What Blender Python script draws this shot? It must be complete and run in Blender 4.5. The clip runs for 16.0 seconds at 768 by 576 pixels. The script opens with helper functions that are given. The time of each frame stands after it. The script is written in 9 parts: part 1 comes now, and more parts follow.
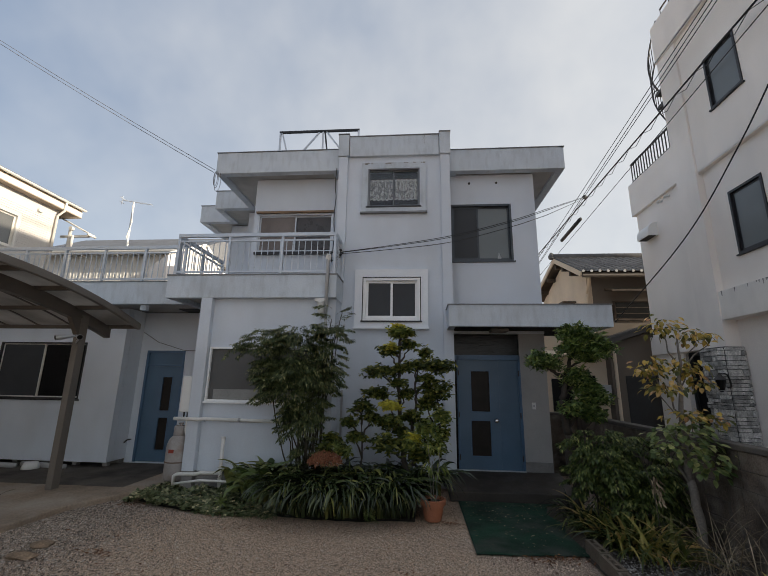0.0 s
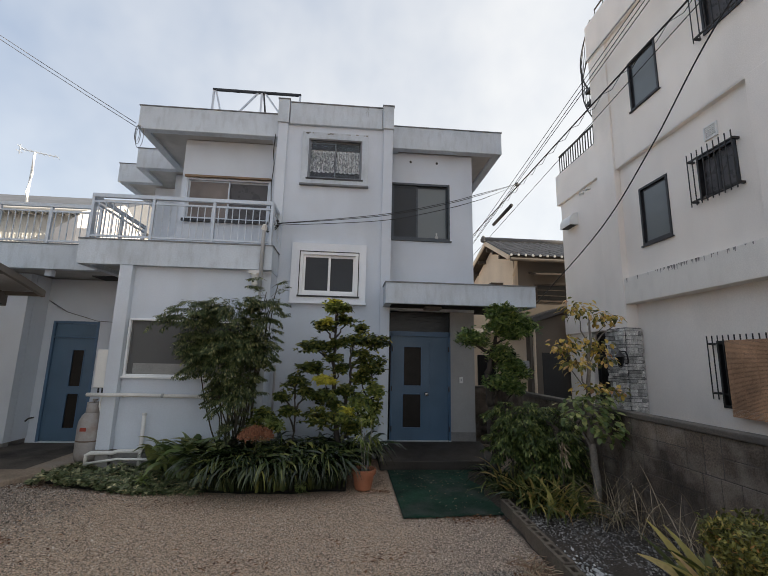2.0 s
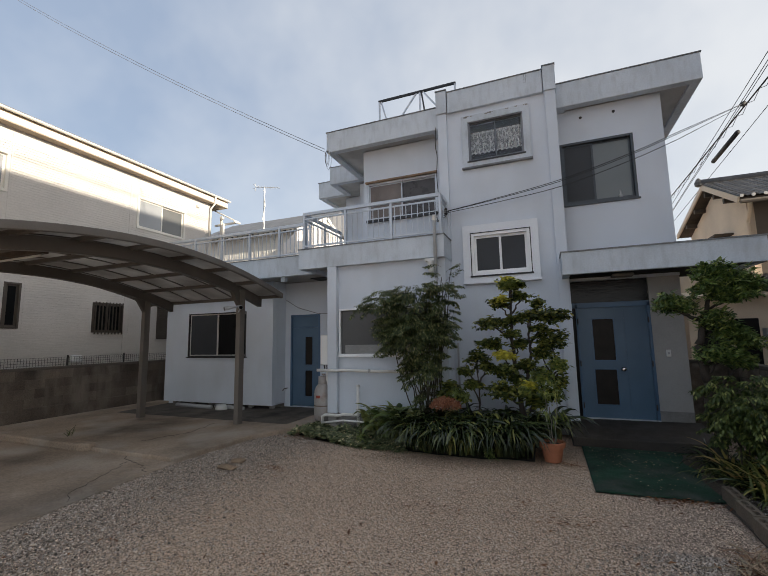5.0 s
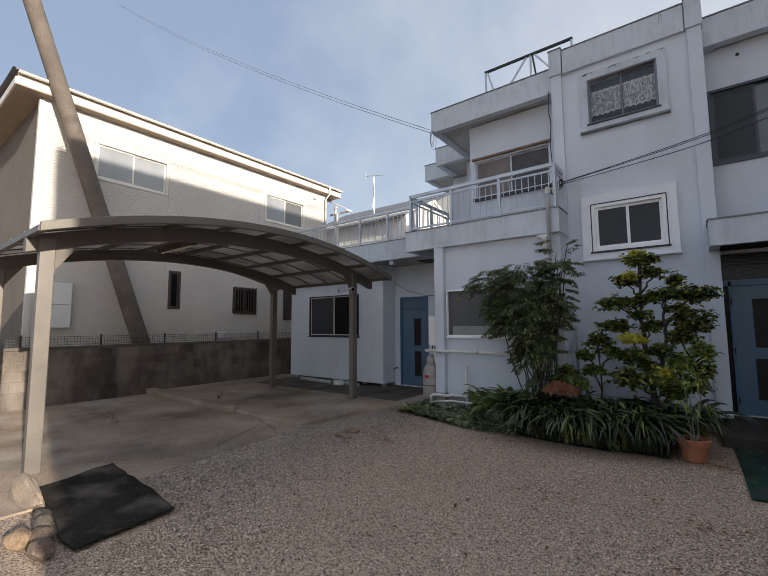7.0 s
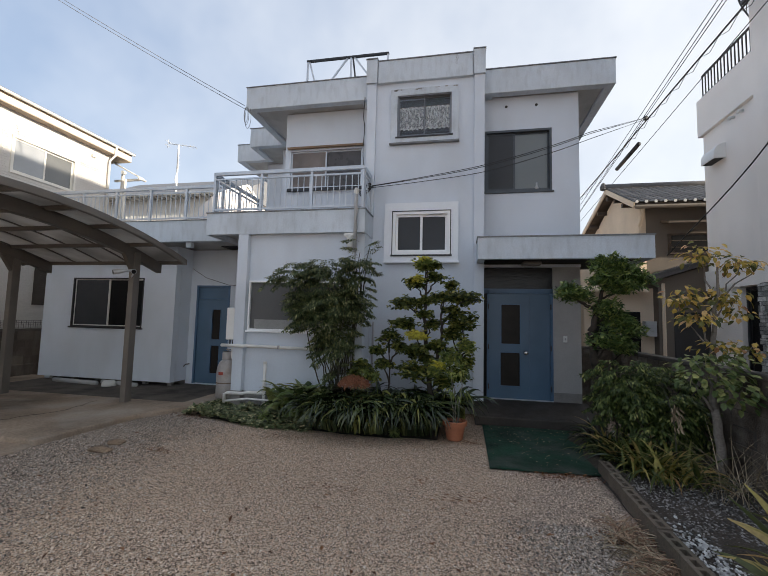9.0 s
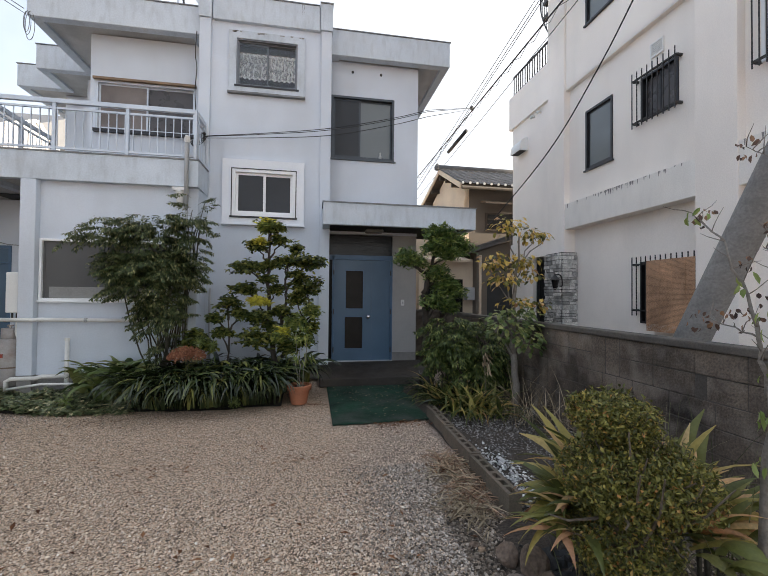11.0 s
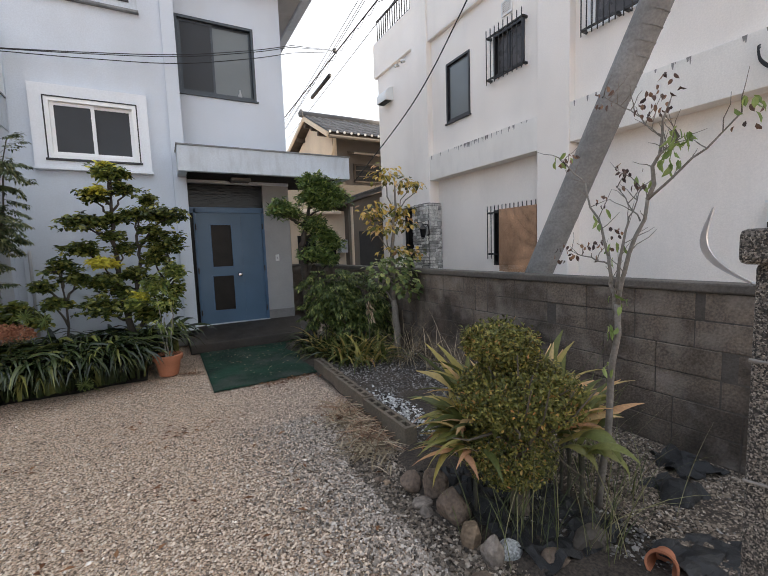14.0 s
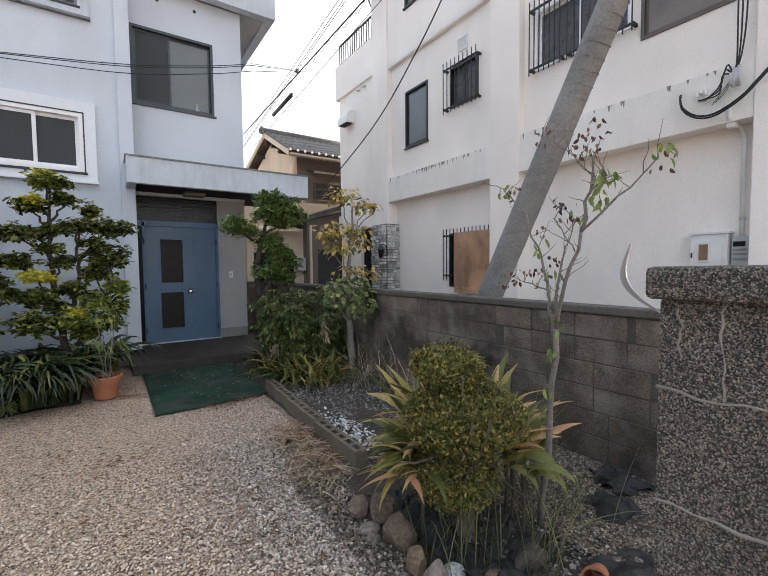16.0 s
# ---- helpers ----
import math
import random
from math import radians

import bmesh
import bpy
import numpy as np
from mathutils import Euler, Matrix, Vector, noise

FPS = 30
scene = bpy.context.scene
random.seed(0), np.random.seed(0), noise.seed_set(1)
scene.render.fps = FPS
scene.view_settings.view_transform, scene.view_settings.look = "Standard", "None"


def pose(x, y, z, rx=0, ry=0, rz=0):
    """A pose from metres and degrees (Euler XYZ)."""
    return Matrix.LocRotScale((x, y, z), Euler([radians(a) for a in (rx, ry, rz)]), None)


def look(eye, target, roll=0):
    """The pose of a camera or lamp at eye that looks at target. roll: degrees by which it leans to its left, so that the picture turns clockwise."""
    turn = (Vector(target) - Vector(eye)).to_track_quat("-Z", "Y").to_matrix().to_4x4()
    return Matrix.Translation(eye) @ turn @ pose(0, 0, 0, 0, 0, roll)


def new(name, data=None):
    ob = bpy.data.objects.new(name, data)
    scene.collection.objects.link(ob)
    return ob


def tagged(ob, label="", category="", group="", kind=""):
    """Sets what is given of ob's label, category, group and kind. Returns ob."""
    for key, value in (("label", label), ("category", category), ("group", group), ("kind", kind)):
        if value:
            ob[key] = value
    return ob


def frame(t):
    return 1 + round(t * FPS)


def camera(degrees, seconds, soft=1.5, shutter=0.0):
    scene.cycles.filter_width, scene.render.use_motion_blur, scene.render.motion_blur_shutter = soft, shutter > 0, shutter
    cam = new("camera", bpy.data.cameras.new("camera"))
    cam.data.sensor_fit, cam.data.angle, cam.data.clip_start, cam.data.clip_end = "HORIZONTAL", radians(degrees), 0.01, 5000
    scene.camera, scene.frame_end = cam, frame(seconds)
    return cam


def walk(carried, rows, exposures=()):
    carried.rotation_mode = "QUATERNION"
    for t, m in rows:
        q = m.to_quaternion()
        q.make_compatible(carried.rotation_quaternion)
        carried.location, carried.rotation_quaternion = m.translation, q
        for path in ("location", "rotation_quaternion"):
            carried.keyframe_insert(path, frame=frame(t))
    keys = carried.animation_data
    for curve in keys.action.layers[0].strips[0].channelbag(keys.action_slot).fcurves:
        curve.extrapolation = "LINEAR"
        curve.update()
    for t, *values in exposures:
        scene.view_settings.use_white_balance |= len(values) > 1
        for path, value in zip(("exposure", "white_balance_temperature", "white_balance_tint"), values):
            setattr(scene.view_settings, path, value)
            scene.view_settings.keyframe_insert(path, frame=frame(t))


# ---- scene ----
cam = camera(86.9, 16.0, soft=0.5)
PATH = [
    (0, (0.585, 0.076, 1.809), (0.422, 2.017, 2.265), 0.9),
    (0.5, (0.621, 0.084, 1.806), (0.532, 2.038, 2.227), 1.5),
    (1, (0.624, 0.101, 1.794), (0.621, 2.063, 2.18), 1.8),
    (1.5, (0.578, 0.1, 1.791), (0.661, 2.065, 2.156), 1.6),
    (2, (0.542, 0.087, 1.803), (0.698, 2.051, 2.15), 1.2),
    (2.5, (0.49, 0.105, 1.756), (0.655, 2.073, 2.071), 0.7),
    (3, (0.532, 0.077, 1.758), (0.596, 2.055, 2.043), -0.1),
    (3.5, (0.694, 0.031, 1.742), (0.659, 2.011, 2.025), -0.4),
    (4, (0.838, -0.047, 1.759), (0.655, 1.925, 2.039), -0.5),
    (4.5, (0.855, -0.133, 1.759), (0.395, 1.794, 2.032), -0.9),
    (5, (0.827, -0.26, 1.765), (0.094, 1.583, 2.015), -1.1),
    (5.2, (0.83, -0.31, 1.754), (-0.003, 1.492, 1.992), -1.1),
    (7.3, (0.909, -0.204, 1.681), (-0.301, 1.378, 1.864), -0.3),
    (7.5, (0.932, -0.188, 1.681), (-0.248, 1.416, 1.865), -0.2),
    (8, (0.96, -0.118, 1.67), (-0.039, 1.604, 1.868), 0.1),
    (8.5, (0.932, -0.009, 1.696), (0.222, 1.852, 1.874), 1.0),
    (9, (0.918, 0.074, 1.687), (0.527, 2.029, 1.849), 1.4),
    (9.5, (0.914, 0.118, 1.684), (0.779, 2.108, 1.828), 2.0),
    (10, (0.924, 0.12, 1.677), (0.973, 2.114, 1.826), 2.3),
    (10.2, (0.923, 0.126, 1.653), (1.027, 2.118, 1.804), 2.1),
    (12.3, (1.033, 0.283, 1.552), (1.732, 2.14, 1.304), -1.1),
    (12.5, (0.996, 0.294, 1.558), (1.732, 2.136, 1.301), -1.2),
    (13, (0.894, 0.318, 1.552), (1.74, 2.114, 1.308), -1.4),
    (13.5, (0.847, 0.331, 1.536), (1.762, 2.096, 1.318), -1.7),
    (14, (0.843, 0.34, 1.53), (1.786, 2.093, 1.337), -2.0),
    (14.5, (0.846, 0.329, 1.533), (1.817, 2.069, 1.362), -1.9),
    (15, (0.847, 0.312, 1.538), (1.87, 2.024, 1.391), -1.3),
    (15.5, (0.854, 0.31, 1.539), (1.932, 1.99, 1.416), -0.8),
    (16, (0.879, 0.298, 1.552), (1.997, 1.952, 1.446), -0.6),
]
EXPOSURES = [(0, 0.36, 7000, 10), (1.5, 0.68, 7100, 10), (3.5, 0.76, 7100, 10), (5, 0.54, 6950, 10), (7.5, 0.42, 6600, 10), (8.5, 0.56, 6650, 10), (9.5, 0.94, 6850, 10), (10.2, 0.99, 6900, 10), (12.3, 1.73, 7100, 11), (12.7, 1.62, 7100, 11), (13.1, 1.49, 7100, 11), (14.5, 1.51, 7050, 11), (16, 1.56, 6950, 11)]
walk(cam, [(t, look(eye, target, roll)) for t, eye, target, roll in PATH], EXPOSURES)

# ---- light ----
SUN_AZ, SUN_EL = math.atan2(0.981, -0.195), radians(15.5)   # compass angle from +y towards +x
world = bpy.data.worlds.new("sky")
scene.world = world
world.use_nodes = True
wn, wl = world.node_tree.nodes, world.node_tree.links
wn.clear()
sky = wn.new("ShaderNodeTexSky")
sky.sky_type, sky.sun_disc = "NISHITA", False
sky.sun_elevation, sky.sun_rotation = SUN_EL, SUN_AZ
sky_gain = wn.new("ShaderNodeMix"); sky_gain.data_type, sky_gain.blend_type = "RGBA", "MULTIPLY"
sky_gain.inputs[0].default_value = 1.0
sky_gain.inputs[7].default_value = (0.10, 0.10, 0.10, 1)
cloud = wn.new("ShaderNodeTexNoise")
cloud.inputs["Scale"].default_value, cloud.inputs["Detail"].default_value, cloud.inputs["Roughness"].default_value = 1.7, 5.0, 0.55
ramp = wn.new("ShaderNodeValToRGB")
ramp.color_ramp.elements[0].position, ramp.color_ramp.elements[0].color = 0.28, (0.30, 0.38, 0.53, 1)
ramp.color_ramp.elements[1].position, ramp.color_ramp.elements[1].color = 0.70, (0.70, 0.735, 0.79, 1)
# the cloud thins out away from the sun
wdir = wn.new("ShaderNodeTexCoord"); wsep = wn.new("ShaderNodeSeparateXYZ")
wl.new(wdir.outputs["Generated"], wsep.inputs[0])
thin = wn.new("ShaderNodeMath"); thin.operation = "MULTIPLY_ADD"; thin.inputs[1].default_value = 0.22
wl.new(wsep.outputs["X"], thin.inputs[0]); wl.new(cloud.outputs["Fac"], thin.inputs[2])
cover = wn.new("ShaderNodeMix"); cover.data_type = "RGBA"
cover.inputs[0].default_value = 0.70
back = wn.new("ShaderNodeBackground"); back.inputs["Strength"].default_value = 1.0
wout = wn.new("ShaderNodeOutputWorld")
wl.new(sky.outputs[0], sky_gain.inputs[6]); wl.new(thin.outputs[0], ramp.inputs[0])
wl.new(sky_gain.outputs[2], cover.inputs[6]); wl.new(ramp.outputs[0], cover.inputs[7])
wl.new(cover.outputs[2], back.inputs["Color"]); wl.new(back.outputs[0], wout.inputs[0])
sun = new("sun", bpy.data.lights.new("sun", "SUN"))
sun.data.energy, sun.data.angle, sun.data.color = 5.0, radians(0.6), (1.0, 0.92, 0.80)
sun.matrix_world = look((math.sin(SUN_AZ) * 60, math.cos(SUN_AZ) * 60, 60 * math.tan(SUN_EL)), (0, 0, 0))


# ---- materials ----
def mat(name, base, rough=0.6, var=0.12, scale=1.5, fine=45.0, fvar=0.08, bump=0.12, bscale=90.0, metal=0.0,
        stain=None, stain_amt=0.0, stain_scale=2.0, stretch=1.0, rnd=0.0, spec=0.5, hue=0.0, trans=0.0, ior=1.45, sub=0.0, bvec=None, place=False, stain2=None):
    """A surface with tone changes at two sizes, optional stains (stretch < 1 draws them out downwards) and relief."""
    m = bpy.data.materials.new(name)
    m.use_nodes = True
    n, l = m.node_tree.nodes, m.node_tree.links
    b = n["Principled BSDF"]
    co = n.new("ShaderNodeNewGeometry").outputs["Position"] if place else n.new("ShaderNodeTexCoord").outputs["Object"]

    def noise_at(sc, detail=4.0, vec=None):
        t = n.new("ShaderNodeTexNoise")
        t.inputs["Scale"].default_value, t.inputs["Detail"].default_value = sc, detail
        l.new(vec or co, t.inputs["Vector"])
        return t.outputs["Fac"]

    def tone(val, lo, hi):
        r = n.new("ShaderNodeMapRange")
        r.inputs[1].default_value, r.inputs[2].default_value = 0.3, 0.7
        r.inputs[3].default_value, r.inputs[4].default_value = lo, hi
        l.new(val, r.inputs[0])
        return r.outputs[0]

    def times(col, val):
        x = n.new("ShaderNodeMix"); x.data_type, x.blend_type = "RGBA", "MULTIPLY"
        x.inputs[0].default_value = 1.0
        l.new(col, x.inputs[6]); l.new(val, x.inputs[7])
        return x.outputs[2]

    rgb = n.new("ShaderNodeRGB"); rgb.outputs[0].default_value = (*base, 1)
    col = rgb.outputs[0]
    if hue:
        h = n.new("ShaderNodeHueSaturation")
        l.new(col, h.inputs["Color"])
        info = n.new("ShaderNodeNewGeometry").outputs["Random Per Island"]
        r = n.new("ShaderNodeMapRange"); r.inputs[3].default_value, r.inputs[4].default_value = 0.5 - hue, 0.5 + hue
        l.new(info, r.inputs[0]); l.new(r.outputs[0], h.inputs["Hue"])
        r2 = n.new("ShaderNodeMapRange"); r2.inputs[3].default_value, r2.inputs[4].default_value = 0.55, 1.5
        l.new(info, r2.inputs[0]); l.new(r2.outputs[0], h.inputs["Value"])
        col = h.outputs["Color"]
    col = times(col, tone(noise_at(scale), 1 - var, 1 + var))
    col = times(col, tone(noise_at(fine, 2.0), 1 - fvar, 1 + fvar))
    if rnd:
        r = n.new("ShaderNodeMapRange"); r.inputs[3].default_value, r.inputs[4].default_value = 1 - rnd, 1 + rnd
        l.new(n.new("ShaderNodeObjectInfo").outputs["Random"], r.inputs[0])
        col = times(col, r.outputs[0])
    for stain, stain_amt, stain_scale, stretch in ([(stain, stain_amt, stain_scale, stretch)] if stain else []) + ([stain2] if stain2 else []):
        mp = n.new("ShaderNodeMapping"); mp.inputs["Scale"].default_value = (1, 1, stretch)
        l.new(co, mp.inputs["Vector"])
        fac = n.new("ShaderNodeMapRange")
        fac.inputs[1].default_value, fac.inputs[2].default_value, fac.inputs[4].default_value = 0.48, 0.72, stain_amt
        l.new(noise_at(stain_scale, 7.0, mp.outputs[0]), fac.inputs[0])
        x = n.new("ShaderNodeMix"); x.data_type = "RGBA"
        x.inputs[7].default_value = (*stain, 1)
        l.new(fac.outputs[0], x.inputs[0]); l.new(col, x.inputs[6])
        col = x.outputs[2]
    l.new(col, b.inputs["Base Color"])
    l.new(tone(noise_at(scale * 3), max(0.02, rough - 0.08), min(1, rough + 0.08)), b.inputs["Roughness"])
    b.inputs["Metallic"].default_value, b.inputs["Specular IOR Level"].default_value = metal, spec
    b.inputs["Transmission Weight"].default_value, b.inputs["IOR"].default_value = trans, ior
    if sub:
        b.inputs["Subsurface Weight"].default_value = sub
        b.inputs["Subsurface Radius"].default_value = (0.01, 0.01, 0.004)
    if bump:
        bp = n.new("ShaderNodeBump"); bp.inputs["Strength"].default_value, bp.inputs["Distance"].default_value = bump, 0.01
        rel = None
        if bvec:
            bm_ = n.new("ShaderNodeMapping"); bm_.inputs["Scale"].default_value = bvec
            l.new(co, bm_.inputs["Vector"]); rel = bm_.outputs[0]
        l.new(noise_at(bscale, 5.0, rel), bp.inputs["Height"]); l.new(bp.outputs[0], b.inputs["Normal"])
    return m


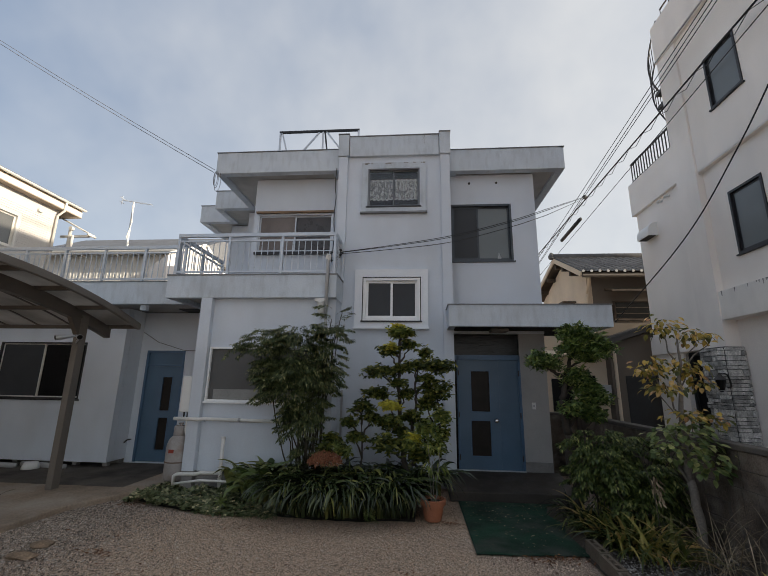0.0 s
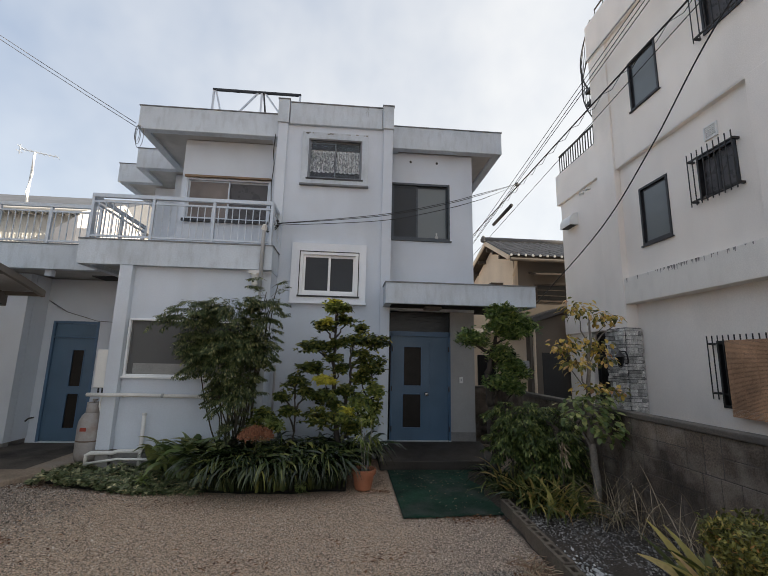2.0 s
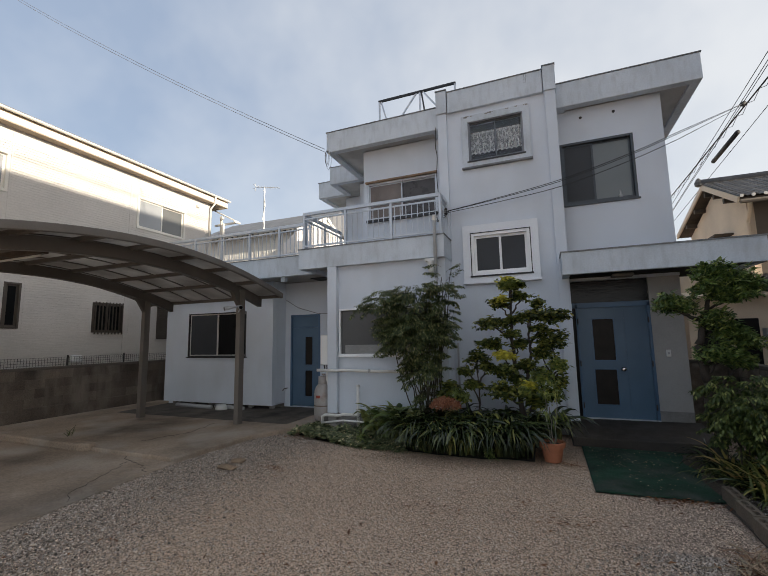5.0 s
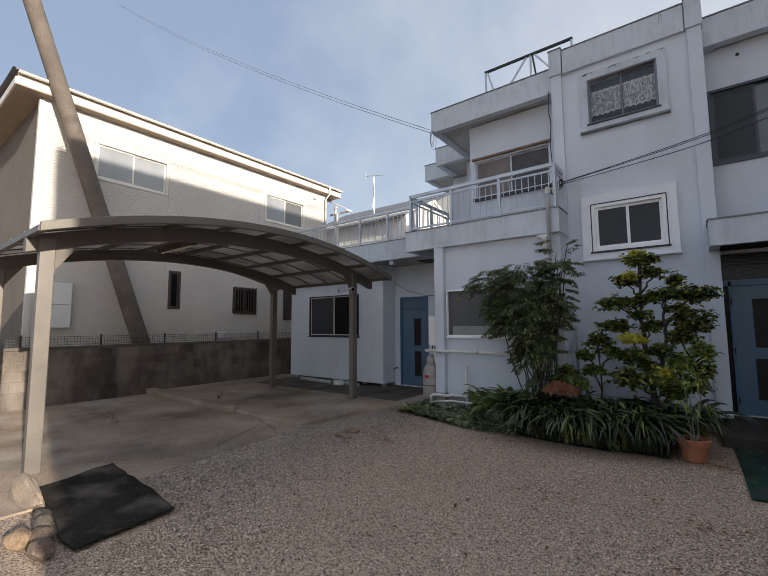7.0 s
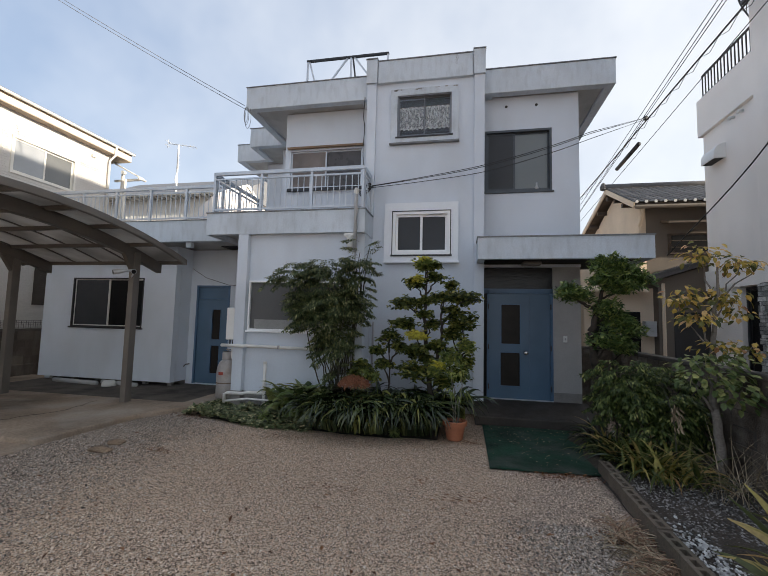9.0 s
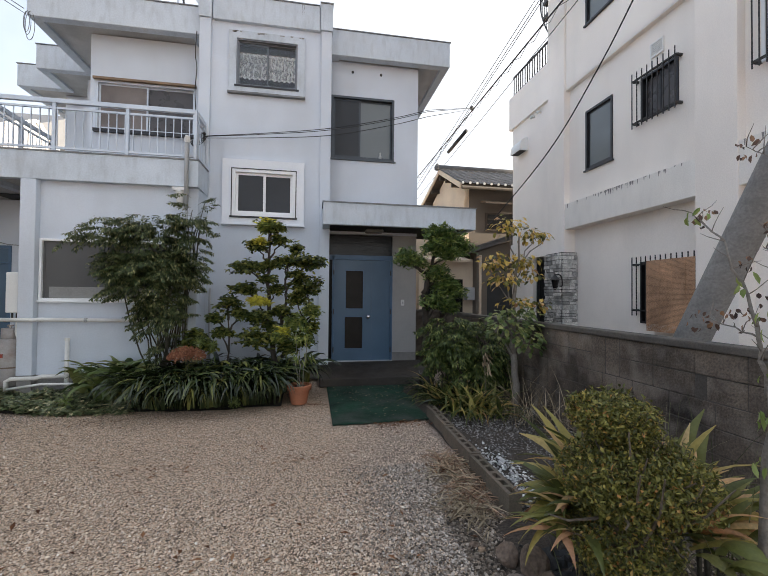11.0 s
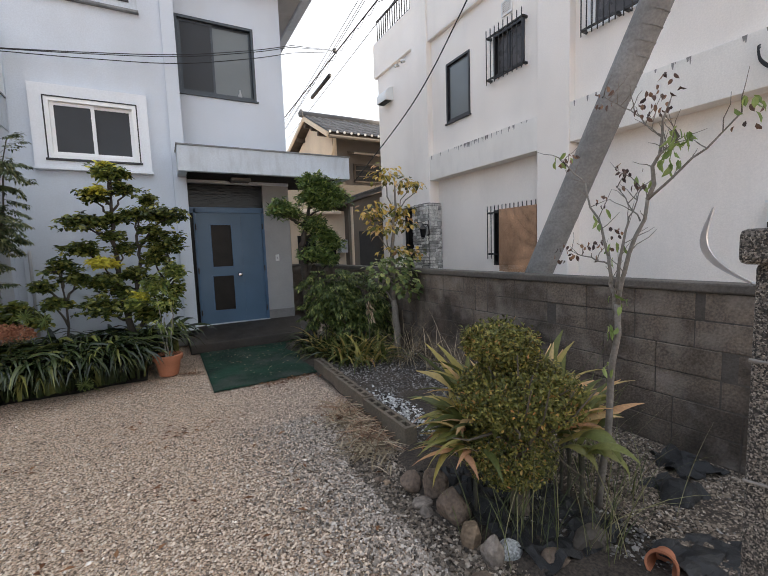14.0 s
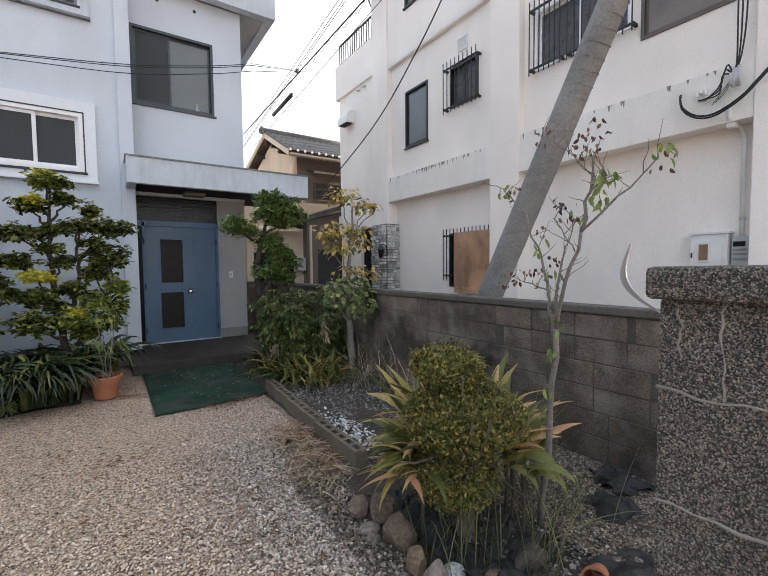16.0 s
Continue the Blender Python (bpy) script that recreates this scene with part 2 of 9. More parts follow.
M = dict(
    paint=mat("blue_grey_render", (0.625, 0.677, 0.747), 0.75, 0.07, 0.9, 60, 0.05, 0.25, 130, stain=(0.50, 0.53, 0.56), stain_amt=0.35, stain_scale=1.6, stretch=0.35),
    fascia=mat("weathered_fascia_paint", (0.575, 0.63, 0.69), 0.75, 0.08, 1.2, 40, 0.06, 0.25, 110, stain=(0.42, 0.45, 0.475), stain_amt=0.4, stain_scale=1.5, stretch=0.8, stain2=((0.20, 0.21, 0.21), 0.22, 11.0, 0.3)),
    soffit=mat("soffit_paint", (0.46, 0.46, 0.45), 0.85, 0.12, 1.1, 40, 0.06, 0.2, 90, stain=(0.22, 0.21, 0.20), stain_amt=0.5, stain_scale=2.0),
    white_trim=mat("white_trim_paint", (0.86, 0.87, 0.88), 0.55, 0.04, 2, 60, 0.03, 0.1, 90),
    plinth=mat("bare_concrete_plinth", (0.26, 0.25, 0.24), 0.9, 0.2, 2, 50, 0.1, 0.4, 60),
    coping=mat("dark_coping_edge", (0.20, 0.21, 0.22), 0.8, 0.25, 4, 50, 0.1, 0.3, 70),
    alu=mat("aluminium_rail", (0.56, 0.59, 0.63), 0.42, 0.08, 3, 80, 0.04, 0.05, 120, metal=0.55),
    bronze=mat("dark_bronze_aluminium", (0.045, 0.045, 0.048), 0.4, 0.15, 3, 80, 0.05, 0.05, 120, metal=0.5),
    dull_alu=mat("dull_grey_aluminium", (0.20, 0.21, 0.23), 0.45, 0.1, 3, 80, 0.05, 0.05, 120, metal=0.4),
    dark_green=mat("dark_blue_grey_aluminium", (0.065, 0.075, 0.085), 0.4, 0.1, 3, 80, 0.05, 0.05, 120, metal=0.4),
    brown_alu=mat("brown_anodised_aluminium", (0.12, 0.10, 0.085), 0.42, 0.12, 3, 80, 0.05, 0.05, 120, metal=0.5),
    brass=mat("brown_wood_frame", (0.22, 0.14, 0.08), 0.5, 0.2, 4, 60, 0.1, 0.1, 60),
    blue=mat("blue_enamel_door", (0.08, 0.145, 0.22), 0.38, 0.10, 1.6, 70, 0.05, 0.12, 60),
    blue_dark=mat("blue_door_frame", (0.075, 0.145, 0.24), 0.4, 0.10, 2, 70, 0.05, 0.1, 60),
    chrome=mat("chrome", (0.75, 0.75, 0.76), 0.18, 0.05, 3, 80, 0.03, 0, metal=1.0),
    black_pane=mat("dark_patterned_glass", (0.006, 0.006, 0.0065), 0.35, 0.2, 4, 60, 0.2, 0.3, 55, spec=0.2),
    wavy_glass=mat("wavy_dark_transom_glass", (0.012, 0.013, 0.015), 0.15, 0.2, 4, 60, 0.2, 0.6, 9, spec=0.35, bvec=(1.0, 1.0, 3.5)),
    door_glass=mat("smoked_door_glass", (0.020, 0.016, 0.013), 0.45, 0.2, 5, 60, 0.2, 0.2, 60, spec=0.25),
    grey_cable=mat("grey_cable", (0.16, 0.16, 0.17), 0.6),
    pale_surround=mat("pale_blue_surround", (0.78, 0.81, 0.855), 0.7, 0.05, 1, 60, 0.04, 0.2, 110),
    glass=mat("clear_glass", (0.9, 0.93, 0.95), 0.02, 0.02, 2, 50, 0.02, 0.0, trans=1.0, ior=1.45),
    frosted=mat("frosted_glass", (0.17, 0.19, 0.195), 0.16, 0.06, 0.8, 80, 0.03, 0.02, 30),
    screen=mat("insect_screen", (0.038, 0.042, 0.048), 0.55, 0.08, 1.0, 300, 0.2, 0.2, 320),
    lace=mat("white_lace", (0.80, 0.79, 0.78), 0.9, 0.1, 9, 80, 0.2, 0.3, 60),
    grey_screen=mat("grey_window_screen", (0.10, 0.10, 0.10), 0.6, 0.08, 1.0, 300, 0.15, 0.2, 320),
    # near black, the colour given to places that lie in shade
    dark=mat("unlit_dark", (0.05, 0.05, 0.05), 0.9),
    curtain=mat("grey_curtain_cloth", (0.30, 0.30, 0.29), 0.9, 0.15, 3, 60, 0.1, 0.2, 60),
    nb_white=mat("neighbour_cream_render", (0.885, 0.825, 0.765), 0.85, 0.05, 0.7, 50, 0.04, 0.35, 60, stain=(0.55, 0.53, 0.49), stain_amt=0.25, stain_scale=1.1, stretch=0.3),
    nb_band=mat("neighbour_band_render", (0.82, 0.785, 0.735), 0.85, 0.06, 1.0, 50, 0.05, 0.3, 60, stain=(0.55, 0.52, 0.48), stain_amt=0.22, stain_scale=5, stretch=0.3),
    iron=mat("black_iron_bars", (0.045, 0.042, 0.041), 0.5, 0.3, 6, 80, 0.15, 0.2, 90, metal=0.3),
    stone=mat("grey_cladding_stone", (0.44, 0.43, 0.405), 0.85, 0.35, 7, 40, 0.3, 0.9, 24, rnd=0.5, place=True),
    mortar=mat("dark_mortar", (0.07, 0.068, 0.066), 0.95, 0.15, 4, 60, 0.1, 0.4, 80),
    blind=mat("bamboo_blind", (0.47, 0.275, 0.165), 0.6, 0.35, 3, 70, 0.15, 0.2, 60),
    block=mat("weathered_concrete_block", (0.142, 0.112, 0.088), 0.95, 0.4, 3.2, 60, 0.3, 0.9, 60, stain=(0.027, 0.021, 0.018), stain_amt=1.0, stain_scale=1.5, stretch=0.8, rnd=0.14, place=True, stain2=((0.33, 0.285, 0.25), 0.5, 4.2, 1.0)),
    block_joint=mat("block_joint_mortar", (0.085, 0.074, 0.064), 0.95, 0.2, 3, 60, 0.15, 0.5, 80),
    block_cap=mat("block_wall_coping", (0.125, 0.108, 0.093), 0.95, 0.2, 2, 60, 0.15, 0.5, 60, stain=(0.05, 0.05, 0.05), stain_amt=0.6, stain_scale=2.2),
    retain=mat("stained_retaining_concrete", (0.14, 0.115, 0.095), 0.95, 0.3, 1.2, 40, 0.2, 0.7, 40, stain=(0.022, 0.021, 0.020), stain_amt=0.95, stain_scale=1.0, stretch=0.5, rnd=0.28, place=True, stain2=((0.33, 0.29, 0.25), 0.6, 2.3, 0.3)),
    concrete=mat("driveway_concrete", (0.33, 0.255, 0.192), 0.9, 0.25, 0.8, 35, 0.18, 0.4, 50, stain=(0.085, 0.070, 0.057), stain_amt=0.9, stain_scale=0.6, place=True, stain2=((0.46, 0.42, 0.37), 0.6, 1.1, 1.0)),
    soil=mat("damp_soil", (0.035, 0.028, 0.022), 0.95, 0.3, 3, 60, 0.3, 0.9, 40),
    siding=mat("ribbed_siding", (0.62, 0.59, 0.555), 0.7, 0.06, 0.8, 30, 0.05, 0.9, 9, bvec=(1, 0.35, 3.2)),
    soffit_tan=mat("tan_soffit_board", (0.34, 0.27, 0.20), 0.7, 0.1, 2, 60, 0.06, 0.1, 80),
    # near black: the shade under the canopy is put into this colour
    shaded_soffit=mat("near_black_shaded_soffit", (0.022, 0.018, 0.015), 0.85, 0.25, 4, 40, 0.2, 0.4, 30),
    # greyer than the tower paint, and darkened to carry the porch shade
    porch_wall=mat("shaded_grey_porch_render", (0.40, 0.395, 0.385), 0.8, 0.1, 1.2, 60, 0.06, 0.25, 130, stain=(0.30, 0.29, 0.275), stain_amt=0.4, stain_scale=1.6),
    gutter=mat("cream_gutter", (0.72, 0.69, 0.63), 0.45, 0.06, 2, 60, 0.04, 0.05, 80),
    slate=mat("grey_roof_sheet", (0.16, 0.165, 0.175), 0.7, 0.15, 1.2, 40, 0.1, 0.3, 40),
    tile=mat("grey_clay_roof_tile", (0.085, 0.08, 0.077), 0.55, 0.2, 3, 40, 0.15, 0.3, 60, rnd=0.3, hue=0.01),
    ochre=mat("ochre_stucco", (0.66, 0.545, 0.415), 0.9, 0.1, 1, 50, 0.06, 0.4, 60),
    umber=mat("brown_stucco", (0.165, 0.14, 0.115), 0.9, 0.1, 1, 50, 0.06, 0.4, 60),
    wood_dark=mat("dark_weathered_wood", (0.075, 0.056, 0.042), 0.8, 0.25, 4, 40, 0.2, 0.4, 30),
    poly=mat("smoked_polycarbonate", (0.52, 0.48, 0.44), 0.25, 0.12, 1.5, 60, 0.06, 0.05, 40, trans=0.65, ior=1.2),
    taupe=mat("taupe_carport_aluminium", (0.19, 0.17, 0.15), 0.45, 0.10, 2, 70, 0.05, 0.08, 90, metal=0.35),
    porch=mat("dark_porch_concrete", (0.046, 0.037, 0.030), 0.7, 0.3, 2, 50, 0.12, 0.4, 60, stain=(0.04, 0.036, 0.032), stain_amt=0.6, stain_scale=2.2),
    wood_pole=mat("weathered_pole_wood", (0.145, 0.12, 0.10), 0.85, 0.2, 3, 50, 0.15, 0.5, 40, bvec=(1, 1, 0.1)),
    # darker copy of the carport taupe, for frame parts shaded by the roof
    taupe_shaded=mat("shaded_carport_frame", (0.145, 0.128, 0.112), 0.45, 0.10, 2, 70, 0.05, 0.08, 90, metal=0.35),
    pole=mat("concrete_utility_pole", (0.25, 0.24, 0.23), 0.85, 0.15, 2, 40, 0.15, 0.5, 40, stain=(0.12, 0.115, 0.11), stain_amt=0.4, stain_scale=4, stretch=3.0),
    cable=mat("black_cable", (0.02, 0.02, 0.022), 0.6),
    pvc=mat("cream_pvc_pipe", (0.72, 0.71, 0.68), 0.5, 0.1, 3, 60, 0.06, 0.08, 80),
    pvc_grey=mat("grey_pvc_pipe", (0.42, 0.43, 0.44), 0.5, 0.1, 3, 60, 0.06, 0.08, 80),
    white_box=mat("white_metal_box", (0.74, 0.74, 0.72), 0.45, 0.05, 2, 60, 0.03, 0.05, 80),
    gas=mat("grey_gas_bottle", (0.36, 0.335, 0.32), 0.5, 0.15, 4, 60, 0.08, 0.15, 70, stain=(0.20, 0.10, 0.05), stain_amt=0.5, stain_scale=5),
    red=mat("red_marking", (0.30, 0.05, 0.03), 0.6),
    terracotta=mat("terracotta", (0.42, 0.16, 0.085), 0.75, 0.12, 5, 60, 0.08, 0.15, 80),
    turf=mat("green_artificial_turf", (0.008, 0.040, 0.022), 0.9, 0.5, 2.2, 160, 0.4, 0.9, 220, stain=(0.06, 0.07, 0.058), stain_amt=0.85, stain_scale=2.4),
    rubber=mat("black_rubber_mat", (0.03, 0.026, 0.022), 0.9, 0.4, 3, 90, 0.6, 1.0, 130, spec=0.15, stain=(0.20, 0.17, 0.14), stain_amt=0.6, stain_scale=2.6, stretch=1.0),
    granite=mat("washed_pebble_granite", (0.15, 0.14, 0.125), 0.85, 0.1, 2, 160, 0.75, 0.9, 150),
    blind_cloth=mat("drawn_grey_brown_curtain", (0.20, 0.175, 0.165), 0.85, 0.2, 2.5, 60, 0.1, 0.2, 60),
    dim_pane=mat("barred_window_pane", (0.075, 0.068, 0.068), 0.3, 0.25, 2.5, 60, 0.1, 0.02, 30),
    grout=mat("pale_mortar_crack", (0.27, 0.25, 0.225), 0.95, 0.15, 6, 60, 0.15, 0.4, 60),
)


# ---- mesh helpers ----
class Geo:
    """Vertices and faces that are gathered and then linked as one mesh."""

    def __init__(self):
        self.v, self.f = [], []

    def add(self, verts, faces):
        k = len(self.v)
        self.v += [tuple(p) for p in verts]
        self.f += [tuple(k + i for i in q) for q in faces]
        return self

    def box(self, x0, x1, y0, y1, z0, z1):
        c = [(x, y, z) for z in (z0, z1) for y in (y0, y1) for x in (x0, x1)]
        return self.add(c, [(0, 2, 3, 1), (4, 5, 7, 6), (0, 1, 5, 4), (2, 6, 7, 3), (0, 4, 6, 2), (1, 3, 7, 5)])

    def bar(self, p, q, w, h, up=(0, 0, 1)):
        """A straight bar of section w x h from p to q."""
        p, q = Vector(p), Vector(q)
        d = (q - p).normalized()
        s = d.cross(Vector(up))
        s = s.normalized() if s.length > 1e-4 else Vector((1, 0, 0))
        u = s.cross(d)
        c = [e + a * s * w / 2 + b * u * h / 2 for e in (p, q) for a, b in ((-1, -1), (1, -1), (1, 1), (-1, 1))]
        return self.add(c, [(0, 1, 2, 3), (7, 6, 5, 4), (0, 4, 5, 1), (1, 5, 6, 2), (2, 6, 7, 3), (3, 7, 4, 0)])

    def tube(self, pts, r, n=8, cap=True):
        """A round tube through pts; r is one radius or one for each point."""
        pts = [Vector(p) for p in pts]
        rs = list(r) if isinstance(r, (list, tuple)) else [r] * len(pts)
        k, side = len(self.v), None
        for i, p in enumerate(pts):
            d = (pts[min(i + 1, len(pts) - 1)] - pts[max(i - 1, 0)]).normalized()
            if side is None:
                side = d.orthogonal().normalized()
            side = (side - d * side.dot(d))
            side = side.normalized() if side.length > 1e-5 else d.orthogonal().normalized()
            o = d.cross(side)
            for j in range(n):
                a = 2 * math.pi * j / n
                self.v.append(tuple(p + rs[i] * (math.cos(a) * side + math.sin(a) * o)))
        for i in range(len(pts) - 1):
            for j in range(n):
                a, b = k + i * n + j, k + i * n + (j + 1) % n
                self.f.append((a, b, b + n, a + n))
        if cap:
            self.f.append(tuple(k + j for j in reversed(range(n))))
            self.f.append(tuple(k + (len(pts) - 1) * n + j for j in range(n)))
        return self

    def lathe(self, profile, at=(0, 0, 0), n=24):
        """A turned shape: profile of (radius, height)."""
        k, (x, y, z) = len(self.v), at
        for r, h in profile:
            for j in range(n):
                a = 2 * math.pi * j / n
                self.v.append((x + r * math.cos(a), y + r * math.sin(a), z + h))
        for i in range(len(profile) - 1):
            for j in range(n):
                a, b = k + i * n + j, k + i * n + (j + 1) % n
                self.f.append((a, b, b + n, a + n))
        self.f.append(tuple(k + j for j in reversed(range(n))))
        self.f.append(tuple(k + (len(profile) - 1) * n + j for j in range(n)))
        return self

    def prism(self, poly, z0, z1):
        """A flat-topped block over a plan polygon."""
        n = len(poly)
        v = [(x, y, z) for z in (z0, z1) for x, y in poly]
        return self.add(v, [tuple(reversed(range(n))), tuple(range(n, 2 * n))] + [(i, (i + 1) % n, n + (i + 1) % n, n + i) for i in range(n)])

    def side_prism(self, poly, x0, x1):
        """A block whose outline in y and z is poly, from x0 to x1."""
        n = len(poly)
        v = [(x, y, z) for x in (x0, x1) for y, z in poly]
        return self.add(v, [tuple(reversed(range(n))), tuple(range(n, 2 * n))] + [(i, (i + 1) % n, n + (i + 1) % n, n + i) for i in range(n)])

    def panel(self, t, u0, u1, v0, v1, holes=()):
        """A wall in (u, w, v): w from 0 (face) to -t (back), with rectangular holes through it."""
        us = sorted({u0, u1, *[h[0] for h in holes], *[h[1] for h in holes]})
        vs = sorted({v0, v1, *[h[2] for h in holes], *[h[3] for h in holes]})
        us, vs = [u for u in us if u0 <= u <= u1], [v for v in vs if v0 <= v <= v1]

        def solid(i, j):
            if not (0 <= i < len(us) - 1 and 0 <= j < len(vs) - 1):
                return False
            u, v = (us[i] + us[i + 1]) / 2, (vs[j] + vs[j + 1]) / 2
            return not any(h[0] < u < h[1] and h[2] < v < h[3] for h in holes)

        for i in range(len(us) - 1):
            for j in range(len(vs) - 1):
                if not solid(i, j):
                    continue
                a, b, c, d = us[i], us[i + 1], vs[j], vs[j + 1]
                self.add([(a, 0, c), (b, 0, c), (b, 0, d), (a, 0, d)], [(0, 1, 2, 3)])
                self.add([(a, -t, c), (b, -t, c), (b, -t, d), (a, -t, d)], [(3, 2, 1, 0)])
                if not solid(i - 1, j):
                    self.add([(a, 0, c), (a, -t, c), (a, -t, d), (a, 0, d)], [(3, 2, 1, 0)])
                if not solid(i + 1, j):
                    self.add([(b, 0, c), (b, -t, c), (b, -t, d), (b, 0, d)], [(0, 1, 2, 3)])
                if not solid(i, j - 1):
                    self.add([(a, 0, c), (b, 0, c), (b, -t, c), (a, -t, c)], [(3, 2, 1, 0)])
                if not solid(i, j + 1):
                    self.add([(a, 0, d), (b, 0, d), (b, -t, d), (a, -t, d)], [(0, 1, 2, 3)])
        return self

    def faced(self, face, p):
        """Turn (u, w, v) into the world: a wall at p that faces S (-y), N, W (-x) or E."""
        turn = dict(S=lambda u, w, v: (u, p - w, v), N=lambda u, w, v: (u, p + w, v), W=lambda u, w, v: (p - w, u, v), E=lambda u, w, v: (p + w, u, v))[face]
        self.v = [turn(*q) for q in self.v]
        return self

    def moved(self, m):
        self.v = [tuple(m @ Vector(p)) for p in self.v]
        return self


def curve(pts, n=8):
    """A smooth way through pts (Catmull-Rom), n steps between each two."""
    p = [Vector(q) for q in pts]
    p = [p[0] * 2 - p[1]] + p + [p[-1] * 2 - p[-2]]
    out = []
    for i in range(1, len(p) - 2):
        for k in range(n):
            t = k / n
            a, b, c, d = p[i - 1], p[i], p[i + 1], p[i + 2]
            out.append(0.5 * (2 * b + (c - a) * t + (2 * a - 5 * b + 4 * c - d) * t * t + (3 * b - a - 3 * c + d) * t ** 3))
    return out + [p[-2]]


def mesh_of(name, geo, material, smooth=False, fix=True):
    me = bpy.data.meshes.new(name)
    me.from_pydata(geo.v, [], geo.f)
    me.materials.append(material)
    if fix:
        bm = bmesh.new()
        bm.from_mesh(me)
        bmesh.ops.recalc_face_normals(bm, faces=bm.faces)
        bm.to_mesh(me)
        bm.free()
    if smooth:
        me.shade_smooth()
    return me


def part(name, geo, material, parent, label="", smooth=False, bevel=0.0, fix=True):
    """Link geo, given in world places, as one mesh under a thing or a part."""
    ob = new(name, mesh_of(name, geo, material, smooth, fix))
    ob.parent = parent
    at = Vector((0, 0, 0))
    up = parent
    while up is not None:
        at = at + up.location
        up = up.parent
    ob.location = -at
    if bevel:
        b = ob.modifiers.new("edge", "BEVEL")
        b.width, b.segments, b.limit_method = bevel, 2, "ANGLE"
    if label:
        tagged(ob, label)
    return ob


def thing(name, label, category, at=(0, 0, 0), group="", kind=""):
    ob = new(name)
    ob.location = at
    ob.empty_display_size = 0.1
    return tagged(ob, label, category, group, kind)


def solo(name, geo, material, label, category, group="", kind="", smooth=False, bevel=0.0, fix=True):
    """A thing that is one mesh."""
    ob = new(name, mesh_of(name, geo, material, smooth, fix))
    if bevel:
        b = ob.modifiers.new("edge", "BEVEL")
        b.width, b.segments, b.limit_method = bevel, 2, "ANGLE"
    return tagged(ob, label, category, group, kind)


def piece(name, me, parent, m):
    """One of many alike pieces that share a mesh."""
    ob = new(name, me)
    ob.parent = parent
    at, up = Vector((0, 0, 0)), parent
    while up is not None:
        at, up = at + up.location, up.parent
    ob.matrix_basis = Matrix.Translation(-at) @ m
    return ob


def window(parent, face, p, u0, u1, v0, v1, frame_mat, panes, depth=0.05, bar=0.045, sill=None, label="", split=None, mull_mat=None):
    """A sliding window in a hole: outer frame, one sash and pane for each entry of panes, an optional sill."""
    g = Geo()
    d0, d1 = -0.01, depth
    for a, b, c, d in ((u0, u0 + bar, v0, v1), (u1 - bar, u1, v0, v1), (u0 + bar, u1 - bar, v0, v0 + bar), (u0 + bar, u1 - bar, v1 - bar, v1)):
        g.box(a, b, d0 - 0.06, d1 - 0.03, c, d)
    win = part("window", g.faced(face, p), frame_mat, parent, label, bevel=0.004)
    n = len(panes)
    cuts = [u0 + bar] + (split or [u0 + bar + (u1 - u0 - 2 * bar) * (i + 1) / n for i in range(n - 1)]) + [u1 - bar]
    s = bar * 0.75
    for i, pane_mat in enumerate(panes):
        a, b = cuts[i] - (s * 0.5 if i else 0), cuts[i + 1] + (s * 0.5 if i < n - 1 else 0)
        w = -0.025 - 0.028 * (i % 2)
        g = Geo()
        for q in ((a, a + s, v0 + bar, v1 - bar), (b - s, b, v0 + bar, v1 - bar), (a + s, b - s, v0 + bar, v0 + bar + s), (a + s, b - s, v1 - bar - s, v1 - bar)):
            g.box(q[0], q[1], w - 0.02, w, q[2], q[3])
        part("sash", g.faced(face, p), mull_mat or frame_mat, win)
        g = Geo().box(a + s - 0.004, b - s + 0.004, w - 0.013, w - 0.008, v0 + bar + s - 0.004, v1 - bar - s + 0.004)
        part("pane", g.faced(face, p), pane_mat, win)
    if sill:
        g = Geo().box(u0 - 0.03, u1 + 0.03, -0.05, 0.05, v0 - 0.03, v0)
        part("sill", g.faced(face, p), sill, win, bevel=0.004)
    return win


# ---- ground ----
g = Geo()
N = 60
for i in range(N + 1):
    for j in range(N + 1):
        a, b = (i / N * 2 - 1), (j / N * 2 - 1)
        x, y = 14 * a + 900 * a ** 9, 14 * b + 900 * b ** 9
        z = -0.012 + 0.012 * noise.noise((x * 0.6, y * 0.6, 0.3)) if abs(a) < 0.9 and abs(b) < 0.9 else -0.012
        g.v.append((x, y, z))
g.f += [(i * (N + 1) + j, (i + 1) * (N + 1) + j, (i + 1) * (N + 1) + j + 1, i * (N + 1) + j + 1) for i in range(N) for j in range(N)]


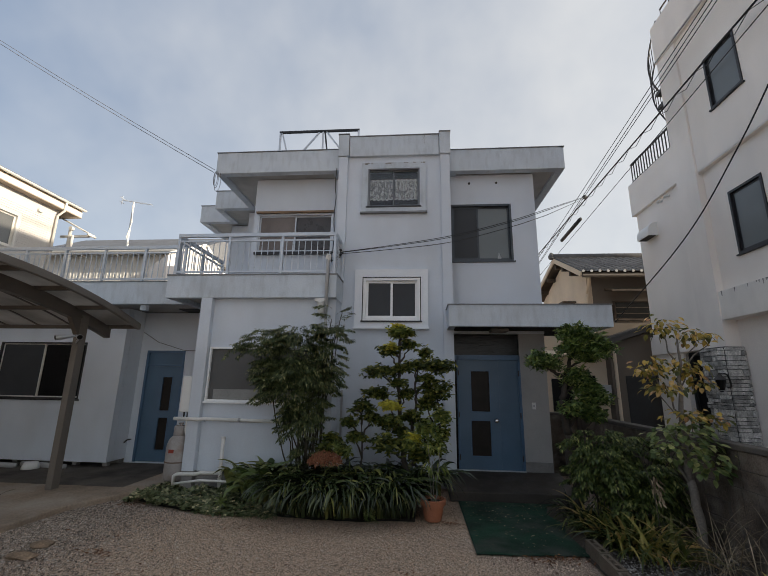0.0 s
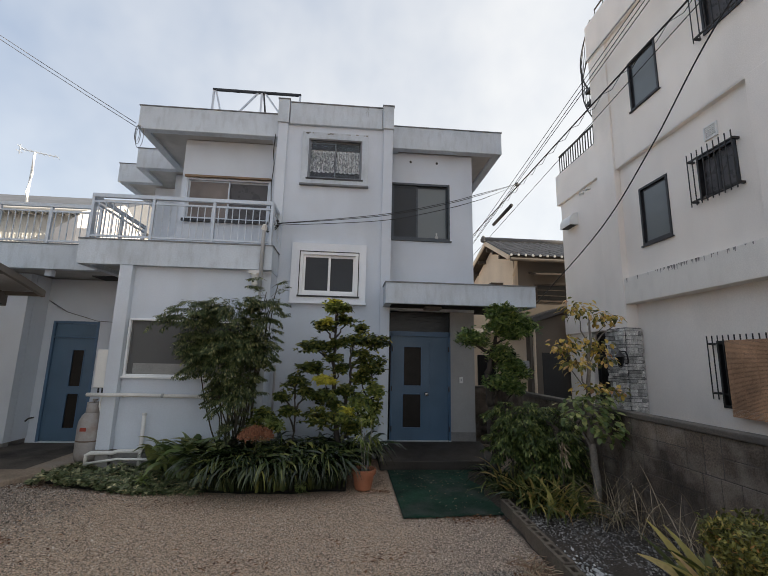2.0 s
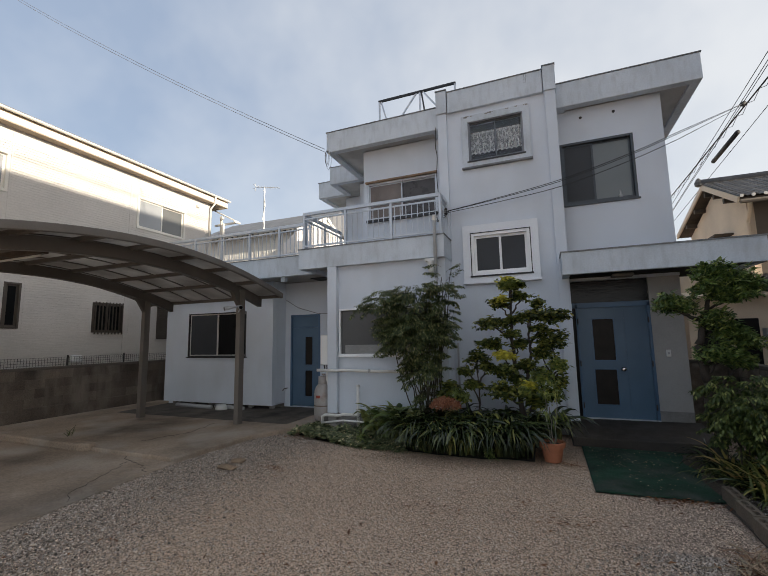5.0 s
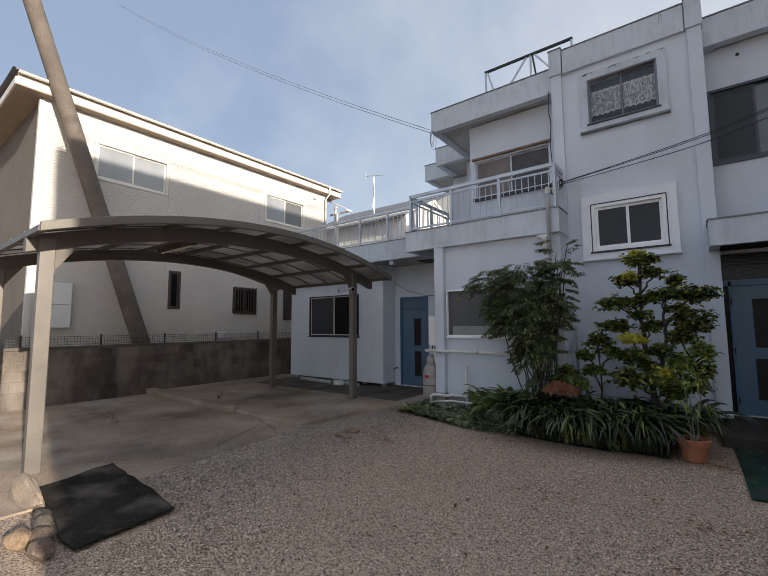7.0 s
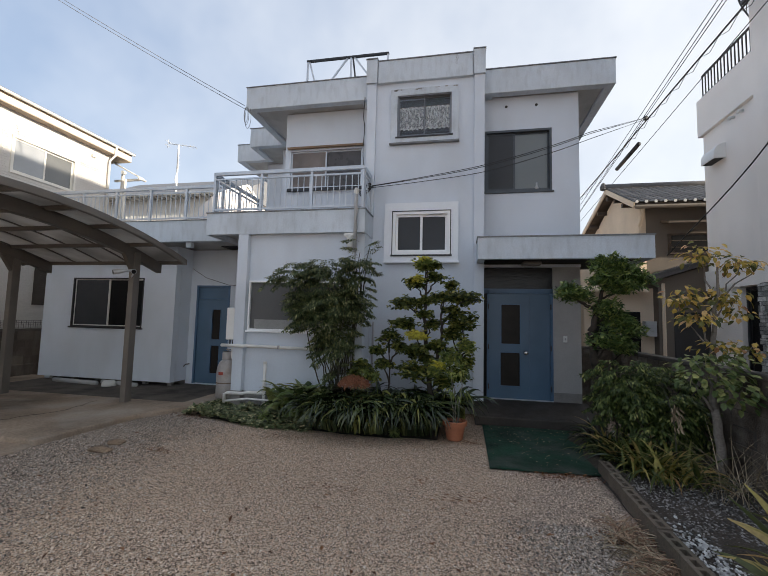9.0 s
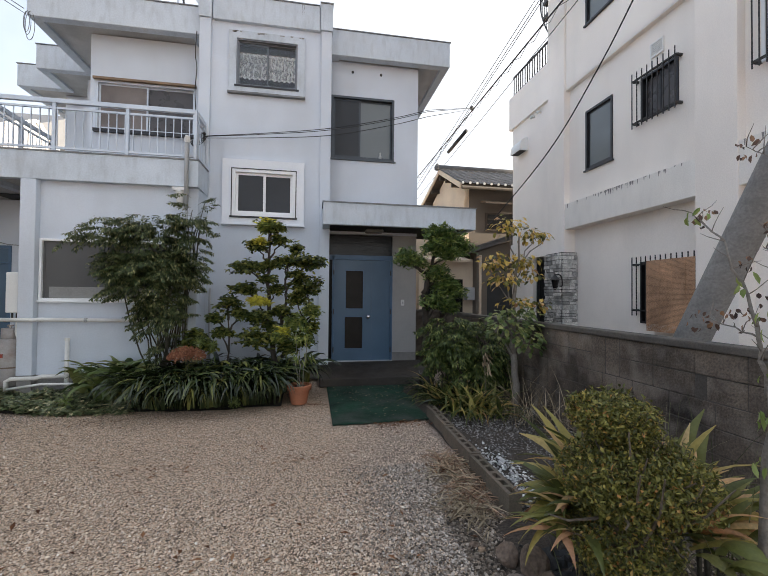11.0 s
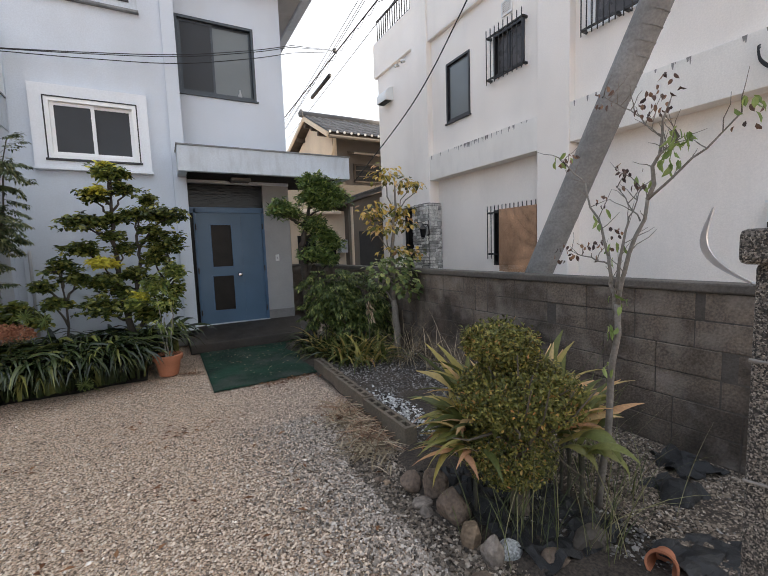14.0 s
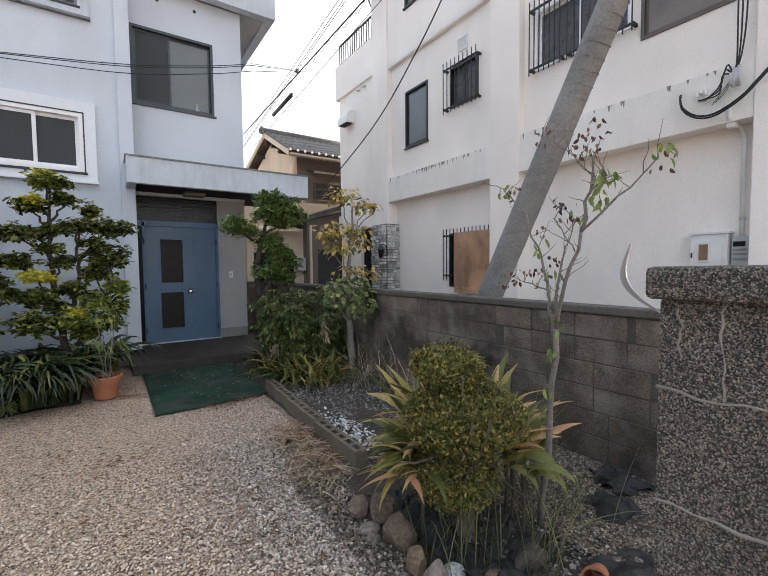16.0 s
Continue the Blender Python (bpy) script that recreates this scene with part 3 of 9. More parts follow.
def gravel_material():
    m = bpy.data.materials.new("crushed_gravel")
    m.use_nodes = True
    n, l = m.node_tree.nodes, m.node_tree.links
    b = n["Principled BSDF"]
    co = n.new("ShaderNodeTexCoord").outputs["Object"]
    cells = n.new("ShaderNodeTexVoronoi"); cells.inputs["Scale"].default_value = 85
    l.new(co, cells.inputs["Vector"])
    small = n.new("ShaderNodeTexVoronoi"); small.inputs["Scale"].default_value = 130
    l.new(co, small.inputs["Vector"])
    tone = n.new("ShaderNodeValToRGB")
    els = tone.color_ramp.elements
    els[0].position, els[0].color = 0.0, (0.22, 0.175, 0.14, 1)
    els[1].position, els[1].color = 1.0, (0.92, 0.79, 0.65, 1)
    for pos, c in ((0.14, (0.42, 0.335, 0.265, 1)), (0.32, (0.64, 0.51, 0.405, 1)), (0.75, (0.80, 0.645, 0.51, 1))):
        e = els.new(pos); e.color = c
    sep = n.new("ShaderNodeSeparateColor"); l.new(cells.outputs["Color"], sep.inputs[0]); l.new(sep.outputs[0], tone.inputs[0])
    # the gaps between stones are painted darker brown, as crevice shade
    gap = n.new("ShaderNodeMapRange"); gap.inputs[1].default_value, gap.inputs[2].default_value = 0.50, 0.85
    l.new(cells.outputs["Distance"], gap.inputs[0])
    joint = n.new("ShaderNodeMix"); joint.data_type = "RGBA"; joint.inputs[7].default_value = (0.17, 0.135, 0.105, 1)
    l.new(gap.outputs[0], joint.inputs[0]); l.new(tone.outputs[0], joint.inputs[6])
    # sandy in the middle of the yard, coarse grey chippings towards both sides
    patch = n.new("ShaderNodeTexNoise"); patch.inputs["Scale"].default_value, patch.inputs["Detail"].default_value = 0.8, 7
    l.new(co, patch.inputs["Vector"])
    side = n.new("ShaderNodeSeparateXYZ"); l.new(co, side.inputs[0])
    off = n.new("ShaderNodeMath"); off.operation = "ADD"; off.inputs[1].default_value = 0.7; l.new(side.outputs["X"], off.inputs[0])
    away = n.new("ShaderNodeMath"); away.operation = "ABSOLUTE"; l.new(off.outputs[0], away.inputs[0])
    wander = n.new("ShaderNodeMath"); wander.operation = "MULTIPLY_ADD"; wander.inputs[1].default_value = 3.0
    l.new(patch.outputs["Fac"], wander.inputs[0]); l.new(away.outputs[0], wander.inputs[2])
    r = n.new("ShaderNodeMapRange"); r.inputs[1].default_value, r.inputs[2].default_value = 3.1, 4.3
    l.new(wander.outputs[0], r.inputs[0])
    area = n.new("ShaderNodeMix"); area.data_type = "RGBA"
    area.inputs[6].default_value, area.inputs[7].default_value = (1.06, 0.96, 0.87, 1), (0.84, 0.80, 0.80, 1)
    l.new(r.outputs[0], area.inputs[0])
    mul = n.new("ShaderNodeMix"); mul.data_type, mul.blend_type = "RGBA", "MULTIPLY"; mul.inputs[0].default_value = 1
    l.new(joint.outputs[2], mul.inputs[6]); l.new(area.outputs[2], mul.inputs[7])
    l.new(mul.outputs[2], b.inputs["Base Color"])
    b.inputs["Roughness"].default_value, b.inputs["Specular IOR Level"].default_value = 0.9, 0.3
    add = n.new("ShaderNodeMath"); add.operation = "ADD"
    l.new(cells.outputs["Distance"], add.inputs[0]); l.new(small.outputs["Distance"], add.inputs[1])
    bp = n.new("ShaderNodeBump"); bp.invert = True
    bp.inputs["Strength"].default_value, bp.inputs["Distance"].default_value = 1.0, 0.013
    l.new(add.outputs[0], bp.inputs["Height"]); l.new(bp.outputs[0], b.inputs["Normal"])
    return m


M["gravel"] = gravel_material()
solo("ground", g, M["gravel"], "beige and grey crushed gravel yard", "ground", kind="structure", smooth=True)

# concrete apron under the carport, with a lower strip towards the gate
g = Geo().prism([(-10.2, 4.55), (-6.4, 4.45), (-4.42, 4.40), (-4.30, 5.9), (-3.75, 7.1), (-3.45, 8.85), (-10.2, 8.85)], -0.06, 0.075)
solo("carport_slab_raised", g, M["concrete"], "stained tan concrete slab, worn smooth", "pavement", kind="structure", bevel=0.02)
g = Geo().prism([(-10.2, -2.0), (-4.1, -2.0), (-4.10, 1.9), (-4.25, 2.9), (-4.40, 4.40), (-6.4, 4.45), (-10.2, 4.55)], -0.06, 0.012)
solo("carport_slab_low", g, M["concrete"], "stained tan concrete strip in the carport", "pavement", kind="structure", bevel=0.008)
g = Geo().prism([(-10.2, 4.40), (-6.55, 4.33), (-6.35, 4.40), (-6.35, 4.54), (-10.2, 4.66)], 0.0, 0.135)
solo("parking_kerb", g, M["concrete"], "low worn concrete kerb across the slab", "kerb", kind="structure", bevel=0.03)

# ---- the house ----
house = thing("house", "two-storey pale blue-grey rendered concrete house with flat roofs", "house", (0, 9.0, 0))
TY = 7.70
BASE = 0.30


def hwall(face, p, u0, u1, v0, v1, holes=(), t=0.16, m="paint", label="", name="wall"):
    return part(name, Geo().panel(t, u0, u1, v0, v1, holes).faced(face, p), M[m], house, label)


W3 = (-0.42, 0.645, 5.30, 6.14)
W1 = (-0.455, 0.645, 2.95, 3.79)
W2 = (1.285, 2.55, 4.265, 5.52)
WL = (-2.89, -1.22, 4.50, 5.38)
WG = (-3.13, -1.30, 1.45, 2.395)
W0 = (-8.48, -6.48, 1.38, 2.56)
hwall("S", TY + 0.02, -1.0, 1.24, BASE, 6.88, (W3, W1), label="rendered tower wall with faint stains")
hwall("W", -1.0, TY + 0.19, 13.0, 3.2, 6.88)
hwall("E", 1.24, TY + 0.19, 13.0, 5.9, 6.88)
# unseen back wall and dark floor, added to keep daylight out of the rooms
hwall("N", 13.02, -1.0, 1.24, 6.0, 6.88)
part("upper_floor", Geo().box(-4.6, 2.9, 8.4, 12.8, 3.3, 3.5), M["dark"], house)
for x0, x1 in ((-1.04, -0.85), (1.07, 1.26)):
    part("pilaster", Geo().box(x0, x1, TY - 0.05, TY + 0.03, 0.30 if x0 > 0 else 3.72, 6.43), M["paint"], house, bevel=0.006)
    part("pilaster_head", Geo().box(x0 - 0.015, x1 + 0.015, TY - 0.085, TY + 0.10, 6.43, 6.925), M["fascia"], house, bevel=0.006)
    part("pilaster_cap", Geo().box(x0 - 0.025, x1 + 0.025, TY - 0.10, TY + 0.12, 6.925, 6.945), M["coping"], house)
part("parapet", Geo().box(-0.82, 1.04, TY - 0.05, TY + 0.06, 6.43, 6.885), M["fascia"], house, "stained parapet band with a hairline crack", bevel=0.006)
part("parapet_cap", Geo().box(-0.82, 1.04, TY - 0.065, TY + 0.2, 6.885, 6.903), M["coping"], house)
part("tower_roof", Geo().box(-0.98, 1.22, TY + 0.2, 13.0, 6.60, 6.70), M["slate"], house)


def surround(u0, u1, v0, v1, b, m, d=0.055):
    """A raised band round a window."""
    g = Geo()
    g.panel(d, u0, u1, v0, v1, (b,))
    g.v = [(u, w + d, v) for u, w, v in g.v]
    part("window_surround", g.faced("S", TY + 0.02), M[m], house, bevel=0.006)
    g = Geo().box(u0 - 0.015, u1 + 0.015, 0.0, d + 0.02, v0 - 0.035, v0)
    part("surround_ledge", g.faced("S", TY + 0.02), M["coping" if m == "fascia" else m], house, bevel=0.004)


surround(-0.55, 0.775, 5.18, 6.275, W3, "fascia")
surround(-0.615, 0.79, 2.83, 3.955, W1, "pale_surround", 0.095)
# flaking paint along the heads of the surround
r = random.Random(12)
for k in range(16):
    x, z = r.uniform(-0.53, 0.74), 6.272 - abs(r.gauss(0, 0.012))
    part("paint_flake_scar", Geo().box(x, x + r.uniform(0.02, 0.09), TY - 0.0385, TY - 0.034, z - r.uniform(0.008, 0.03), z), M["plinth"], house)
for x in (0.72, 0.755):
    pts = [(x + r.uniform(-0.012, 0.012), TY - 0.052, 6.89 - 0.03 * k) for k in range(8)]
    part("parapet_crack", Geo().tube(pts, [0.005 - 0.0005 * k for k in range(8)], 5), M["coping"], house)
# dark strips that stand in for the shadow gap round the white window
g = Geo()
for q in ((W1[0] - 0.012, W1[0] + 0.004, W1[2] - 0.012, W1[3] + 0.012), (W1[1] - 0.004, W1[1] + 0.012, W1[2] - 0.012, W1[3] + 0.012), (W1[0], W1[1], W1[3] - 0.004, W1[3] + 0.012)):
    g.box(q[0], q[1], 0.05, 0.099, q[2], q[3])
part("window_gasket", g.faced("S", TY + 0.02), M["bronze"], house)
window(house, "S", TY + 0.0, *W3, M["dull_alu"], [M["glass"], M["glass"]], label="dull aluminium sliding window with clear panes", sill=M["bronze"], bar=0.026)
window(house, "S", TY - 0.05, *W1, M["white_trim"], [M["screen"], M["screen"]], bar=0.058, label="white sliding window", sill=M["bronze"])

# right wing, two storeys, with the recessed entrance
RY = 8.15
hwall("S", RY, 1.24, 3.04, 2.78, 6.2, (W2,), label="plain rendered upper wall")
window(house, "S", RY + 0.02, *W2, M["dark_green"], [M["screen"], M["frosted"]], label="large dark-framed sliding window, one frosted pane", split=[1.855], sill=M["dark_green"])
# near-black discs stand in for the unlit vent holes
for x in (1.70, 2.27):
    part("vent_hole", Geo().tube([(x, RY - 0.012, 6.0), (x, RY + 0.02, 6.0)], 0.026, 12), M["dark"], house)
DOOR = (1.24, 2.55, 0.28, 2.78)
hwall("S", RY + 0.04, 1.24, 3.04, 0.44, 2.78, (DOOR,), m="porch_wall", label="neutral grey wall beside the entrance, darkened for shade")
part("wall_base", Geo().box(2.55, 3.035, RY + 0.02, RY + 0.2, 0.0, 0.44), M["plinth"], house)
hwall("E", 3.04, RY + 0.17, 13.0, 0.0, 6.2, label="rendered side wall")
hwall("N", 13.0, -4.8, 3.04, 0.0, 6.2)

# upper left wing, stepping out towards the back
hwall("S", RY, -2.98, -1.04, 3.72, 6.2, (WL,), label="rendered balcony wall")
window(house, "S", RY + 0.02, *WL, M["alu"], [M["blind_cloth"], M["dim_pane"]], label="sliding balcony window in an aluminium frame", mull_mat=M["alu"], bar=0.035)
part("window_head", Geo().box(-2.92, -1.20, 8.09, 8.16, 5.385, 5.425), M["brass"], house, "brown wooden window head")
part("window_track", Geo().box(-2.90, -1.21, 8.08, 8.15, 4.44, 4.495), M["bronze"], house, "dark window track")
hwall("W", -2.98, RY + 0.17, 9.9, 3.72, 6.2)
hwall("S", 9.9, -3.9, -2.98, 3.72, 6.2)
hwall("W", -3.9, 10.07, 10.8, 3.72, 6.2)
hwall("S", 10.8, -4.8, -3.9, 3.72, 6.2)
hwall("W", -4.8, 10.97, 13.0, 3.72, 6.2)

# roof slabs with deep fascias
RZ0, RZ1 = 6.17, 6.66
left_plan = [(-3.76, 7.75), (-1.04, 7.75), (-1.04, 13.4), (-5.56, 13.4), (-5.56, 10.40), (-4.67, 10.40), (-4.67, 9.52), (-3.76, 9.52)]
right_plan = [(1.26, 7.90), (3.63, 7.90), (3.63, 13.4), (1.26, 13.4)]


def inset(poly, d):
    """The plan polygon drawn in by d (counter-clockwise corners)."""
    out = []
    for i, p in enumerate(poly):
        a, c = Vector(poly[i - 1]), Vector(poly[(i + 1) % len(poly)])
        p = Vector(p)
        e1, e2 = (p - a).normalized(), (c - p).normalized()
        n1, n2 = Vector((-e1.y, e1.x)), Vector((-e2.y, e2.x))
        out.append(tuple(p + (n1 + n2) * d))
    return out


for plan in (left_plan, right_plan):
    inner = inset(plan, 0.16)
    k = len(plan)
    g = Geo()
    # a fascia ring that hangs below the soffit, so that the eave has a lip
    g.add([(x, y, z) for z in (RZ0, RZ1) for x, y in plan] + [(x, y, z) for z in (RZ0, RZ1) for x, y in inner],
          [(i, (i + 1) % k, k + (i + 1) % k, k + i) for i in range(k)] + [(2 * k + i, 3 * k + i, 3 * k + (i + 1) % k, 2 * k + (i + 1) % k) for i in range(k)]
          + [(i, 2 * k + i, 2 * k + (i + 1) % k, (i + 1) % k) for i in range(k)] + [(k + i, k + (i + 1) % k, 3 * k + (i + 1) % k, 3 * k + i) for i in range(k)])
    roof = part("roof_fascia", g, M["fascia"], house, "deep stained concrete roof fascia", bevel=0.008)
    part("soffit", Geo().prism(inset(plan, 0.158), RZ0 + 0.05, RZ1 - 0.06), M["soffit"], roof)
    cap_in, cap_out = inset(plan, 0.17), inset(plan, -0.015)
    g = Geo()
    g.add([(x, y, z) for z in (RZ1 + 0.001, RZ1 + 0.018) for x, y in cap_out] + [(x, y, z) for z in (RZ1 + 0.001, RZ1 + 0.018) for x, y in cap_in],
          [(i, (i + 1) % k, k + (i + 1) % k, k + i) for i in range(k)] + [(2 * k + i, 3 * k + i, 3 * k + (i + 1) % k, 2 * k + (i + 1) % k) for i in range(k)]
          + [(i, 2 * k + i, 2 * k + (i + 1) % k, (i + 1) % k) for i in range(k)] + [(k + i, k + (i + 1) % k, 3 * k + (i + 1) % k, 3 * k + i) for i in range(k)])
    part("roof_edge_cap", g, M["coping"], roof)

# entrance canopy
g = Geo().box(1.13, 3.86, 7.10, 7.20, 2.78, 3.15).box(1.13, 1.25, 7.20, 7.66, 2.78, 3.15).box(3.76, 3.86, 7.20, 8.9, 2.78, 3.15)
canopy = part("canopy", g, M["fascia"], house, "flat concrete entrance canopy with a deep fascia")
part("canopy_soffit", Geo().box(1.25, 3.76, 7.20, 8.14, 2.83, 3.02), M["shaded_soffit"], canopy, "porch ceiling, coloured near black for its shade")
part("canopy_soffit", Geo().box(3.045, 3.76, 8.14, 8.9, 2.83, 3.02), M["shaded_soffit"], canopy)
part("canopy_cap", Geo().box(1.115, 3.875, 7.085, 8.13, 3.151, 3.172), M["coping"], canopy)
part("porch_lamp", Geo().box(1.95, 2.28, 7.72, 7.98, 2.77, 2.829), M["plinth"], canopy, "flat square porch ceiling lamp, unlit", bevel=0.02)
hwall("E", 1.24, 7.89, 8.19, 0.3, 2.78)

# balcony over the ground-floor room
g = Geo().box(-4.05, -0.86, 7.05, 7.17, 3.28, 3.70).box(-4.05, -3.93, 7.17, 8.9, 3.28, 3.70).box(-0.98, -0.86, 7.17, 7.71, 3.28, 3.70)
balc = part("balcony", g, M["fascia"], house, "concrete balcony edge with a dark drip line")
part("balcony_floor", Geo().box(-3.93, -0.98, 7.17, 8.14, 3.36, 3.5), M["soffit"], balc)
part("balcony_cap", Geo().box(-4.065, -0.845, 7.035, 7.18, 3.701, 3.722), M["coping"], balc)
part("balcony_cap", Geo().box(-0.99, -0.845, 7.18, 7.66, 3.701, 3.722), M["coping"], balc)
part("balcony_cap", Geo().box(-4.065, -3.92, 7.18, 8.9, 3.701, 3.722), M["coping"], balc)

# ground-floor room under the balcony
hwall("S", 7.17, -3.32, -0.88, 0.32, 3.36, (WG,), label="rendered ground-floor wall")
hwall("W", -3.32, 7.34, 8.85, 0.0, 3.36)
hwall("E", -0.88, 7.34, 7.72, 0.32, 3.36)
part("wall_base", Geo().box(-3.30, -0.9, 7.19, 7.34, 0.0, 0.32), M["plinth"], house)
part("column", Geo().box(-3.35, -3.14, 7.055, 7.17, 0.33, 3.28), M["paint"], house, bevel=0.008)
part("column_base", Geo().box(-3.34, -3.15, 7.065, 7.17, 0.0, 0.33), M["plinth"], house)
window(house, "S", 7.16, *WG, M["white_trim"], [M["grey_screen"], M["grey_screen"]], label="white-framed window with a grey screen", sill=M["white_trim"], bar=0.035, mull_mat=M["grey_screen"])
part("lower_pane", Geo().box(-3.0, -1.34, -0.052, -0.012, 1.49, 1.66).faced("S", 7.16), M["curtain"], house, "pale lower window panel")
hwall("S", TY + 0.24, -1.0, 1.24, 0.0, 0.30, m="plinth")

# back door wall and the low wing
D2 = (-5.47, -4.58, 0.10, 2.44)
hwall("S", 8.85, -5.66, -3.32, 0.0, 3.30, (D2,), label="shaded wall round the back door")
hwall("E", -5.64, 8.47, 8.85, 0.17, 3.30)
hwall("S", 8.30, -9.32, -5.64, 0.17, 3.30, (W0,), label="rendered low wing, hung over a dark gap")
hwall("W", -9.32, 8.47, 12.5, 0.0, 3.30)
hwall("N", 12.5, -9.32, -3.32, 0.0, 3.30)
part("wing_base", Geo().box(-9.25, -5.7, 8.75, 8.9, 0.0, 0.30), M["plinth"], house)
# underside coloured near black, carrying the shade of the void below the wing
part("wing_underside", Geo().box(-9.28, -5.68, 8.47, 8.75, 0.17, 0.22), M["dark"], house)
window(house, "S", 8.31, *W0, M["bronze"], [M["screen"], M["black_pane"]], label="sliding window with a pale sash", sill=M["bronze"], mull_mat=M["pvc"], bar=0.03)
g = Geo().box(-9.5, -4.05, 7.60, 7.74, 3.27, 3.72).box(-9.5, -9.38, 7.74, 12.6, 3.27, 3.72)
terr = part("terrace_edge", g, M["fascia"], house, "long roof terrace fascia")
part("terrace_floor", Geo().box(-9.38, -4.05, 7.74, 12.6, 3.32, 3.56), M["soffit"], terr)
part("terrace_cap", Geo().box(-9.515, -4.07, 7.585, 7.75, 3.721, 3.738), M["coping"], terr)
part("drain_stub", Geo().box(-4.98, -4.86, 7.70, 7.80, 3.16, 3.27), M["paint"], terr)

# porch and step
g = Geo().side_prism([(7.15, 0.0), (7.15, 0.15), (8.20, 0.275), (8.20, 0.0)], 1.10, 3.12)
solo("porch_step", g, M["porch"], "dark concrete porch step", "step", kind="structure", bevel=0.012)


# ---- doors ----
def door_leaf(parent, u0, u1, v0, v1, p, panels, m):
    """A flush leaf with sunk glazed panels."""
    leaf = part("leaf", Geo().panel(0.04, u0, u1, v0, v1, panels).faced("S", p), m, parent, bevel=0.003)
    for a, b, c, d in panels:
        part("glazing", Geo().box(a - 0.005, b + 0.005, -0.028, -0.020, c - 0.005, d + 0.005).faced("S", p), M["door_glass"], leaf)
        g = Geo().panel(0.016, a - 0.018, b + 0.018, c - 0.018, d + 0.018, ((a, b, c, d),))
        g.v = [(u, w + 0.008, v) for u, w, v in g.v]
        part("bead", g.faced("S", p), M["blue_dark"], leaf)
    return leaf


DP = 8.20
ent = thing("entrance_door", "blue painted double door, unequal leaves, two dark glazed panels", "door", (1.9, DP, 0.28))
g = Geo()
for q in ((1.245, 1.285, 0.28, 2.34), (1.345, 1.385, 0.28, 2.34), (2.50, 2.548, 0.28, 2.34), (1.245, 2.548, 2.27, 2.365)):
    g.box(q[0], q[1], -0.06, 0.03, q[2], q[3])
part("frame", g.faced("S", DP), M["blue_dark"], ent, bevel=0.003)
part("side_light", Geo().box(1.285, 1.345, -0.03, -0.02, 0.28, 2.30).faced("S", DP), M["black_pane"], ent, "narrow dark side pane")
tr = part("transom", Geo().box(1.245, 2.548, -0.05, -0.04, 2.365, 2.775).faced("S", DP), M["wavy_glass"], ent, "dark wavy transom glass")
leaf = door_leaf(ent, 1.387, 2.13, 0.285, 2.268, DP, [(1.615, 1.955, 1.31, 2.055), (1.60, 1.95, 0.52, 1.14)], M["blue"])
part("small_leaf", Geo().box(2.1312, 2.498, -0.04, 0.0, 0.285, 2.268).faced("S", DP), M["blue"], ent)
knob = part("knob", Geo().tube([(2.06, DP - 0.001, 1.15), (2.06, DP - 0.03, 1.15), (2.06, DP - 0.045, 1.15), (2.06, DP - 0.07, 1.15), (2.06, DP - 0.078, 1.15)], [0.042, 0.018, 0.034, 0.040, 0.018], 14), M["chrome"], leaf, "round chrome knob", smooth=True)
for z in (0.50, 1.25, 2.02):
    part("hinge", Geo().tube([(2.507, DP - 0.045, z - 0.05), (2.507, DP - 0.045, z + 0.05)], 0.011, 8), M["iron"], ent)
    part("hinge", Geo().tube([(1.372, DP - 0.045, z - 0.05), (1.372, DP - 0.045, z + 0.05)], 0.011, 8), M["iron"], ent)
part("threshold", Geo().box(1.245, 2.548, -0.06, 0.05, 0.255, 0.285).faced("S", DP), M["alu"], ent)

d2 = thing("back_door", "blue painted back door with two tall narrow panes", "door", (-5.0, 8.87, 0.1))
g = Geo()
for q in ((-5.47, -5.42, 0.1, 2.44), (-4.63, -4.58, 0.1, 2.44), (-5.42, -4.63, 2.39, 2.44), (-5.42, -4.63, 2.10, 2.13)):
    g.box(q[0], q[1], -0.06, 0.015, q[2], q[3])
part("frame", g.faced("S", 8.85), M["blue_dark"], d2, bevel=0.003)
door_leaf(d2, -5.418, -4.632, 0.11, 2.098, 8.87, [(-5.03, -4.82, 1.15, 1.86), (-5.03, -4.82, 0.35, 1.0)], M["blue"])
part("top_panel", Geo().box(-5.418, -4.632, -0.03, -0.005, 2.131, 2.389).faced("S", 8.87), M["blue"], d2)


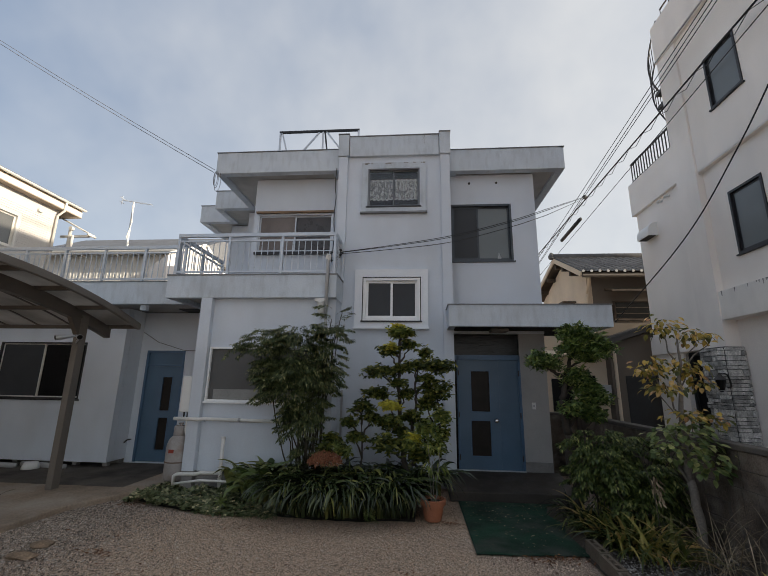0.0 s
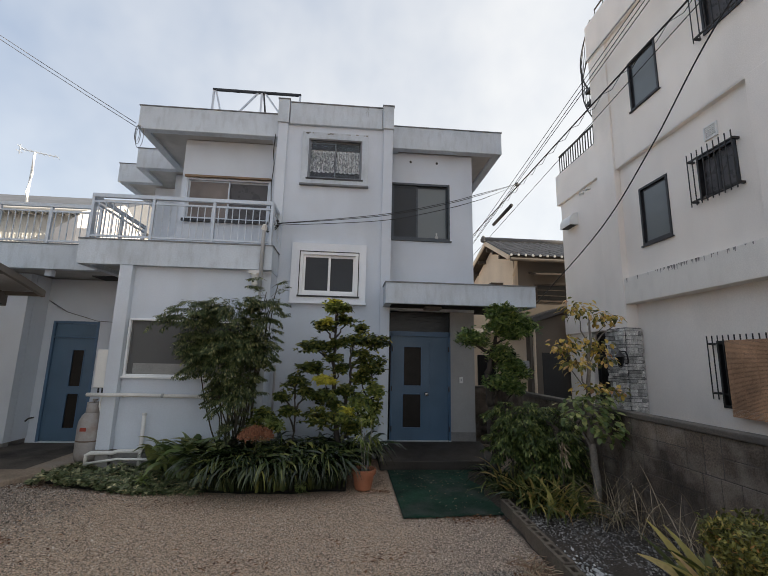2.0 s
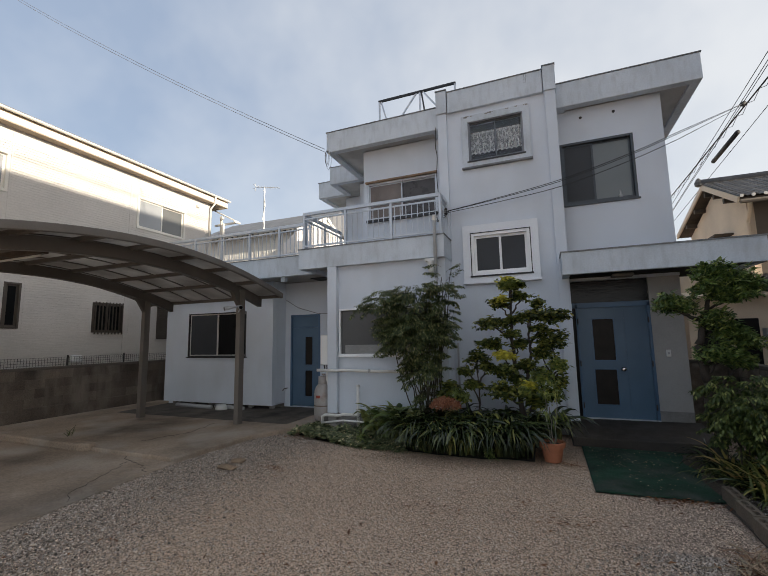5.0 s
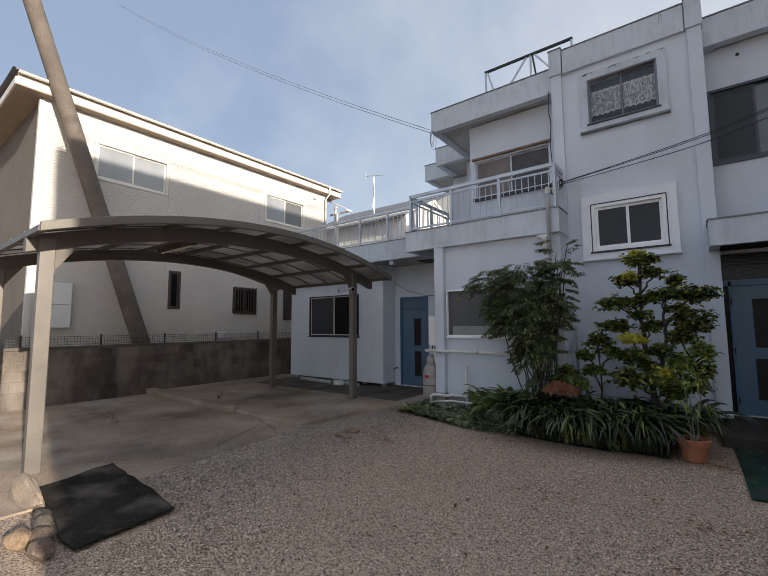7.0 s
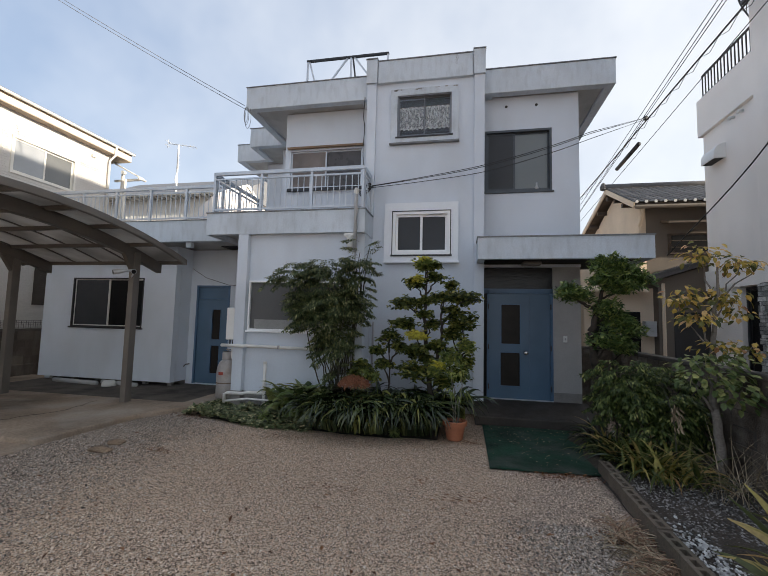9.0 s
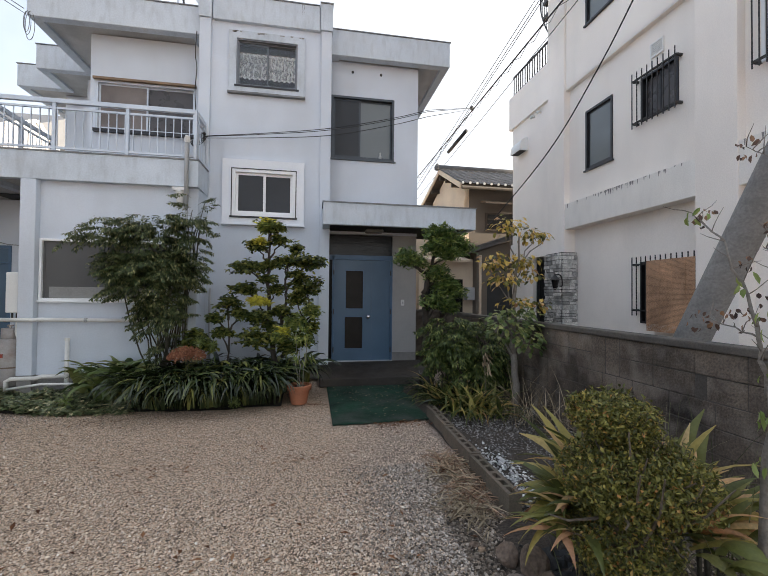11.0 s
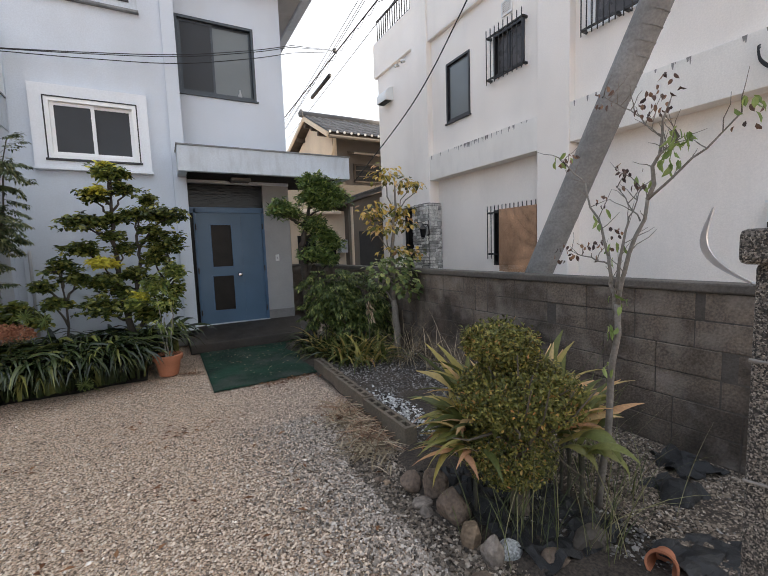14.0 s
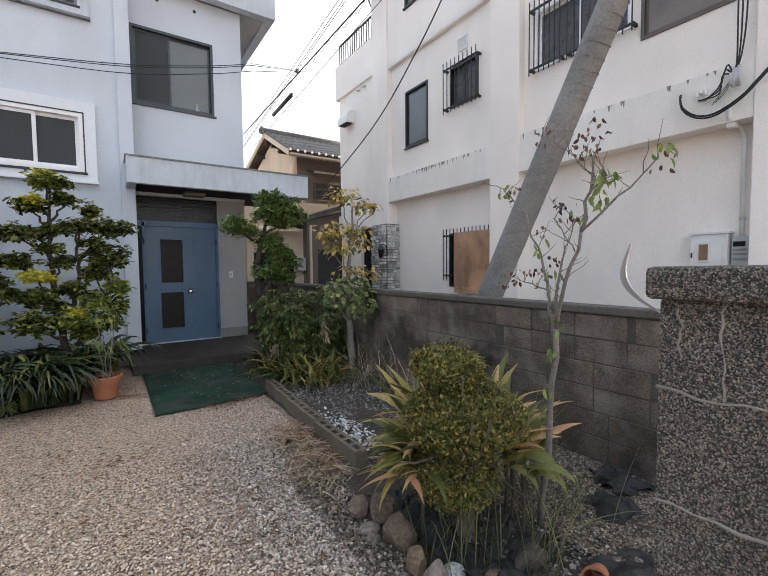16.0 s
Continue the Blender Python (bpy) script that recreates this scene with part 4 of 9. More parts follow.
# ---- railings ----
def railing(label, p, q, z0, z1, posts, gap=0.115):
    """An aluminium rail from p to q with a broad top rail, posts and thin uprights."""
    p, q = Vector((*p, 0)), Vector((*q, 0))
    t = thing("balcony_railing", label, "railing", (p.x, p.y, z0), "balcony railings")
    up, d = Vector((0, 0, 1)), (q - p).normalized()
    part("top_rail", Geo().bar(p + up * (z1 - 0.03), q + up * (z1 - 0.03), 0.055, 0.07), M["alu"], t, bevel=0.006)
    part("under_rail", Geo().bar(p + up * (z1 - 0.14), q + up * (z1 - 0.14), 0.03, 0.03), M["alu"], t)
    part("bottom_rail", Geo().bar(p + up * (z0 + 0.06), q + up * (z0 + 0.06), 0.03, 0.035), M["alu"], t)
    for i in range(posts):
        c = p.lerp(q, i / (posts - 1))
        c = c + d * (0.025 if i == 0 else -0.025 if i == posts - 1 else 0)
        part("post", Geo().bar(c + up * z0, c + up * (z1 - 0.065), 0.045, 0.045, d), M["alu"], t)
    n = int((q - p).length / gap)
    for i in range(1, n):
        c = p.lerp(q, i / n)
        part("baluster", Geo().bar(c + up * (z0 + 0.075), c + up * (z1 - 0.155), 0.013, 0.013, d), M["alu"], t)
    return t


railing("silver aluminium railing along the balcony edge", (-3.97, 7.11), (-0.90, 7.11), 3.722, 4.53, 4)
railing("silver aluminium railing on the balcony end", (-3.97, 7.17), (-3.97, 8.9), 3.722, 4.53, 3)
railing("short silver railing return beside the tower", (-0.92, 7.17), (-0.92, 7.64), 3.722, 4.53, 2)
railing("long silver railing on the roof terrace", (-9.45, 7.67), (-4.12, 7.67), 3.738, 4.50, 7)
railing("silver railing on the terrace end", (-9.45, 7.73), (-9.45, 12.5), 3.738, 4.50, 6)

# roof truss rail
tr = thing("roof_truss_rail", "steel angle truss rail on the roof", "railing", (-1.7, 8.0, 6.66))
part("top_chord", Geo().box(-2.50, -0.68, 7.97, 8.03, 7.275, 7.31), M["bronze"], tr)
for x in (-2.48, -1.50, -0.70):
    part("upright", Geo().box(x - 0.018, x + 0.018, 7.98, 8.02, 6.66, 7.275), M["alu"], tr)
for a, b in ((-2.44, -2.27), (-1.58, -2.06), (-1.46, -1.38), (-1.42, -0.98)):
    part("brace", Geo().bar((a, 8.0, 7.275), (b, 8.0, 6.66), 0.028, 0.032), M["bronze" if b == -1.38 else "alu"], tr)



# ---- carport ----
cp = thing("carport", "taupe aluminium arched carport with smoked polycarbonate panels", "carport", (-6.5, 4.0, 0))
CY0, CY1, CX0, CX1 = 0.95, 7.35, -4.72, -8.75
CMID, CHALF = (CY0 + CY1) / 2, (CY1 - CY0) / 2


def arch(y):
    """Height of the roof skin."""
    return 2.80 + 0.52 * (1 - ((y - CMID) / CHALF) ** 2)


ys = [CY0 + (CY1 - CY0) * i / 28 for i in range(29)]


def arch_beam(x0, x1, drop, h):
    """An arched beam that follows the skin, drop below it."""
    g = Geo()
    for y in ys:
        z = arch(y) - drop
        g.v += [(x0, y, z), (x1, y, z), (x1, y, z - h), (x0, y, z - h)]
    for i in range(len(ys) - 1):
        for j in range(4):
            g.f.append((4 * i + j, 4 * i + (j + 1) % 4, 4 * i + 4 + (j + 1) % 4, 4 * i + 4 + j))
    e = 4 * (len(ys) - 1)
    g.f += [(0, 1, 2, 3), (e, e + 1, e + 2, e + 3)]
    return g


for x in (CX0, CX1 - 0.07):
    part("edge_rim", arch_beam(x, x + 0.07, -0.03, 0.11), M["taupe"], cp, bevel=0.008)
for x in (-5.36, -8.12):
    part("arch_beam", arch_beam(x, x + 0.12, 0.045, 0.20), M["taupe_shaded"], cp, bevel=0.008)
for x, y in ((-5.26, 1.15), (-5.26, 6.68), (-8.06, 1.18), (-8.06, 6.64)):
    z = arch(y) - 0.12
    base = 0.075 if y > 4 else 0.012
    part("post", Geo().box(x - 0.055, x + 0.055, y - 0.075, y + 0.075, base, z), M["taupe"], cp, bevel=0.008)
    s = 1 if y < 4 else -1
    g = Geo().side_prism([(y + s * 0.05, z - 0.42), (y + s * 0.30, z - 0.05), (y + s * 0.05, z - 0.05)], x - 0.04, x + 0.04)
    part("bracket", g, M["taupe_shaded"], cp)
purl = [CY0 + 0.03 + (CY1 - CY0 - 0.06) * i / 8 for i in range(9)]
for y in purl:
    z = arch(y)
    part("purlin", Geo().box(CX1, CX0, y - 0.035, y + 0.035, z - 0.075, z - 0.008), M["taupe_shaded"], cp)
for i in range(1, 6):
    x = CX1 + (CX0 - CX1) * i / 6
    part("glazing_bar", arch_beam(x - 0.02, x + 0.02, -0.02, 0.035), M["taupe_shaded"], cp)


def poly_material():
    """Smoked sheet: lets a dim, blurred light through."""
    m = bpy.data.materials.new("smoked_polycarbonate_sheet")
    m.use_nodes = True
    n, l = m.node_tree.nodes, m.node_tree.links
    b = n["Principled BSDF"]
    t = n.new("ShaderNodeTexNoise"); t.inputs["Scale"].default_value, t.inputs["Detail"].default_value = 1.3, 6
    l.new(n.new("ShaderNodeTexCoord").outputs["Object"], t.inputs["Vector"])
    r = n.new("ShaderNodeValToRGB")
    r.color_ramp.elements[0].position, r.color_ramp.elements[0].color = 0.35, (0.36, 0.34, 0.315, 1)
    r.color_ramp.elements[1].position, r.color_ramp.elements[1].color = 0.70, (0.72, 0.69, 0.65, 1)
    l.new(t.outputs["Fac"], r.inputs[0])
    tr = n.new("ShaderNodeBsdfTranslucent"); l.new(r.outputs[0], tr.inputs[0]); l.new(r.outputs[0], b.inputs["Base Color"])
    b.inputs["Roughness"].default_value = 0.3
    mix = n.new("ShaderNodeMixShader"); mix.inputs[0].default_value = 0.55
    l.new(b.outputs[0], mix.inputs[1]); l.new(tr.outputs[0], mix.inputs[2]); l.new(mix.outputs[0], n["Material Output"].inputs[0])
    return m


M["poly"] = poly_material()
for i in range(6):
    xa, xb = CX1 + (CX0 - CX1) * i / 6 + 0.02, CX1 + (CX0 - CX1) * (i + 1) / 6 - 0.02
    for k in range(8):
        yy = [purl[k] + (purl[k + 1] - purl[k]) * s / 3 for s in range(4)]
        g = Geo()
        for y in yy:
            g.v += [(xa, y, arch(y) + 0.004), (xb, y, arch(y) + 0.004), (xb, y, arch(y)), (xa, y, arch(y))]
        for s in range(3):
            for j in range(4):
                g.f.append((4 * s + j, 4 * s + (j + 1) % 4, 4 * s + 4 + (j + 1) % 4, 4 * s + 4 + j))
        g.f += [(0, 1, 2, 3), (12, 13, 14, 15)]
        part("panel", g, M["poly"], cp)
lamp = thing("tube_lamp", "old fluorescent tube fitting under the carport roof", "lamp", (-6.3, 3.2, 3.15))
part("housing", Geo().box(-6.95, -5.75, 3.13, 3.27, 3.07, 3.15), M["wood_dark"], lamp, bevel=0.01)
part("tube", Geo().tube([(-6.9, 3.2, 3.045), (-5.8, 3.2, 3.045)], 0.016, 10), M["pvc"], lamp, smooth=True)
spot = thing("flood_lamp", "small silver floodlight clamped to the carport post", "lamp", (-5.30, 6.6, 2.45))
part("bracket", Geo().tube([(-5.24, 6.60, 2.40), (-5.12, 6.52, 2.47), (-5.08, 6.42, 2.50)], 0.014, 8), M["alu"], spot)
for a, b in (((-5.08, 6.42, 2.50), (-5.24, 6.18, 2.44)), ((-5.08, 6.42, 2.50), (-4.92, 6.30, 2.46))):
    A, B = Vector(a), Vector(b)
    part("head", Geo().tube([A, A.lerp(B, 0.4), A.lerp(B, 0.75), B], [0.018, 0.026, 0.042, 0.045], 14), M["alu"], spot, smooth=True)
    part("lens", Geo().tube([A.lerp(B, 0.98), A.lerp(B, 1.01)], 0.039, 14), M["black_pane"], spot)

# ---- neighbour on the right ----
nb = thing("apartment_building", "three-storey cream rendered building with stepped bands", "house", (9.0, 5.0, 0))


def nwall(p, u0, u1, v0, v1, holes=(), t=0.18, m="nb_white", label=""):
    return part("wall", Geo().panel(t, u0, u1, v0, v1, holes).faced("W", p), M[m], nb, label)


GX, FX, SX = 7.05, 6.90, 6.80
w1 = (7.38, 8.20, 4.37, 5.69)
g1 = (5.88, 6.66, 4.80, 5.62)
g3 = (3.10, 4.62, 4.76, 5.72)
w4 = (1.9, 2.99, 4.53, 5.9)
g2 = (5.60, 6.85, 1.10, 2.25)
tw = (7.22, 8.07, 7.52, 8.74)
tg = (4.6, 6.1, 7.75, 9.0)
dw = (9.45, 10.25, 0.0, 2.6)
nwall(GX, -1.05, 9.46, 0, 3.2, (g2,), label="recessed ground-floor wall")
nwall(FX, -1.05, 8.8, 3.74, 6.47, (w1, g1, g3, w4))
nwall(SX, -1.05, 8.8, 6.46, 9.93, (tw, tg))
nwall(6.72, -1.05, 9.46, 9.92, 10.97)
part("band_soffit", Geo().box(6.72, 6.96, -1.05, 9.46, 9.90, 9.96), M["nb_white"], nb)
part("band", Geo().box(6.78, 7.2, 5.48, 8.79, 3.16, 3.75), M["nb_band"], nb, "streaked concrete band between storeys", bevel=0.008)
part("band", Geo().box(6.78, 7.2, 1.77, 4.84, 3.15, 3.78), M["nb_band"], nb, "streaked concrete band between storeys", bevel=0.008)
part("band", Geo().box(6.78, 7.05, -1.05, 1.2, 3.15, 3.78), M["nb_band"], nb, bevel=0.008)
g, rd = Geo(), random.Random(83)
for _ in range(70):
    y = rd.choice((rd.uniform(5.5, 8.7), rd.gauss(7.0, 0.6), rd.uniform(1.8, 4.8)))
    if 5.5 < y < 8.75 or 1.8 < y < 4.8:
        top, w, h = (3.745 if y > 5 else 3.775), rd.uniform(0.006, 0.022), rd.uniform(0.02, 0.11)
        k = len(g.v)
        g.v += [(6.7765, y - w, top), (6.7765, y + w, top), (6.7765, y + w * 0.3, top - h), (6.7765, y - w * 0.4, top - h)]
        g.f.append((k, k + 1, k + 2, k + 3))
tagged(part("drip_stains", g, M["plinth"], nb, "dark drip marks under the band's top edge", fix=False), kind="stuff")
part("band_soffit", Geo().box(6.80, 7.05, -1.05, 8.79, 6.44, 6.47), M["nb_white"], nb)
for y0, y1, x in ((8.78, 9.46, 6.755), (4.84, 5.48, 6.76), (1.20, 1.77, 6.76)):
    part("pier", Geo().box(x, 7.2, y0, y1, 0, 9.92 if y0 > 8 else 6.46), M["nb_white"], nb, bevel=0.01)
# rear wing with a roof terrace
nwall(6.86, 9.46, 11.45, 2.65, 6.62)
nwall(6.86, 10.3, 11.45, 0, 2.65)
part("wing_parapet", Geo().box(6.78, 6.98, 9.46, 11.55, 6.58, 7.54), M["nb_white"], nb, bevel=0.008)
part("wing_band", Geo().box(6.80, 7.0, 9.46, 11.5, 2.62, 3.1), M["nb_white"], nb, bevel=0.008)
part("wall", Geo().panel(0.18, 6.90, 14.0, 0, 7.5).faced("N", 11.5), M["nb_white"], nb)
part("wall", Geo().panel(0.18, 6.9, 14.0, 0, 10.9).faced("S", -1.05), M["nb_white"], nb)
part("wall", Geo().panel(0.18, 6.9, 14.0, 7.5, 10.9).faced("N", 9.46), M["nb_white"], nb)
part("wall", Geo().panel(0.18, -1.05, 11.5, 0, 10.9).faced("E", 14.0), M["nb_white"], nb)
part("roof", Geo().box(6.8, 14.0, -1.05, 9.46, 10.5, 10.6), M["nb_white"], nb)
part("roof", Geo().box(6.9, 14.0, 9.46, 11.5, 7.0, 7.1), M["nb_white"], nb)
for (u0, u1, v0, v1), p in ((w1, FX), (tw, SX)):
    window(nb, "W", p, u0, u1, v0, v1, M["bronze"], [M["frosted"]], bar=0.05, label="fixed window with frosted glass", sill=M["bronze"])
window(nb, "W", FX, *g1, M["bronze"], [M["dim_pane"], M["dim_pane"]], label="barred sliding window")
window(nb, "W", FX, *g3, M["white_trim"], [M["dim_pane"], M["dim_pane"]], label="barred sliding window")
window(nb, "W", FX, *w4, M["brown_alu"], [M["blind_cloth"]], label="window with a drawn grey curtain")
window(nb, "W", GX, *g2, M["bronze"], [M["black_pane"], M["black_pane"]], label="ground-floor window behind bars")
window(nb, "W", SX, *tg, M["bronze"], [M["dim_pane"], M["dim_pane"]], label="barred sliding window")
window(nb, "W", 6.95, *dw, M["bronze"], [M["black_pane"]], label="dark glazed side door")


def grille(p, u0, u1, v0, v1, n):
    """Upright iron bars with spiked tops on two cross bars."""
    t = thing("window_grille", "black iron bars standing off a window", "grille", (p, u0, v0), "neighbour's window grilles")
    for v in (v0 + 0.10, v1 - 0.14):
        part("cross_bar", Geo().box(u0, u1, 0.10, 0.13, v - 0.014, v + 0.014).faced("W", p), M["iron"], t)
        for u in (u0, u1 - 0.04):
            part("bracket", Geo().box(u, u + 0.04, 0.0, 0.10, v - 0.02, v + 0.02).faced("W", p), M["iron"], t)
    for i in range(n):
        u = u0 + 0.015 + (u1 - u0 - 0.03) * i / (n - 1)
        part("bar", Geo().box(u - 0.008, u + 0.008, 0.131, 0.147, v0, v1).faced("W", p), M["iron"], t, bevel=0.004)


grille(FX, 5.81, 6.745, 4.69, 5.72, 9)
grille(FX, 4.085, 4.66, 4.67, 5.85, 7)
grille(FX, 3.03, 3.995, 4.66, 5.85, 9)
grille(GX - 0.0, 5.62, 6.92, 1.24, 2.335, 13)
grille(SX, 4.5, 6.2, 7.65, 9.1, 13)

bl = thing("bamboo_blind", "orange-brown bamboo roller blind hung over a window", "blind", (6.99, 5.54, 0.98))
for i in range(62):
    z = 2.23 - i * 0.0202
    part("slat", Geo().box(5.585, 6.525, 0.17, 0.182, z - 0.0085, z + 0.0085).faced("W", GX), M["blind"], bl)
for u in (5.75, 6.0, 6.25):
    part("cord", Geo().box(u - 0.004, u + 0.004, 0.183, 0.186, 0.98, 2.24).faced("W", GX), M["blind"], bl)

hood = thing("vent_hood", "white quarter-round metal vent hood on the wall", "vent", (6.86, 10.9, 5.6))
prof = [(0.0, 0.36)] + [(0.25 * math.sin(a), 0.11 + 0.25 * math.cos(a)) for a in [radians(k) for k in range(0, 91, 15)]] + [(0.25, 0.0), (0.0, 0.0)]
g = Geo()
k = len(prof)
g.add([(u, w, 5.68 + v) for u in (10.58, 11.12) for w, v in prof], [tuple(range(k)), tuple(range(2 * k - 1, k - 1, -1))] + [(i, (i + 1) % k, k + (i + 1) % k, k + i) for i in range(k)])
part("shell", g.faced("W", 6.86), M["white_box"], hood)
# near-black plate for the shade inside the hood
part("mouth", Geo().box(10.62, 11.08, 0.04, 0.23, 5.670, 5.682).faced("W", 6.86), M["dark"], hood)
lv = thing("louvre_vent", "small white louvred wall vent", "vent", (6.9, 6.2, 5.8))
part("frame", Geo().panel(0.03, 6.16, 6.43, 5.85, 6.11, ((6.185, 6.405, 5.875, 6.085),)).faced("W", FX - 0.03), M["white_box"], lv)
for i in range(6):
    z = 5.885 + i * 0.034
    part("slat", Geo().box(6.185, 6.405, 0.004, 0.022, z, z + 0.017).faced("W", FX), M["white_box"], lv)
for y in (9.95, 10.25):
    solo("pipe_stub", Geo().tube([(6.86, y, 6.47), (6.77, y, 6.47), (6.76, y, 6.42)], 0.035, 12), M["white_box"], "small white vent spout under the parapet", "vent", "vent spouts", smooth=True)

# iron roof rails of the neighbour
rr = thing("roof_railing", "black iron railing on the neighbour's roof terrace", "railing", (6.88, 10.5, 7.54))
part("top_rail", Geo().bar((6.88, 9.5, 8.17), (6.88, 11.45, 8.17), 0.04, 0.04), M["iron"], rr)
part("low_rail", Geo().bar((6.88, 9.5, 7.62), (6.88, 11.45, 7.62), 0.03, 0.03), M["iron"], rr)
for i in range(16):
    y = 9.52 + 1.91 * i / 15
    part("bar", Geo().bar((6.88, y, 7.54), (6.88, y, 8.16), 0.022, 0.022, (0, 1, 0)), M["iron"], rr)
st = thing("spiral_stair_rail", "curved iron stair railing at the building corner", "railing", (7.0, 9.7, 7.54))
pts = [(6.9 - 0.10 * math.sin(a * 1.1), 9.50 + 0.38 * math.sin(a), 8.9 + 2.4 * a / math.pi) for a in [math.pi * i / 14 for i in range(15)]]
part("hand_rail", Geo().tube(pts, 0.022, 8), M["iron"], st)
part("low_rail", Geo().tube([(x, y, z - 0.75) for x, y, z in pts], 0.016, 8), M["iron"], st)
for x, y, z in pts:
    part("bar", Geo().tube([(x, y, z - 0.75), (x, y, z)], 0.009, 6), M["iron"], st)
for i in range(2):
    part("tread", Geo().box(6.78, 7.3, 9.47, 9.72, 8.75 + 0.38 * i, 8.84 + 0.38 * i), M["iron"], st)
part("roof_rail", Geo().tube([(6.95, 9.3, 11.45), (6.95, -1.0, 11.45)], 0.022, 8), M["iron"], st)
for i in range(30):
    y = 9.3 - 10.3 * i / 29
    part("bar", Geo().tube([(6.95, y, 10.95), (6.95, y, 11.45)], 0.011, 6), M["iron"], st)

# stone-clad pier: single stones
clad = part("stone_pier", Geo().box(6.66, 7.04, 8.72, 9.37, 0, 2.62), M["mortar"], nb, "pier faced with split grey stone")
rng = random.Random(4)
stone_me = []
for k in range(6):
    g = Geo().box(-0.5, 0.5, -0.5, 0.5, -0.5, 0.5)
    g.v = [(x + rng.uniform(-.04, .04), y + rng.uniform(-.04, .04), z + rng.uniform(-.07, .07)) for x, y, z in g.v]
    stone_me.append(mesh_of("stone", g, M["stone"]))
z = 0.75
while z < 2.60:
    h = rng.choice((0.05, 0.06, 0.075, 0.075, 0.10, 0.13))
    y = 8.72
    while y < 9.36:
        w = min(rng.uniform(0.10, 0.30), 9.37 - y)
        if w > 0.05:
            d = rng.uniform(0.04, 0.075)
            piece("stone", rng.choice(stone_me), clad, Matrix.Translation((6.66 - d / 2 + 0.01, y + w / 2, z + h / 2)) @ Matrix.Diagonal((d, w - 0.014, h - 0.012, 1)))
        y += w
    x = 6.66
    while x < 7.03:
        w = min(rng.uniform(0.14, 0.3), 7.04 - x)
        if w > 0.05:
            piece("stone", rng.choice(stone_me), clad, Matrix.Translation((x + w / 2, 8.72 - 0.02, z + h / 2)) @ Matrix.Diagonal((w - 0.014, 0.06, h - 0.012, 1)))
        x += w
    z += h

lan = thing("wall_lantern", "black iron lantern on the stone-clad pier", "lamp", (6.45, 8.62, 1.95))
part("arm", Geo().tube(curve([(6.62, 8.72, 1.82), (6.60, 8.60, 1.86), (6.50, 8.52, 2.06), (6.36, 8.52, 2.08)]), 0.016, 8), M["iron"], lan)
part("roof", Geo().lathe([(0.11, 0.0), (0.10, 0.02), (0.03, 0.10), (0.015, 0.14)], (6.36, 8.52, 1.96), 12), M["iron"], lan)
part("glass", Geo().lathe([(0.05, 0.0), (0.085, 0.19)], (6.36, 8.52, 1.77), 8), M["black_pane"], lan)
part("base", Geo().lathe([(0.02, 0.0), (0.055, 0.03)], (6.36, 8.52, 1.735), 8), M["iron"], lan)

mb = thing("meter_cabinet", "white metal electric meter cabinet on the wall", "meter box", (7.05, 2.2, 1.5))
part("body", Geo().box(1.99, 2.36, 0.0, 0.16, 1.50, 1.90).faced("W", GX), M["white_box"], mb, bevel=0.008)
part("lid", Geo().box(1.975, 2.375, 0.0, 0.18, 1.90, 1.925).faced("W", GX), M["white_box"], mb)
part("window_rim", Geo().panel(0.02, 2.155, 2.29, 1.56, 1.805, ((2.175, 2.27, 1.585, 1.78),)).faced("W", GX - 0.175), M["pvc"], mb)
part("peep_window", Geo().box(2.165, 2.28, 0.161, 0.168, 1.57, 1.79).faced("W", GX), M["brass"], mb)
part("lock", Geo().box(2.335, 2.35, 0.161, 0.17, 1.62, 1.68).faced("W", GX), M["iron"], mb)
part("side_strip", Geo().box(2.0, 2.05, 0.161, 0.164, 1.52, 1.88).faced("W", GX), M["pvc"], mb)
gm = thing("gas_meter", "grey meter beside the white cabinet", "meter", (7.05, 1.87, 1.5))
part("body", Geo().box(1.78, 1.97, 0.0, 0.12, 1.50, 1.86).faced("W", GX), M["pvc_grey"], gm, bevel=0.015)
part("dial", Geo().box(1.84, 1.95, 0.121, 0.126, 1.74, 1.80).faced("W", GX), M["black_pane"], gm)
for z in (1.58, 1.64, 1.69):
    part("rib", Geo().box(1.82, 1.955, 0.121, 0.130, z, z + 0.025).faced("W", GX), M["plinth"], gm)

# ---- neighbour on the left ----
lh = thing("neighbour_house", "two-storey beige house with ribbed siding and cream eaves", "house", (-14.0, 6.5, 0))
LX = -10.95
lw1 = (8.37, 10.20, 5.38, 6.41)
lw2 = (3.24, 5.06, 5.42, 6.41)
slit = (5.19, 5.53, 2.18, 3.28)
lgr = (7.23, 8.11, 2.10, 2.95)
lou = (9.25, 10.2, 1.9, 3.05)
part("wall", Geo().panel(0.16, 2.15, 11.4, 0.0, 4.4, (slit, lgr)).faced("E", LX), M["siding"], lh, "grey-beige ribbed siding")
part("wall", Geo().panel(0.16, 2.15, 11.4, 4.4, 7.05, (lw1, lw2)).faced("E", LX), M["siding"], lh, "pale beige ribbed siding")
# siding boards: thin lapped ribs
ribs = Geo()
